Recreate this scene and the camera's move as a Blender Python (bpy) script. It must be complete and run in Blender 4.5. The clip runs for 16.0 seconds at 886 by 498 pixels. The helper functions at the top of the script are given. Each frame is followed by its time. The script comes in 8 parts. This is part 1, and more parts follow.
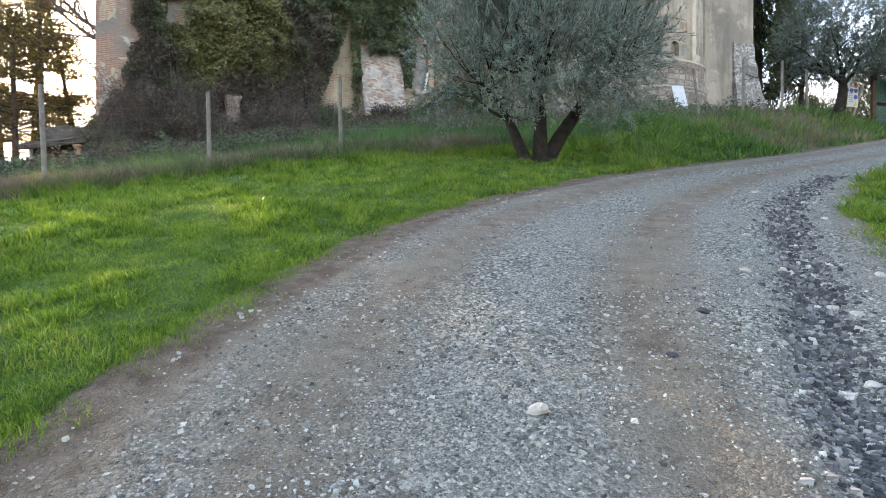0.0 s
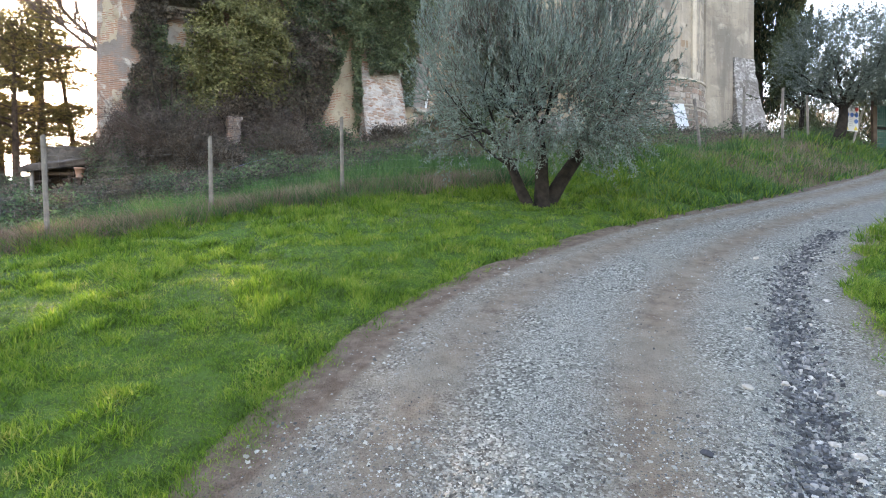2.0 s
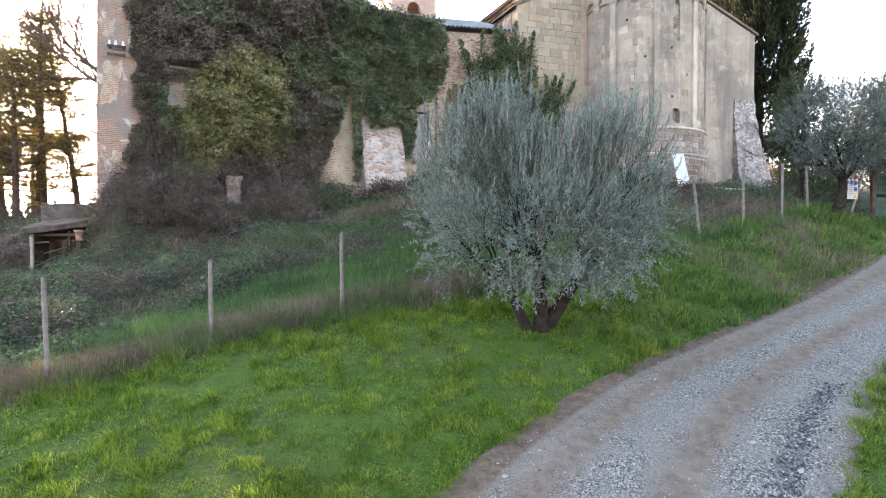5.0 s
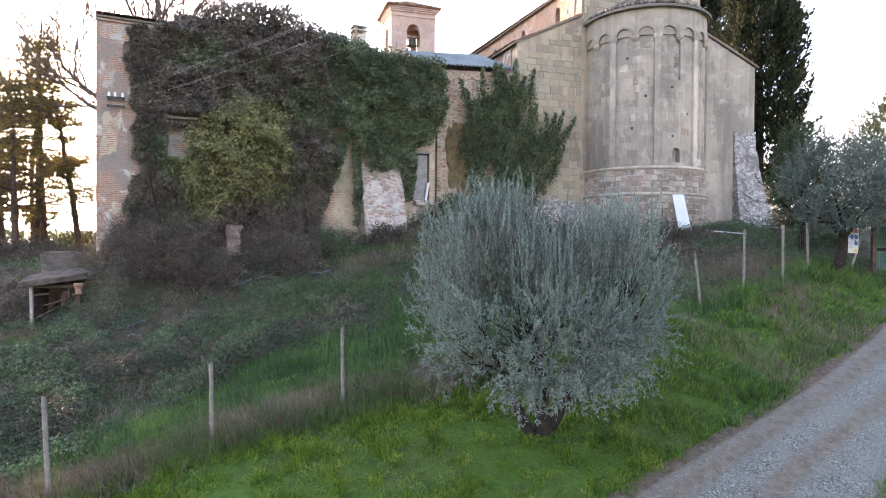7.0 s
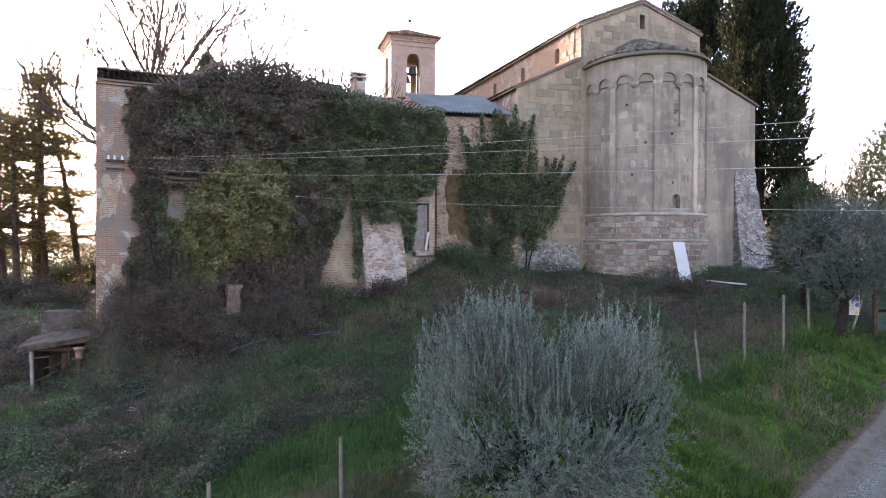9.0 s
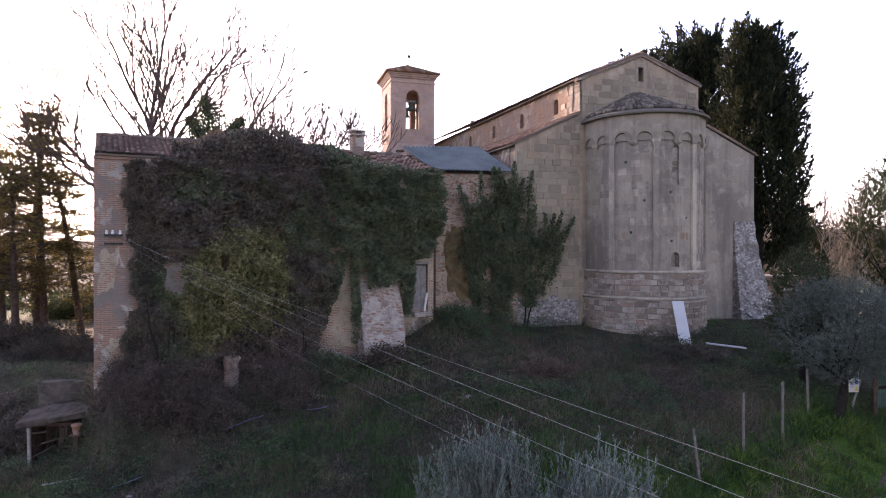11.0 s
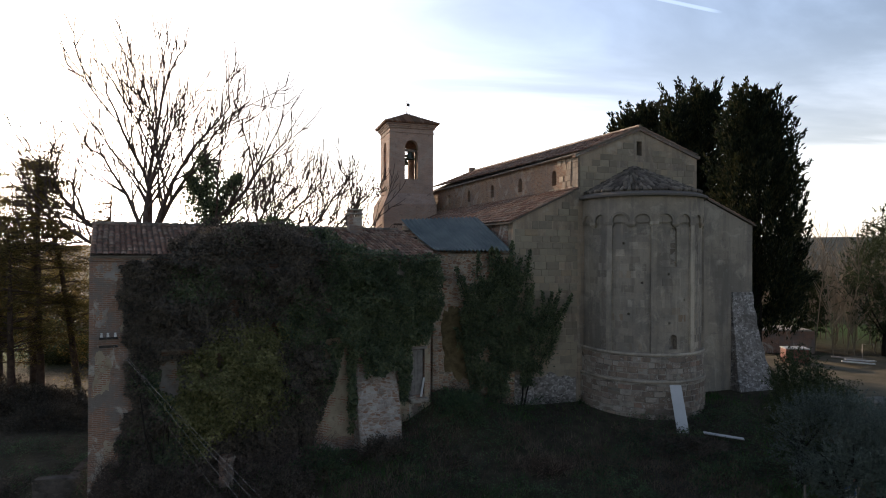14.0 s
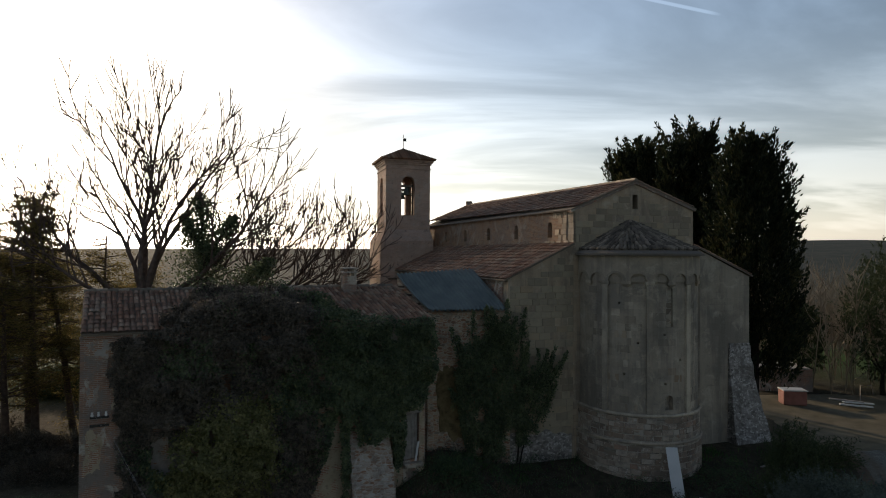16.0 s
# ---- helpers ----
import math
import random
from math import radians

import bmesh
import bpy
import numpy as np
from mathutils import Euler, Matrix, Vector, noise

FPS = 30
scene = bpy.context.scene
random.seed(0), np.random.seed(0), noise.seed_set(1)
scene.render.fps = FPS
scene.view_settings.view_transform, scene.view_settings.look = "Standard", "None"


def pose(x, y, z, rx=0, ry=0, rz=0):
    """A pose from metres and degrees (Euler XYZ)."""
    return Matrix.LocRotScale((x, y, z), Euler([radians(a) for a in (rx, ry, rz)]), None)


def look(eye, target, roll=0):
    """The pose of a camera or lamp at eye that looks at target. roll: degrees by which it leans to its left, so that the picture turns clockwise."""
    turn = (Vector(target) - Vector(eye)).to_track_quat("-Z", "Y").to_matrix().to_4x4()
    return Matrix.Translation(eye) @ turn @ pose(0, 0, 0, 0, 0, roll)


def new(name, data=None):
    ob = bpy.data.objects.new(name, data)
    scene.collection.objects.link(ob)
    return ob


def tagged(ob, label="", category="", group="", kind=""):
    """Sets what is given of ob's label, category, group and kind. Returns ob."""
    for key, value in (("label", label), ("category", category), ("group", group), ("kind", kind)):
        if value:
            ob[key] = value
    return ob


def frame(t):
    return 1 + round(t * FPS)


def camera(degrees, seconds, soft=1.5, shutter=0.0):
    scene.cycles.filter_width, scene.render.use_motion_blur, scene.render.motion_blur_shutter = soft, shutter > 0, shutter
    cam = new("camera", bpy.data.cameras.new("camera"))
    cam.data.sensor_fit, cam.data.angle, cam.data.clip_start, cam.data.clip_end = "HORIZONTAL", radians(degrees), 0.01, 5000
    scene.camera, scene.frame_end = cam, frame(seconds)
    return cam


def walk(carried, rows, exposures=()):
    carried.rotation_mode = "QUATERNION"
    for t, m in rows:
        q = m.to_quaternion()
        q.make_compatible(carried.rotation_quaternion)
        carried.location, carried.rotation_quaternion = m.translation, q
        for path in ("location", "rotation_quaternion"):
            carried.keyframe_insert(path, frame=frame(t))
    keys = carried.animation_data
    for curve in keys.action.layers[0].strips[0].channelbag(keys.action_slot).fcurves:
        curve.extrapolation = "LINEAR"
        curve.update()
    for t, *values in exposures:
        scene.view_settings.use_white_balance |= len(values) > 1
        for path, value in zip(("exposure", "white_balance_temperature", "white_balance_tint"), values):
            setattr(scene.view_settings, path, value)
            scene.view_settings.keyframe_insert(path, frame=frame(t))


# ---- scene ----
cam = camera(71.7, 16.0, 1.0)
PATH = [
    (0, (-0.023, -0.02, 1.424), (-0.026, 1.98, 1.414), 0.0),
    (0.5, (-0.046, -0.026, 1.566), (-0.049, 1.974, 1.555), 0.0),
    (1, (-0.049, -0.025, 1.744), (-0.053, 1.975, 1.732), 0.0),
    (1.5, (-0.051, -0.025, 1.972), (-0.054, 1.975, 1.959), 0.1),
    (2, (-0.056, -0.033, 2.268), (-0.058, 1.966, 2.256), 0.1),
    (2.5, (-0.054, -0.042, 2.6), (-0.056, 1.958, 2.586), 0.2),
    (3, (-0.051, -0.035, 2.926), (-0.052, 1.965, 2.913), 0.3),
    (3.5, (-0.048, -0.039, 3.31), (-0.049, 1.961, 3.296), 0.35),
    (4, (-0.039, -0.046, 3.711), (-0.041, 1.954, 3.697), 0.35),
    (6.5, (-0.11, -0.024, 6.162), (-0.108, 1.976, 6.133), 0.45),
    (7, (-0.113, 0.0, 6.621), (-0.111, 2.0, 6.595), 0.4),
    (7.5, (-0.094, 0.011, 7.089), (-0.094, 2.01, 7.066), 0.3),
    (8, (-0.081, 0.029, 7.59), (-0.082, 2.029, 7.569), 0.2),
    (8.5, (-0.055, 0.04, 8.178), (-0.058, 2.039, 8.156), 0.2),
    (9, (-0.046, 0.053, 8.783), (-0.05, 2.053, 8.763), 0.15),
    (11.5, (0.025, 0.115, 11.918), (0.02, 2.115, 11.916), 0.1),
    (12, (0.016, 0.126, 12.465), (0.012, 2.126, 12.467), 0.15),
    (12.5, (0.008, 0.112, 13.038), (0.005, 2.112, 13.044), 0.25),
    (13, (0.016, 0.109, 13.647), (0.014, 2.109, 13.656), 0.3),
    (13.5, (0.045, 0.131, 14.284), (0.043, 2.131, 14.293), 0.3),
    (14, (0.115, 0.17, 14.934), (0.111, 2.17, 14.944), 0.35),
    (14.5, (0.178, 0.205, 15.666), (0.173, 2.205, 15.675), 0.3),
    (15, (0.25, 0.235, 16.421), (0.245, 2.235, 16.43), 0.25),
    (15.5, (0.306, 0.255, 17.08), (0.301, 2.255, 17.091), 0.3),
    (16, (0.335, 0.3, 17.662), (0.332, 2.3, 17.679), 0.3),
]
EXPOSURES = [(0, 2.25, 7450, 20), (3.5, 2.65, 7500, 26), (7, 2.4, 7150, 30), (9, 1.88, 7000, 34), (11.5, 0.82, 6850, 42), (12.5, 0.25, 6950, 35), (14, -0.4, 6950, 21), (16, -1.1, 7000, 14)]
walk(cam, [(t, look(eye, target, roll)) for t, eye, target, roll in PATH], EXPOSURES)

# ---- world and sun ----
SUN_AZ, SUN_EL = -35.0, 14.0  # degrees from +y, minus is towards -x
sun_to = Vector((math.sin(radians(SUN_AZ)) * math.cos(radians(SUN_EL)), math.cos(radians(SUN_AZ)) * math.cos(radians(SUN_EL)), math.sin(radians(SUN_EL))))
world = bpy.data.worlds.new("sky")
scene.world = world
world.use_nodes = True
wn, wl = world.node_tree.nodes, world.node_tree.links
wn.clear()


def wmath(op, a, b=None, c=None):
    n = wn.new("ShaderNodeMath")
    n.operation = op
    for i, v in enumerate((a, b, c)):
        if v is None:
            continue
        if isinstance(v, (int, float)):
            n.inputs[i].default_value = v
        else:
            wl.new(v, n.inputs[i])
    return n.outputs[0]


def wdot(v, vec):
    n = wn.new("ShaderNodeVectorMath")
    n.operation = "DOT_PRODUCT"
    wl.new(v, n.inputs[0])
    n.inputs[1].default_value = vec
    return n.outputs["Value"]


def wramp(v, lo, hi):
    n = wn.new("ShaderNodeMapRange")
    n.interpolation_type = "SMOOTHSTEP"
    wl.new(v, n.inputs["Value"])
    n.inputs["From Min"].default_value, n.inputs["From Max"].default_value = lo, hi
    return n.outputs["Result"]


sky = wn.new("ShaderNodeTexSky")
sky.sky_type, sky.sun_disc = "NISHITA", False
sky.sun_elevation, sky.sun_rotation = radians(SUN_EL), radians(SUN_AZ)
sky.air_density, sky.dust_density, sky.ozone_density = 1.0, 0.7, 1.2
wco = wn.new("ShaderNodeTexCoord").outputs["Generated"]
wsep = wn.new("ShaderNodeSeparateXYZ")
wl.new(wco, wsep.inputs[0])
# thin cloud streaks on a flat layer overhead
up = wmath("ADD", wmath("MAXIMUM", wsep.outputs[2], 0.0), 0.12)
cxy = wn.new("ShaderNodeCombineXYZ")
wl.new(wmath("DIVIDE", wsep.outputs[0], up), cxy.inputs[0])
wl.new(wmath("MULTIPLY", wmath("DIVIDE", wsep.outputs[1], up), 1.7), cxy.inputs[1])
cl = wn.new("ShaderNodeTexNoise")
wl.new(cxy.outputs[0], cl.inputs["Vector"])
cl.inputs["Scale"].default_value, cl.inputs["Detail"].default_value, cl.inputs["Roughness"].default_value = 0.55, 7.0, 0.55
cl.inputs["Distortion"].default_value = 0.6
cloud = wmath("ADD", 0.36, wmath("MULTIPLY", wramp(cl.outputs[0], 0.38, 0.66), 0.56))
# vapour trail: a thin band along a great circle
TA = Vector((0.27, 1.0, 0.432)).normalized()
TB = Vector((0.46, 1.0, 0.392)).normalized()
tn = TA.cross(TB).normalized()
across = wmath("ABSOLUTE", wdot(wco, tn))
along = wdot(wco, (TB - TA).normalized())
trail = wmath("MULTIPLY", wmath("SUBTRACT", 1.0, wramp(across, 0.001, 0.005)), wmath("MULTIPLY", wramp(along, (TB - TA).normalized().dot(TA) - 0.03, (TB - TA).normalized().dot(TA) + 0.03), wmath("SUBTRACT", 1.0, wramp(along, (TB - TA).normalized().dot(TB) - 0.03, (TB - TA).normalized().dot(TB) + 0.02))))
haze = wmath("MULTIPLY", wmath("SUBTRACT", 1.0, wramp(wsep.outputs[2], 0.0, 0.22)), 0.75)
cover = wmath("MAXIMUM", wmath("MAXIMUM", cloud, haze), wmath("MULTIPLY", trail, 0.9))
grey = wn.new("ShaderNodeHueSaturation")
wl.new(wmath("ADD", 0.3, wmath("MULTIPLY", wramp(wsep.outputs[2], 0.02, 0.35), 0.65)), grey.inputs["Saturation"])
# thin cloud scatters more light towards the sun
wl.new(wmath("ADD", 1.55, wmath("MULTIPLY", wramp(wdot(wco, sun_to), -0.9, 0.5), 1.5)), grey.inputs["Value"])
wl.new(sky.outputs[0], grey.inputs["Color"])
wmix = wn.new("ShaderNodeMix")
wmix.data_type = "RGBA"
wl.new(cover, wmix.inputs[0])
wl.new(sky.outputs[0], wmix.inputs[6])
wl.new(grey.outputs[0], wmix.inputs[7])
bg = wn.new("ShaderNodeBackground")
bg.inputs["Strength"].default_value = 0.15
wl.new(wmix.outputs[2], bg.inputs["Color"])
wout = wn.new("ShaderNodeOutputWorld")
wl.new(bg.outputs[0], wout.inputs["Surface"])

sun_data = bpy.data.lights.new("sun", "SUN")
sun_data.energy, sun_data.angle, sun_data.color = 5.0, radians(0.6), (1.0, 0.82, 0.6)
sun = new("sun", sun_data)
sun.matrix_world = look(sun_to * 200, (0, 0, 0))
# ---- building helpers ----
rng = np.random.default_rng(7)


def vnoise(x, y, seed=0):
    """Smooth value noise in 0..1 on a unit lattice."""
    xi, yi = np.floor(x).astype(np.int64), np.floor(y).astype(np.int64)
    fx, fy = x - xi, y - yi
    fx, fy = fx * fx * (3 - 2 * fx), fy * fy * (3 - 2 * fy)

    def h(a, b):
        n = (a * 374761393 + b * 668265263 + seed * 974711) & 0xFFFFFFFF
        n = ((n ^ (n >> 13)) * 1274126177) & 0xFFFFFFFF
        return ((n ^ (n >> 16)) & 0xFFFF) / 65535.0

    a = h(xi, yi) * (1 - fx) + h(xi + 1, yi) * fx
    b = h(xi, yi + 1) * (1 - fx) + h(xi + 1, yi + 1) * fx
    return a * (1 - fy) + b * fy


def fbm(x, y, seed=0, octaves=4):
    x, y = np.asarray(x, float), np.asarray(y, float)
    total, amp, norm = np.zeros(np.broadcast(x, y).shape), 1.0, 0.0
    for k in range(octaves):
        total = total + amp * vnoise(x * 2 ** k, y * 2 ** k, seed + 17 * k)
        norm += amp
        amp *= 0.5
    return total / norm


def sstep(a, b, x):
    t = np.clip((np.asarray(x, float) - a) / (b - a), 0, 1)
    return t * t * (3 - 2 * t)


def unit(v):
    return v / np.maximum(np.linalg.norm(v, axis=-1, keepdims=True), 1e-9)


class Acc:
    """Gathers vertices, quads and triangles for one mesh."""

    def __init__(self):
        self.v, self.f, self.n = [], {3: [], 4: []}, 0

    def add(self, v, f):
        v, f = np.asarray(v, float).reshape(-1, 3), np.asarray(f, np.int64)
        self.v.append(v)
        self.f[f.shape[1]].append(f + self.n)
        self.n += len(v)

    def mesh(self, name, material=None, smooth=False):
        me = bpy.data.meshes.new(name)
        v = np.concatenate(self.v) if self.v else np.zeros((0, 3))
        loops, starts, at = [], [], 0
        for k in (3, 4):
            if self.f[k]:
                f = np.concatenate(self.f[k])
                loops.append(f.ravel())
                starts.append(at + np.arange(len(f)) * k)
                at += f.size
        loops, starts = np.concatenate(loops), np.concatenate(starts)
        me.vertices.add(len(v))
        me.vertices.foreach_set("co", v.astype(np.float32).ravel())
        me.loops.add(len(loops))
        me.loops.foreach_set("vertex_index", loops.astype(np.int32))
        me.polygons.add(len(starts))
        me.polygons.foreach_set("loop_start", starts.astype(np.int32))
        me.polygons.foreach_set("use_smooth", np.full(len(starts), smooth))
        me.update(calc_edges=True)
        me.validate()
        if material:
            me.materials.append(material)
        return me


def leaves(acc, p, d, side, length, width, fold=0.25):
    """Folded four-point leaves at p along d."""
    n = len(p)
    d, side = unit(d), unit(side - d * (side * d).sum(1, keepdims=True) / np.maximum((d * d).sum(1, keepdims=True), 1e-9))
    nor = np.cross(d, side)
    length, width = np.broadcast_to(length, n)[:, None], np.broadcast_to(width, n)[:, None]
    mid = p + d * length * 0.45 + nor * width * fold
    v = np.stack([p, mid + side * width * 0.5, p + d * length, mid - side * width * 0.5], 1).reshape(-1, 3)
    i = np.arange(n)[:, None] * 4
    acc.add(v, np.concatenate([i + np.array([[0, 1, 2]]), i + np.array([[0, 2, 3]])]))


def tube(acc, pts, radii, sides=6, cap=True):
    pts, radii = np.asarray(pts, float), np.asarray(radii, float)
    t = unit(np.gradient(pts, axis=0))
    ref = np.array([0.0, 0, 1]) if abs(t[0][2]) < 0.9 else np.array([1.0, 0, 0])
    a = unit(np.cross(t, ref))
    b = np.cross(t, a)
    ang = np.arange(sides) * 2 * math.pi / sides
    ring = pts[:, None] + radii[:, None, None] * (np.cos(ang)[None, :, None] * a[:, None] + np.sin(ang)[None, :, None] * b[:, None])
    n = len(pts)
    v = ring.reshape(-1, 3)
    i, j = np.meshgrid(np.arange(n - 1), np.arange(sides), indexing="ij")
    k = (j + 1) % sides
    f = np.stack([i * sides + j, i * sides + k, (i + 1) * sides + k, (i + 1) * sides + j], -1).reshape(-1, 4)
    base = acc.n
    acc.add(v, f)
    if cap and sides >= 4:
        for r0 in (0, (n - 1) * sides):
            f3 = np.array([[r0, r0 + s, r0 + s + 1] for s in range(1, sides - 1)])
            acc.f[3].append(f3 + base)


def random_units(n, r=rng):
    return unit(r.normal(size=(n, 3)))


def part(name, data, material=None, parent=None, label="", smooth=False):
    """One mesh object, from a bmesh or a finished mesh, under a thing or a part."""
    if isinstance(data, bmesh.types.BMesh):
        me = bpy.data.meshes.new(name)
        bmesh.ops.recalc_face_normals(data, faces=data.faces[:])
        data.to_mesh(me)
        data.free()
        for poly in me.polygons:
            poly.use_smooth = smooth
    else:
        me = data
    if material and not me.materials:
        me.materials.append(material)
    ob = new(name, me)
    ob.parent = parent
    if label:
        ob["label"] = label
    return ob


def thing(name, m=None, label="", category="", group="", kind=""):
    ob = new(name)
    ob.empty_display_size = 0.2
    if m is not None:
        ob.matrix_world = m
    return tagged(ob, label, category, group, kind)


def box(bm, x0, x1, y0, y1, z0, z1, m=None, bevel=0.0):
    vs = [bm.verts.new((x, y, z)) for z in (z0, z1) for y in (y0, y1) for x in (x0, x1)]
    fs = [bm.faces.new([vs[i] for i in q]) for q in ((0, 2, 3, 1), (4, 5, 7, 6), (0, 1, 5, 4), (1, 3, 7, 5), (3, 2, 6, 7), (2, 0, 4, 6))]
    if bevel:
        es = list({e for f in fs for e in f.edges})
        got = bmesh.ops.bevel(bm, geom=es, offset=bevel, segments=1, affect="EDGES")
        vs = list({v for f in got["faces"] for v in f.verts} | {v for v in vs if v.is_valid})
    if m is not None:
        bmesh.ops.transform(bm, matrix=m, verts=[v for v in vs if v.is_valid])
    return vs


def boxed(name, dims, material, parent, bevel=0.0, m=None, label=""):
    bm = bmesh.new()
    box(bm, *dims, m=m, bevel=bevel)
    return part(name, bm, material, parent, label)


def prism(bm, outline, z0, z1):
    """An upright prism over a plan outline; z0 and z1 numbers or lists."""
    n = len(outline)
    za = z0 if isinstance(z0, (list, tuple)) else [z0] * n
    zb = z1 if isinstance(z1, (list, tuple)) else [z1] * n
    lo = [bm.verts.new((x, y, z)) for (x, y), z in zip(outline, za)]
    hi = [bm.verts.new((x, y, z)) for (x, y), z in zip(outline, zb)]
    bm.faces.new(lo[::-1])
    bm.faces.new(hi)
    for i in range(n):
        j = (i + 1) % n
        bm.faces.new((lo[i], lo[j], hi[j], hi[i]))


def holed(bm, u0, u1, zb, zt, ops, depth, fmap, step=0.0):
    """A wall of that depth with openings (centre, width, sill, spring, arched) through it, laid out by fmap(u, z, depth)."""
    cuts = {u0, u1}
    for c, w, zs, zp, arched in ops:
        for k in range(9 if arched else 2):
            cuts.add(c - w / 2 + w * k / (8 if arched else 1))
    if step:
        n = max(1, int((u1 - u0) / step))
        cuts |= {u0 + (u1 - u0) * k / n for k in range(n + 1)}
    cuts = sorted(cuts)

    def top(op, u):
        c, w, zs, zp, arched = op
        return zp + (math.sqrt(max(0.0, w * w / 4 - (u - c) ** 2)) if arched else 0.0)

    def quad(*q):
        vs = [bm.verts.new(fmap(*p)) for p in q]
        if len({tuple(round(c, 5) for c in v.co) for v in vs}) == 4:
            bm.faces.new(vs)
        else:
            seen, keep = set(), []
            for v in vs:
                key = tuple(round(c, 5) for c in v.co)
                if key not in seen:
                    seen.add(key)
                    keep.append(v)
            if len(keep) == 3:
                bm.faces.new(keep)

    for a, b in zip(cuts, cuts[1:]):
        if b - a < 1e-6:
            continue
        m = (a + b) / 2
        here = sorted([o for o in ops if abs(m - o[0]) < o[1] / 2], key=lambda o: o[2])
        la, lb = zb(a), zb(b)
        for o in here:
            for d in (0.0, depth):
                quad((a, la, d), (b, lb, d), (b, o[2], d), (a, o[2], d))
            quad((a, o[2], 0.0), (b, o[2], 0.0), (b, o[2], depth), (a, o[2], depth))
            la, lb = top(o, a), top(o, b)
            quad((a, la, 0.0), (b, lb, 0.0), (b, lb, depth), (a, la, depth))
        for d in (0.0, depth):
            quad((a, la, d), (b, lb, d), (b, zt(b), d), (a, zt(a), d))
        quad((a, zt(a), 0.0), (b, zt(b), 0.0), (b, zt(b), depth), (a, zt(a), depth))
        quad((a, zb(a), 0.0), (b, zb(b), 0.0), (b, zb(b), depth), (a, zb(a), depth))
    for c, w, zs, zp, arched in ops:
        for u in (c - w / 2, c + w / 2):
            quad((u, zs, 0.0), (u, zp, 0.0), (u, zp, depth), (u, zs, depth))
    for u in (u0, u1):
        quad((u, zb(u), 0.0), (u, zt(u), 0.0), (u, zt(u), depth), (u, zb(u), depth))
    bmesh.ops.remove_doubles(bm, verts=bm.verts[:], dist=1e-4)


# ---- materials ----
def ramp_fill(node, stops):
    els = node.color_ramp.elements
    while len(els) > 1:
        els.remove(els[-1])
    els[0].position, els[0].color = stops[0][0], (*stops[0][1], 1)
    for pos, col in stops[1:]:
        els.new(pos).color = (*col, 1)


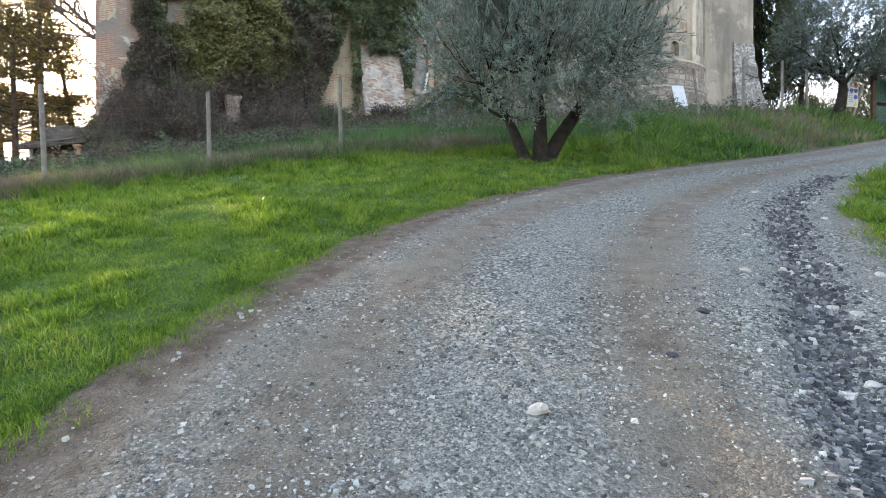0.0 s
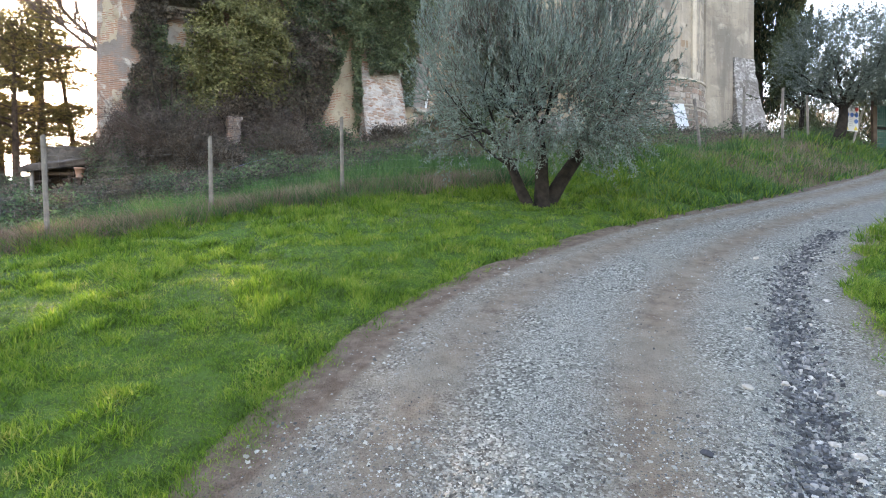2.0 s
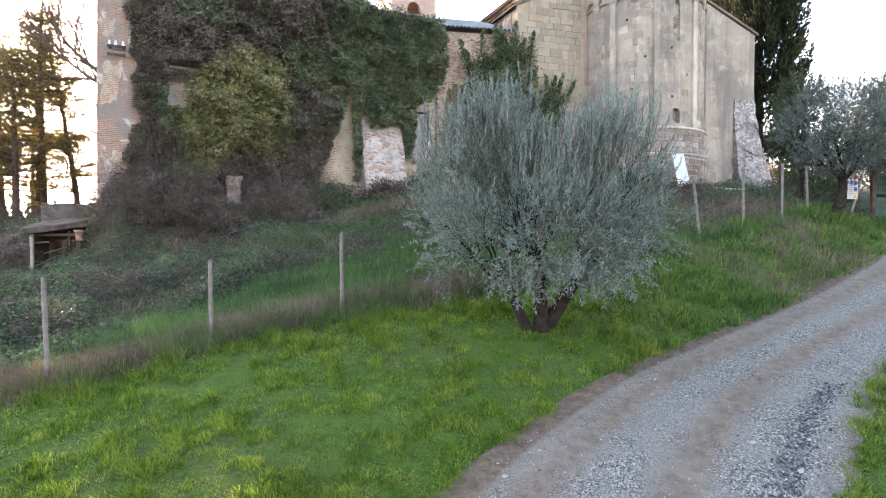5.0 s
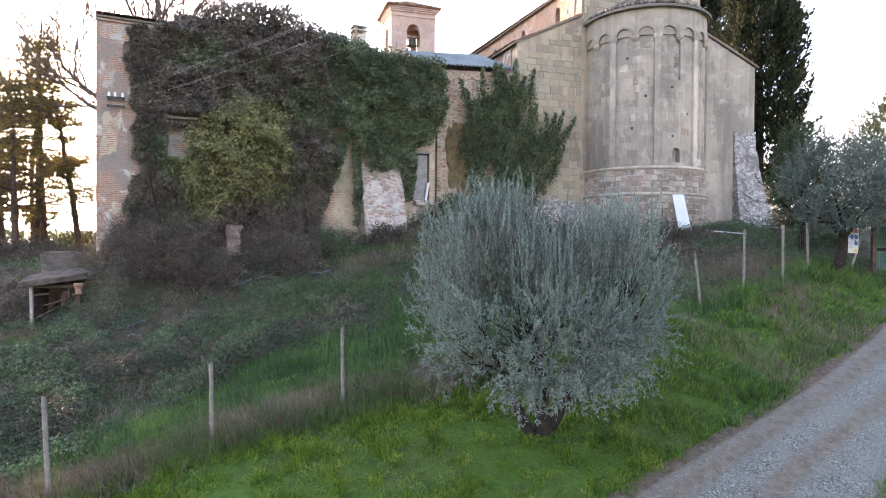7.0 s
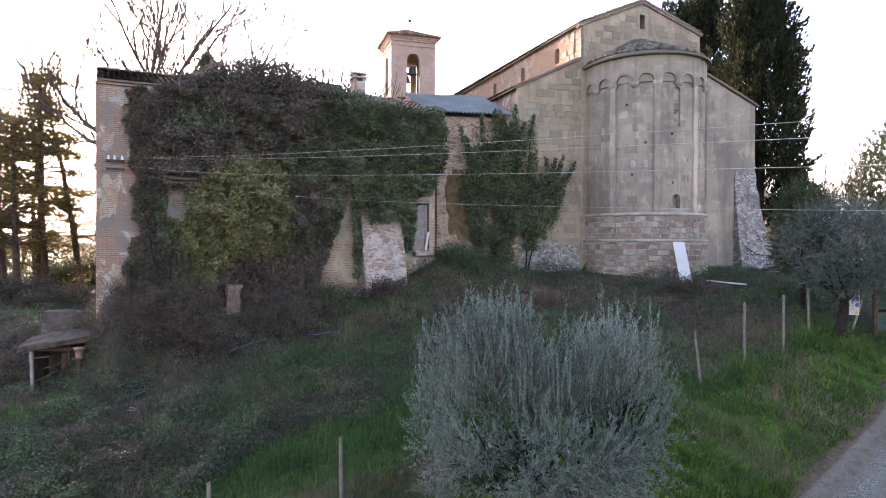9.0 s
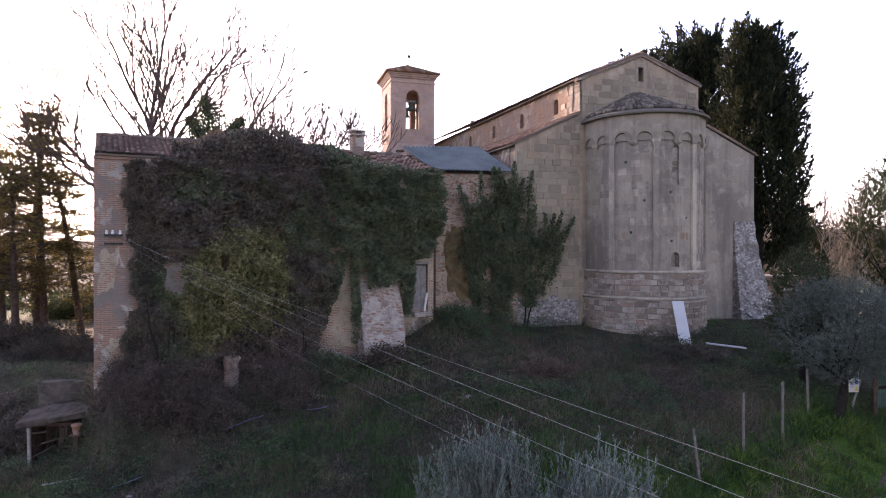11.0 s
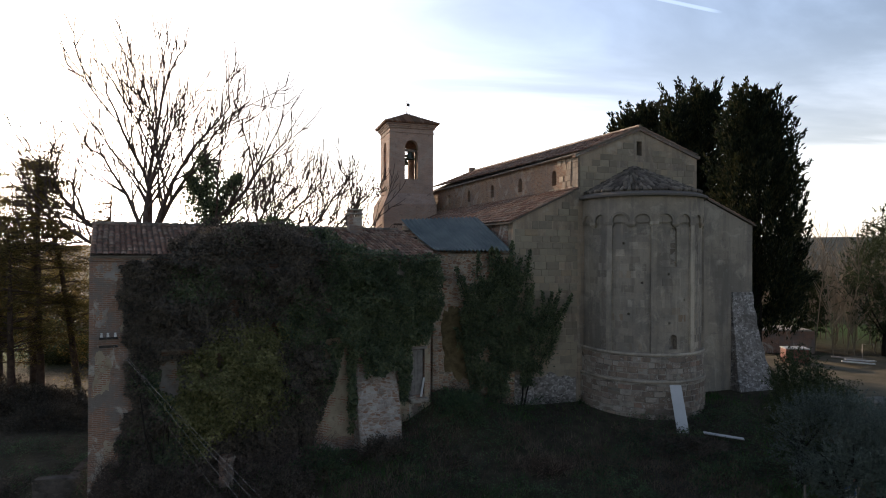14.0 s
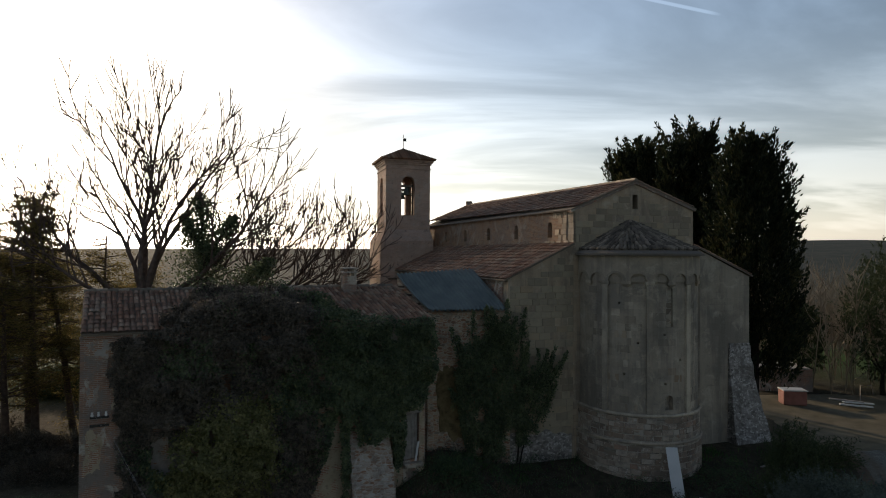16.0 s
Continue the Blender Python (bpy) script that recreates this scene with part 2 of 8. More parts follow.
class Mat:
    """A small wrapper for building one node material."""

    def __init__(self, name, rough=0.85, metal=0.0):
        self.m = bpy.data.materials.new(name)
        self.m.use_nodes = True
        self.t = self.m.node_tree
        self.n, self.l = self.t.nodes, self.t.links
        self.b = self.n["Principled BSDF"]
        self.b.inputs["Roughness"].default_value, self.b.inputs["Metallic"].default_value = rough, metal
        self.b.inputs["Specular IOR Level"].default_value = 0.15 if rough > 0.8 else 0.4
        self.co = self.n.new("ShaderNodeTexCoord").outputs["Object"]

    def noise(self, scale, detail=4.0, rough=0.55, vec=None, distort=0.0):
        n = self.n.new("ShaderNodeTexNoise")
        self.l.new(self.co if vec is None else vec, n.inputs["Vector"])
        n.inputs["Scale"].default_value, n.inputs["Detail"].default_value, n.inputs["Roughness"].default_value = scale, detail, rough
        n.inputs["Distortion"].default_value = distort
        return n.outputs[0]

    def voronoi(self, scale, out="Color", vec=None):
        n = self.n.new("ShaderNodeTexVoronoi")
        self.l.new(self.co if vec is None else vec, n.inputs["Vector"])
        n.inputs["Scale"].default_value = scale
        return n.outputs[out]

    def ramp(self, value, stops):
        n = self.n.new("ShaderNodeValToRGB")
        ramp_fill(n, stops)
        self.l.new(value, n.inputs[0])
        return n.outputs[0]

    def mix(self, fac, a, b, how="MIX"):
        n = self.n.new("ShaderNodeMix")
        n.data_type, n.blend_type = "RGBA", how
        for sock, v in ((n.inputs[0], fac), (n.inputs[6], a), (n.inputs[7], b)):
            if isinstance(v, (int, float)):
                sock.default_value = v
            elif isinstance(v, tuple):
                sock.default_value = (*v, 1)
            else:
                self.l.new(v, sock)
        return n.outputs[2]

    def math(self, op, a, b=0.0):
        n = self.n.new("ShaderNodeMath")
        n.operation = op
        for i, v in enumerate((a, b)):
            if isinstance(v, (int, float)):
                n.inputs[i].default_value = v
            else:
                self.l.new(v, n.inputs[i])
        return n.outputs[0]

    def step(self, v, lo, hi):
        n = self.n.new("ShaderNodeMapRange")
        n.interpolation_type = "SMOOTHSTEP"
        self.l.new(v, n.inputs["Value"])
        n.inputs["From Min"].default_value, n.inputs["From Max"].default_value = lo, hi
        return n.outputs["Result"]

    def wall_vec(self, scale=1.0):
        """Coordinates along an upright wall and up it."""
        s = self.n.new("ShaderNodeSeparateXYZ")
        self.l.new(self.co, s.inputs[0])
        c = self.n.new("ShaderNodeCombineXYZ")
        self.l.new(self.math("ADD", s.outputs[0], s.outputs[1]), c.inputs[0])
        self.l.new(s.outputs[2], c.inputs[1])
        return c.outputs[0]

    def bricks(self, width, height, gap, c1, c2, mortar, offset=0.5):
        n = self.n.new("ShaderNodeTexBrick")
        self.l.new(self.wall_vec(), n.inputs["Vector"])
        n.offset = offset
        n.inputs["Scale"].default_value = 1.0
        n.inputs["Brick Width"].default_value, n.inputs["Row Height"].default_value, n.inputs["Mortar Size"].default_value = width, height, gap
        n.inputs["Mortar Smooth"].default_value = 0.3
        for k, c in (("Color1", c1), ("Color2", c2), ("Mortar", mortar)):
            n.inputs[k].default_value = (*c, 1)
        return n.outputs["Color"], n.outputs["Fac"]

    def island(self):
        return self.n.new("ShaderNodeNewGeometry").outputs["Random Per Island"]

    def each(self):
        return self.n.new("ShaderNodeObjectInfo").outputs["Random"]

    def bump(self, height, strength=0.4, dist=0.02):
        n = self.n.new("ShaderNodeBump")
        n.inputs["Strength"].default_value, n.inputs["Distance"].default_value = strength, dist
        self.l.new(height, n.inputs["Height"])
        self.l.new(n.outputs[0], self.b.inputs["Normal"])

    def done(self, colour):
        if isinstance(colour, tuple):
            self.b.inputs["Base Color"].default_value = (*colour, 1)
        else:
            self.l.new(colour, self.b.inputs["Base Color"])
        return self.m


def plain(name, dark, light, scale=3.0, rough=0.8, metal=0.0, bump=0.3, fine=40.0, dist=0.01):
    a = Mat(name, rough, metal)
    big, small = a.noise(scale, 5), a.noise(fine, 3)
    c = a.mix(a.math("MULTIPLY", small, 0.35), a.ramp(big, [(0.3, dark), (0.7, light)]), tuple(x * 0.6 for x in dark))
    a.bump(a.math("ADD", small, big), bump, dist)
    return a.done(c)


def foliage(name, stops, glow=0.35, rough=0.6, patch=0.6, tip=None):
    """Leaf material: a colour for each leaf, drifting in patches, with light let through."""
    a = Mat(name, rough)
    c = a.ramp(a.math("ADD", a.math("MULTIPLY", a.island(), 0.5), a.math("MULTIPLY", a.step(a.noise(patch, 5, 0.65), 0.25, 0.75), 0.5)), stops)
    a.done(c)
    a.b.inputs["Specular IOR Level"].default_value = 0.18
    tr = a.n.new("ShaderNodeBsdfTranslucent")
    hs = a.n.new("ShaderNodeHueSaturation")
    hs.inputs["Value"].default_value, hs.inputs["Saturation"].default_value = 1.5, 1.1
    a.l.new(c, hs.inputs["Color"])
    a.l.new(hs.outputs[0], tr.inputs["Color"])
    sh = a.n.new("ShaderNodeMixShader")
    sh.inputs[0].default_value = glow
    a.l.new(a.b.outputs[0], sh.inputs[1])
    a.l.new(tr.outputs[0], sh.inputs[2])
    a.l.new(sh.outputs[0], a.n["Material Output"].inputs["Surface"])
    return a.m


def make_sandstone(name, pale=1.0, warm=0.0, pieces=False):
    """Weathered sandstone masonry with grey lichen and rain streaks."""
    a = Mat(name, 0.9)
    c1, c2 = (0.47 * pale + 0.05 * warm, 0.415 * pale, 0.335 * pale - 0.03 * warm), (0.35 * pale + 0.05 * warm, 0.305 * pale, 0.245 * pale - 0.03 * warm)
    at = a.n.new("ShaderNodeNewGeometry").outputs["Position"]
    soft_c = tuple(0.55 * p + 0.45 * q for p, q in zip(c1, c2))
    if pieces:
        col = a.ramp(a.each(), [(0.0, tuple(0.62 * p for p in soft_c)), (0.25, tuple(0.85 * p for p in soft_c)), (0.6, soft_c), (0.78, tuple(1.15 * p for p in soft_c)), (0.9, tuple(1.3 * p for p in c1)), (1.0, (c2[0] * 0.85, c2[1] * 0.72, c2[2] * 0.6))])
        hgt = a.noise(18, 5)
    else:
        col, fac = a.bricks(0.62, 0.34, 0.01, c1, tuple(0.9 * p for p in c2), tuple(0.74 * p for p in c2))
        # worn faces where the joints no longer show
        col = a.mix(a.math("MULTIPLY", a.step(a.noise(0.8, 5, 0.6, at), 0.34, 0.5), 0.9), col, soft_c)
        hgt = a.math("SUBTRACT", a.noise(18, 5), a.math("MULTIPLY", fac, 0.6))
    col = a.mix(a.math("MULTIPLY", a.step(a.noise(0.45, 6, 0.65, at), 0.42, 0.62), 0.6), col, (0.16, 0.145, 0.125))
    col = a.mix(a.math("MULTIPLY", a.step(a.noise(1.1, 7, 0.7, at, 0.6), 0.52, 0.66), 0.45), col, (0.52, 0.45, 0.35))
    col = a.mix(a.math("MULTIPLY", a.step(a.noise(3.0, 7, 0.8, at), 0.56, 0.7), 0.5), col, (0.55, 0.51, 0.43))
    col = a.mix(a.math("MULTIPLY", a.step(a.noise(6, 6, 0.8, at), 0.55, 0.7), 0.5), col, (0.1, 0.09, 0.08))
    for sc, lo, amount, tone in (((1.7, 1.7, 0.14), 0.48, 0.4, (0.12, 0.105, 0.09)), ((6, 6, 0.5), 0.54, 0.22, (0.15, 0.135, 0.12)), ((3, 3, 0.3), 0.56, 0.3, (0.5, 0.44, 0.35))):
        st = a.n.new("ShaderNodeMapping")
        st.inputs["Scale"].default_value = sc
        a.l.new(at, st.inputs[0])
        col = a.mix(a.math("MULTIPLY", a.step(a.noise(1.0, 5, 0.6, st.outputs[0]), lo, lo + 0.18), amount), col, tone)
    a.bump(a.math("ADD", hgt, a.noise(60, 3)), 0.5, 0.02)
    return a.done(col)


def make_brick(name, c1, c2, mortar, dirt=0.5):
    a = Mat(name, 0.9)
    col, fac = a.bricks(0.28, 0.07, 0.012, c1, c2, mortar)
    col = a.mix(a.math("MULTIPLY", a.step(a.noise(0.9, 7, 0.7), 0.44, 0.6), dirt), col, (0.2, 0.17, 0.15))
    col = a.mix(a.math("MULTIPLY", a.step(a.noise(0.55, 8, 0.7, None, 1.5), 0.52, 0.6), dirt), col, (0.42, 0.38, 0.32))
    col = a.mix(a.math("MULTIPLY", a.step(a.noise(3.2, 6, 0.75), 0.55, 0.68), 0.6), col, (0.1, 0.08, 0.07))
    col = a.mix(a.math("MULTIPLY", a.step(a.noise(9, 5, 0.7), 0.55, 0.75), 0.6), col, mortar)
    a.bump(a.math("SUBTRACT", a.noise(30, 4), fac), 0.5, 0.02)
    return a.done(col)


def make_rubble(name, tones, mortar, scale=4.5, flat=1.9, joint=0.07):
    """Irregular rubble or mixed brick masonry: cells of uneven stones in wide mortar."""
    a = Mat(name, 0.92)
    mp = a.n.new("ShaderNodeMapping")
    mp.inputs["Scale"].default_value = (1.0, flat, 1.0)
    a.l.new(a.wall_vec(), mp.inputs[0])
    vec = mp.outputs[0]
    cell = a.n.new("ShaderNodeTexVoronoi")
    edge = a.n.new("ShaderNodeTexVoronoi")
    edge.feature = "DISTANCE_TO_EDGE"
    for n in (cell, edge):
        n.inputs["Scale"].default_value = scale
        n.inputs["Randomness"].default_value = 0.8
        a.l.new(vec, n.inputs["Vector"])
    sep = a.n.new("ShaderNodeSeparateXYZ")
    a.l.new(cell.outputs["Color"], sep.inputs[0])
    col = a.ramp(sep.outputs[0], tones)
    wide = a.math("ADD", edge.outputs["Distance"], a.math("MULTIPLY", a.math("SUBTRACT", a.noise(9, 5, 0.7), 0.5), 0.16))
    gap = a.math("SUBTRACT", 1.0, a.step(wide, joint * 0.4, joint * 1.5))
    col = a.mix(a.math("MULTIPLY", gap, 0.85), col, mortar)
    col = a.mix(a.math("MULTIPLY", a.step(a.noise(0.8, 7, 0.7), 0.46, 0.62), 0.6), col, (0.12, 0.105, 0.09))
    col = a.mix(a.math("MULTIPLY", a.step(a.noise(1.3, 8, 0.75, None, 1.2), 0.54, 0.62), 0.65), col, tuple(min(0.6, x * 1.15) for x in mortar))
    a.bump(a.math("SUBTRACT", a.noise(25, 5), a.math("MULTIPLY", gap, 1.2)), 0.7, 0.03)
    return a.done(col)


def make_tile(name, tones):
    a = Mat(name, 0.85)
    col = a.ramp(a.island(), tones)
    col = a.mix(a.math("MULTIPLY", a.step(a.noise(1.4, 6, 0.65), 0.45, 0.7), 0.65), col, (0.13, 0.12, 0.095))
    col = a.mix(a.math("MULTIPLY", a.step(a.noise(14, 4, 0.7), 0.58, 0.72), 0.5), col, (0.36, 0.33, 0.26))
    a.bump(a.noise(50, 3), 0.4, 0.01)
    return a.done(col)


def make_plaster(name, c1, c2, worn):
    a = Mat(name, 0.9)
    col = a.ramp(a.noise(1.1, 6, 0.65), [(0.35, c1), (0.62, c2)])
    br, fac = a.bricks(0.28, 0.07, 0.012, (0.33, 0.17, 0.1), (0.26, 0.14, 0.09), (0.4, 0.36, 0.3))
    col = a.mix(a.step(a.noise(1.7, 7, 0.7), 0.5, 0.55), col, br)
    col = a.mix(a.math("MULTIPLY", a.step(a.noise(4, 6, 0.7), 0.5, 0.7), 0.5), col, worn)
    a.bump(a.noise(22, 5), 0.5, 0.02)
    return a.done(col)


def make_ground():
    a = Mat("grass_soil", 0.95)
    n1, n2 = a.noise(0.35, 5), a.noise(3.5, 6, 0.7)
    col = a.ramp(n2, [(0.3, (0.027, 0.042, 0.012)), (0.5, (0.04, 0.085, 0.012)), (0.7, (0.06, 0.12, 0.016))])
    col = a.mix(a.math("MULTIPLY", a.step(n1, 0.45, 0.65), 0.4), col, (0.08, 0.07, 0.04))
    col = a.mix(a.math("MULTIPLY", a.step(a.noise(38, 5, 0.8), 0.44, 0.6), 0.6), col, (0.075, 0.165, 0.02))
    col = a.mix(a.math("MULTIPLY", a.step(a.noise(11, 5, 0.8), 0.5, 0.64), 0.7), col, (0.018, 0.03, 0.01))
    rough_at = a.n.new("ShaderNodeAttribute")
    rough_at.attribute_name = "soil"
    earth = a.ramp(a.noise(2.2, 6, 0.7), [(0.35, (0.035, 0.026, 0.02)), (0.65, (0.085, 0.065, 0.048))])
    col = a.mix(a.math("MULTIPLY", rough_at.outputs["Fac"], 0.9), col, earth)
    far = a.n.new("ShaderNodeAttribute")
    far.attribute_name = "far"
    wood = a.ramp(a.noise(0.03, 8, 0.75), [(0.35, (0.018, 0.028, 0.022)), (0.6, (0.05, 0.053, 0.04))])
    col = a.mix(far.outputs["Fac"], col, wood)
    a.bump(a.math("ADD", a.noise(11, 5, 0.7), a.math("MULTIPLY", a.noise(45, 4, 0.7), 0.5)), 0.9, 0.08)
    return a.done(col)


def make_gravel():
    a = Mat("gravel_road", 0.95)
    at = a.n.new("ShaderNodeAttribute")
    at.attribute_name = "dirt"
    cell = a.voronoi(52)
    hs = a.ramp(cell, [(0.0, (0.02, 0.02, 0.02)), (0.35, (0.122, 0.124, 0.107)), (0.65, (0.252, 0.255, 0.218)), (1.0, (0.58, 0.575, 0.5))])
    fine = a.ramp(a.voronoi(105), [(0.0, (0.035, 0.034, 0.033)), (0.5, (0.188, 0.19, 0.163)), (1.0, (0.53, 0.525, 0.455))])
    col = a.mix(a.step(a.noise(1.6, 5), 0.4, 0.62), hs, fine)
    soil = a.ramp(a.noise(6, 6, 0.7), [(0.35, (0.14, 0.104, 0.073)), (0.65, (0.25, 0.206, 0.153))])
    col = a.mix(a.math("MINIMUM", a.math("MULTIPLY", at.outputs["Fac"], a.math("ADD", a.noise(2.2, 6, 0.7), 0.55)), 1.0), col, soil)
    col = a.mix(a.math("MULTIPLY", a.step(a.noise(0.8, 5), 0.5, 0.7), 0.35), col, (0.24, 0.225, 0.175))
    rim = a.n.new("ShaderNodeAttribute")
    rim.attribute_name = "bank"
    brown = a.ramp(a.noise(7, 6, 0.7), [(0.35, (0.1, 0.07, 0.049)), (0.65, (0.195, 0.148, 0.108))])
    col = a.mix(a.step(a.math("MULTIPLY", rim.outputs["Fac"], a.math("ADD", a.noise(3.0, 5, 0.7), 0.5)), 0.25, 0.75), col, brown)
    d = a.voronoi(52, "Distance")
    d2 = a.voronoi(105, "Distance")
    a.bump(a.math("SUBTRACT", 1.0, a.math("ADD", d, a.math("MULTIPLY", d2, 0.6))), 1.0, 0.035)
    return a.done(col)


M = {}
M["ground"] = make_ground()
M["gravel"] = make_gravel()
st_ = Mat("stone_chips", 0.9)
M["chips"] = st_.done(st_.mix(st_.math("MULTIPLY", st_.noise(60, 3), 0.4), st_.ramp(st_.island(), [(0.0, (0.035, 0.036, 0.034)), (0.3, (0.145, 0.148, 0.132)), (0.62, (0.3, 0.3, 0.265)), (0.92, (0.45, 0.447, 0.395)), (1.0, (0.56, 0.55, 0.48))]), (0.12, 0.11, 0.1)))
gl_ = Mat("gully_stone", 0.85)
M["gully"] = gl_.done(gl_.ramp(gl_.island(), [(0.0, (0.03, 0.032, 0.034)), (0.5, (0.085, 0.087, 0.088)), (0.85, (0.18, 0.176, 0.168)), (0.97, (0.3, 0.29, 0.265)), (1.0, (0.45, 0.43, 0.39))]))
M["dark_chips"] = plain("dark_stone", (0.035, 0.036, 0.04), (0.1, 0.1, 0.105), 6, 0.85)
M["pale_stone"] = plain("pale_stone", (0.26, 0.24, 0.2), (0.5, 0.47, 0.42), 9, 0.9, 0, 0.6)
M["sandstone"] = make_sandstone("sandstone_masonry", 0.78, 0.2)
M["sandstone_warm"] = make_sandstone("warm_sandstone_masonry", 0.82, 1.0)
M["block"] = make_sandstone("sandstone_block", 0.81, 0.3, True)
M["block_warm"] = make_sandstone("warm_sandstone_block", 1.0, 1.0, True)
M["rubble"] = make_rubble("rubble_plinth", [(0.0, (0.16, 0.13, 0.1)), (0.4, (0.28, 0.24, 0.19)), (0.75, (0.38, 0.34, 0.28)), (1.0, (0.3, 0.2, 0.14))], (0.34, 0.31, 0.26), 2.6, 1.7)
M["dark_rubble"] = make_rubble("grimy_rubble", [(0.0, (0.05, 0.042, 0.035)), (0.5, (0.1, 0.085, 0.07)), (1.0, (0.15, 0.125, 0.1))], (0.08, 0.07, 0.06), 3.0, 2.0)
M["rubble_pale"] = make_rubble("pale_rubble", [(0.0, (0.14, 0.13, 0.12)), (0.4, (0.3, 0.28, 0.26)), (0.8, (0.46, 0.43, 0.4)), (1.0, (0.52, 0.5, 0.46))], (0.22, 0.2, 0.18), 6.5, 1.4)
M["mixed_wall"] = make_rubble("mixed_brick_and_stone", [(0.0, (0.26, 0.13, 0.08)), (0.35, (0.38, 0.22, 0.14)), (0.6, (0.44, 0.31, 0.21)), (0.85, (0.4, 0.35, 0.27)), (1.0, (0.2, 0.15, 0.11))], (0.45, 0.39, 0.31), 3.6, 2.6)
M["white_wall"] = make_rubble("flaking_white_brick", [(0.0, (0.27, 0.14, 0.09)), (0.35, (0.34, 0.24, 0.18)), (0.7, (0.45, 0.42, 0.38)), (1.0, (0.3, 0.2, 0.15))], (0.42, 0.385, 0.34), 4.2, 2.6)
M["brick"] = make_brick("old_brick", (0.42, 0.22, 0.14), (0.34, 0.19, 0.13), (0.42, 0.37, 0.31))
M["brick_pale"] = make_brick("weathered_old_brick", (0.32, 0.165, 0.11), (0.21, 0.12, 0.085), (0.31, 0.255, 0.205), 0.95)
M["clerestory_brick"] = make_brick("brown_clerestory_brick", (0.34, 0.2, 0.125), (0.24, 0.14, 0.09), (0.33, 0.26, 0.19), 0.5)
M["tower_brick"] = make_brick("tower_brick", (0.46, 0.3, 0.22), (0.37, 0.24, 0.18), (0.46, 0.38, 0.32), 0.3)
M["plaster"] = make_plaster("peeling_plaster", (0.27, 0.215, 0.15), (0.39, 0.325, 0.235), (0.14, 0.1, 0.075))
M["whitewash"] = make_plaster("flaking_whitewash", (0.24, 0.205, 0.175), (0.37, 0.335, 0.295), (0.16, 0.12, 0.1))
M["tile"] = make_tile("clay_roof_tile", [(0.0, (0.14, 0.075, 0.05)), (0.4, (0.24, 0.125, 0.08)), (0.75, (0.31, 0.18, 0.12)), (1.0, (0.34, 0.25, 0.18))])
M["tile_weathered"] = make_tile("weathered_grey_roof_tile", [(0.0, (0.06, 0.052, 0.046)), (0.5, (0.12, 0.102, 0.088)), (1.0, (0.25, 0.215, 0.18))])
M["tile_grey"] = make_tile("lichened_roof_tile", [(0.0, (0.12, 0.1, 0.08)), (0.5, (0.22, 0.18, 0.14)), (1.0, (0.32, 0.26, 0.2))])
M["moss"] = plain("mossy_ochre_plaster", (0.07, 0.052, 0.026), (0.25, 0.19, 0.1), 3.0, 0.95, 0, 0.6, 14)
M["tin"] = plain("weathered_corrugated_sheet", (0.075, 0.1, 0.1), (0.15, 0.18, 0.17), 1.2, 0.7, 0.15, 0.15)
M["wood_grey"] = plain("weathered_grey_wood", (0.2, 0.18, 0.16), (0.36, 0.33, 0.3), 4, 0.85)
M["post"] = plain("fence_post_wood", (0.1, 0.088, 0.076), (0.24, 0.21, 0.18), 6, 0.9, 0, 0.6)
M["wood_brown"] = plain("brown_weathered_boards", (0.045, 0.036, 0.03), (0.12, 0.098, 0.08), 3, 0.95, 0, 0.6)
M["wood_red"] = plain("stained_brown_boards", (0.04, 0.026, 0.02), (0.1, 0.066, 0.05), 4, 0.85)
M["wood_dark"] = plain("dark_timber", (0.05, 0.035, 0.028), (0.12, 0.085, 0.06), 4, 0.85)
M["bark"] = plain("olive_bark", (0.012, 0.01, 0.008), (0.042, 0.034, 0.027), 7, 0.95, 0, 0.9, 30, 0.03)
M["twig"] = plain("bare_branch", (0.07, 0.05, 0.042), (0.17, 0.13, 0.11), 3, 0.9)
M["woods"] = plain("pale_winter_branches", (0.2, 0.16, 0.115), (0.36, 0.3, 0.22), 0.3, 0.9)
M["pine_bark"] = plain("pine_bark", (0.05, 0.035, 0.028), (0.13, 0.09, 0.065), 4, 0.95)
M["metal"] = plain("galvanised_wire", (0.16, 0.15, 0.14), (0.3, 0.29, 0.28), 3, 0.6, 0.5)
M["wire"] = plain("pale_overhead_cable", (0.3, 0.29, 0.28), (0.42, 0.4, 0.39), 3, 0.6)
M["bronze"] = plain("patinated_bronze", (0.1, 0.13, 0.11), (0.2, 0.25, 0.21), 3, 0.5, 0.7)
M["iron"] = plain("dark_iron", (0.03, 0.028, 0.026), (0.08, 0.07, 0.06), 5, 0.6, 0.6)
M["white_board"] = plain("white_panel", (0.5, 0.5, 0.48), (0.62, 0.62, 0.59), 1.2, 0.6, 0, 0.1)
M["porcelain"] = plain("white_porcelain", (0.6, 0.58, 0.55), (0.78, 0.77, 0.74), 3, 0.25)
# near-black colour that stands in for the shade inside the openings
M["dark"] = plain("shade_black", (0.012, 0.011, 0.01), (0.03, 0.026, 0.022), 2, 0.9)
M["grass"] = foliage("grass_blade", [(0.2, (0.0312, 0.0646, 0.0102)), (0.4, (0.0676, 0.133, 0.0163)), (0.62, (0.12, 0.185, 0.0306)), (0.82, (0.182, 0.223, 0.0469)), (0.97, (0.302, 0.257, 0.102))], 0.4, 0.5, 2.4)
M["meadow"] = foliage("meadow_grass_blade", [(0.2, (0.0206, 0.048, 0.018)), (0.45, (0.043, 0.1, 0.0328)), (0.72, (0.0731, 0.14, 0.041)), (0.95, (0.155, 0.176, 0.0697))], 0.35, 0.5, 0.7)
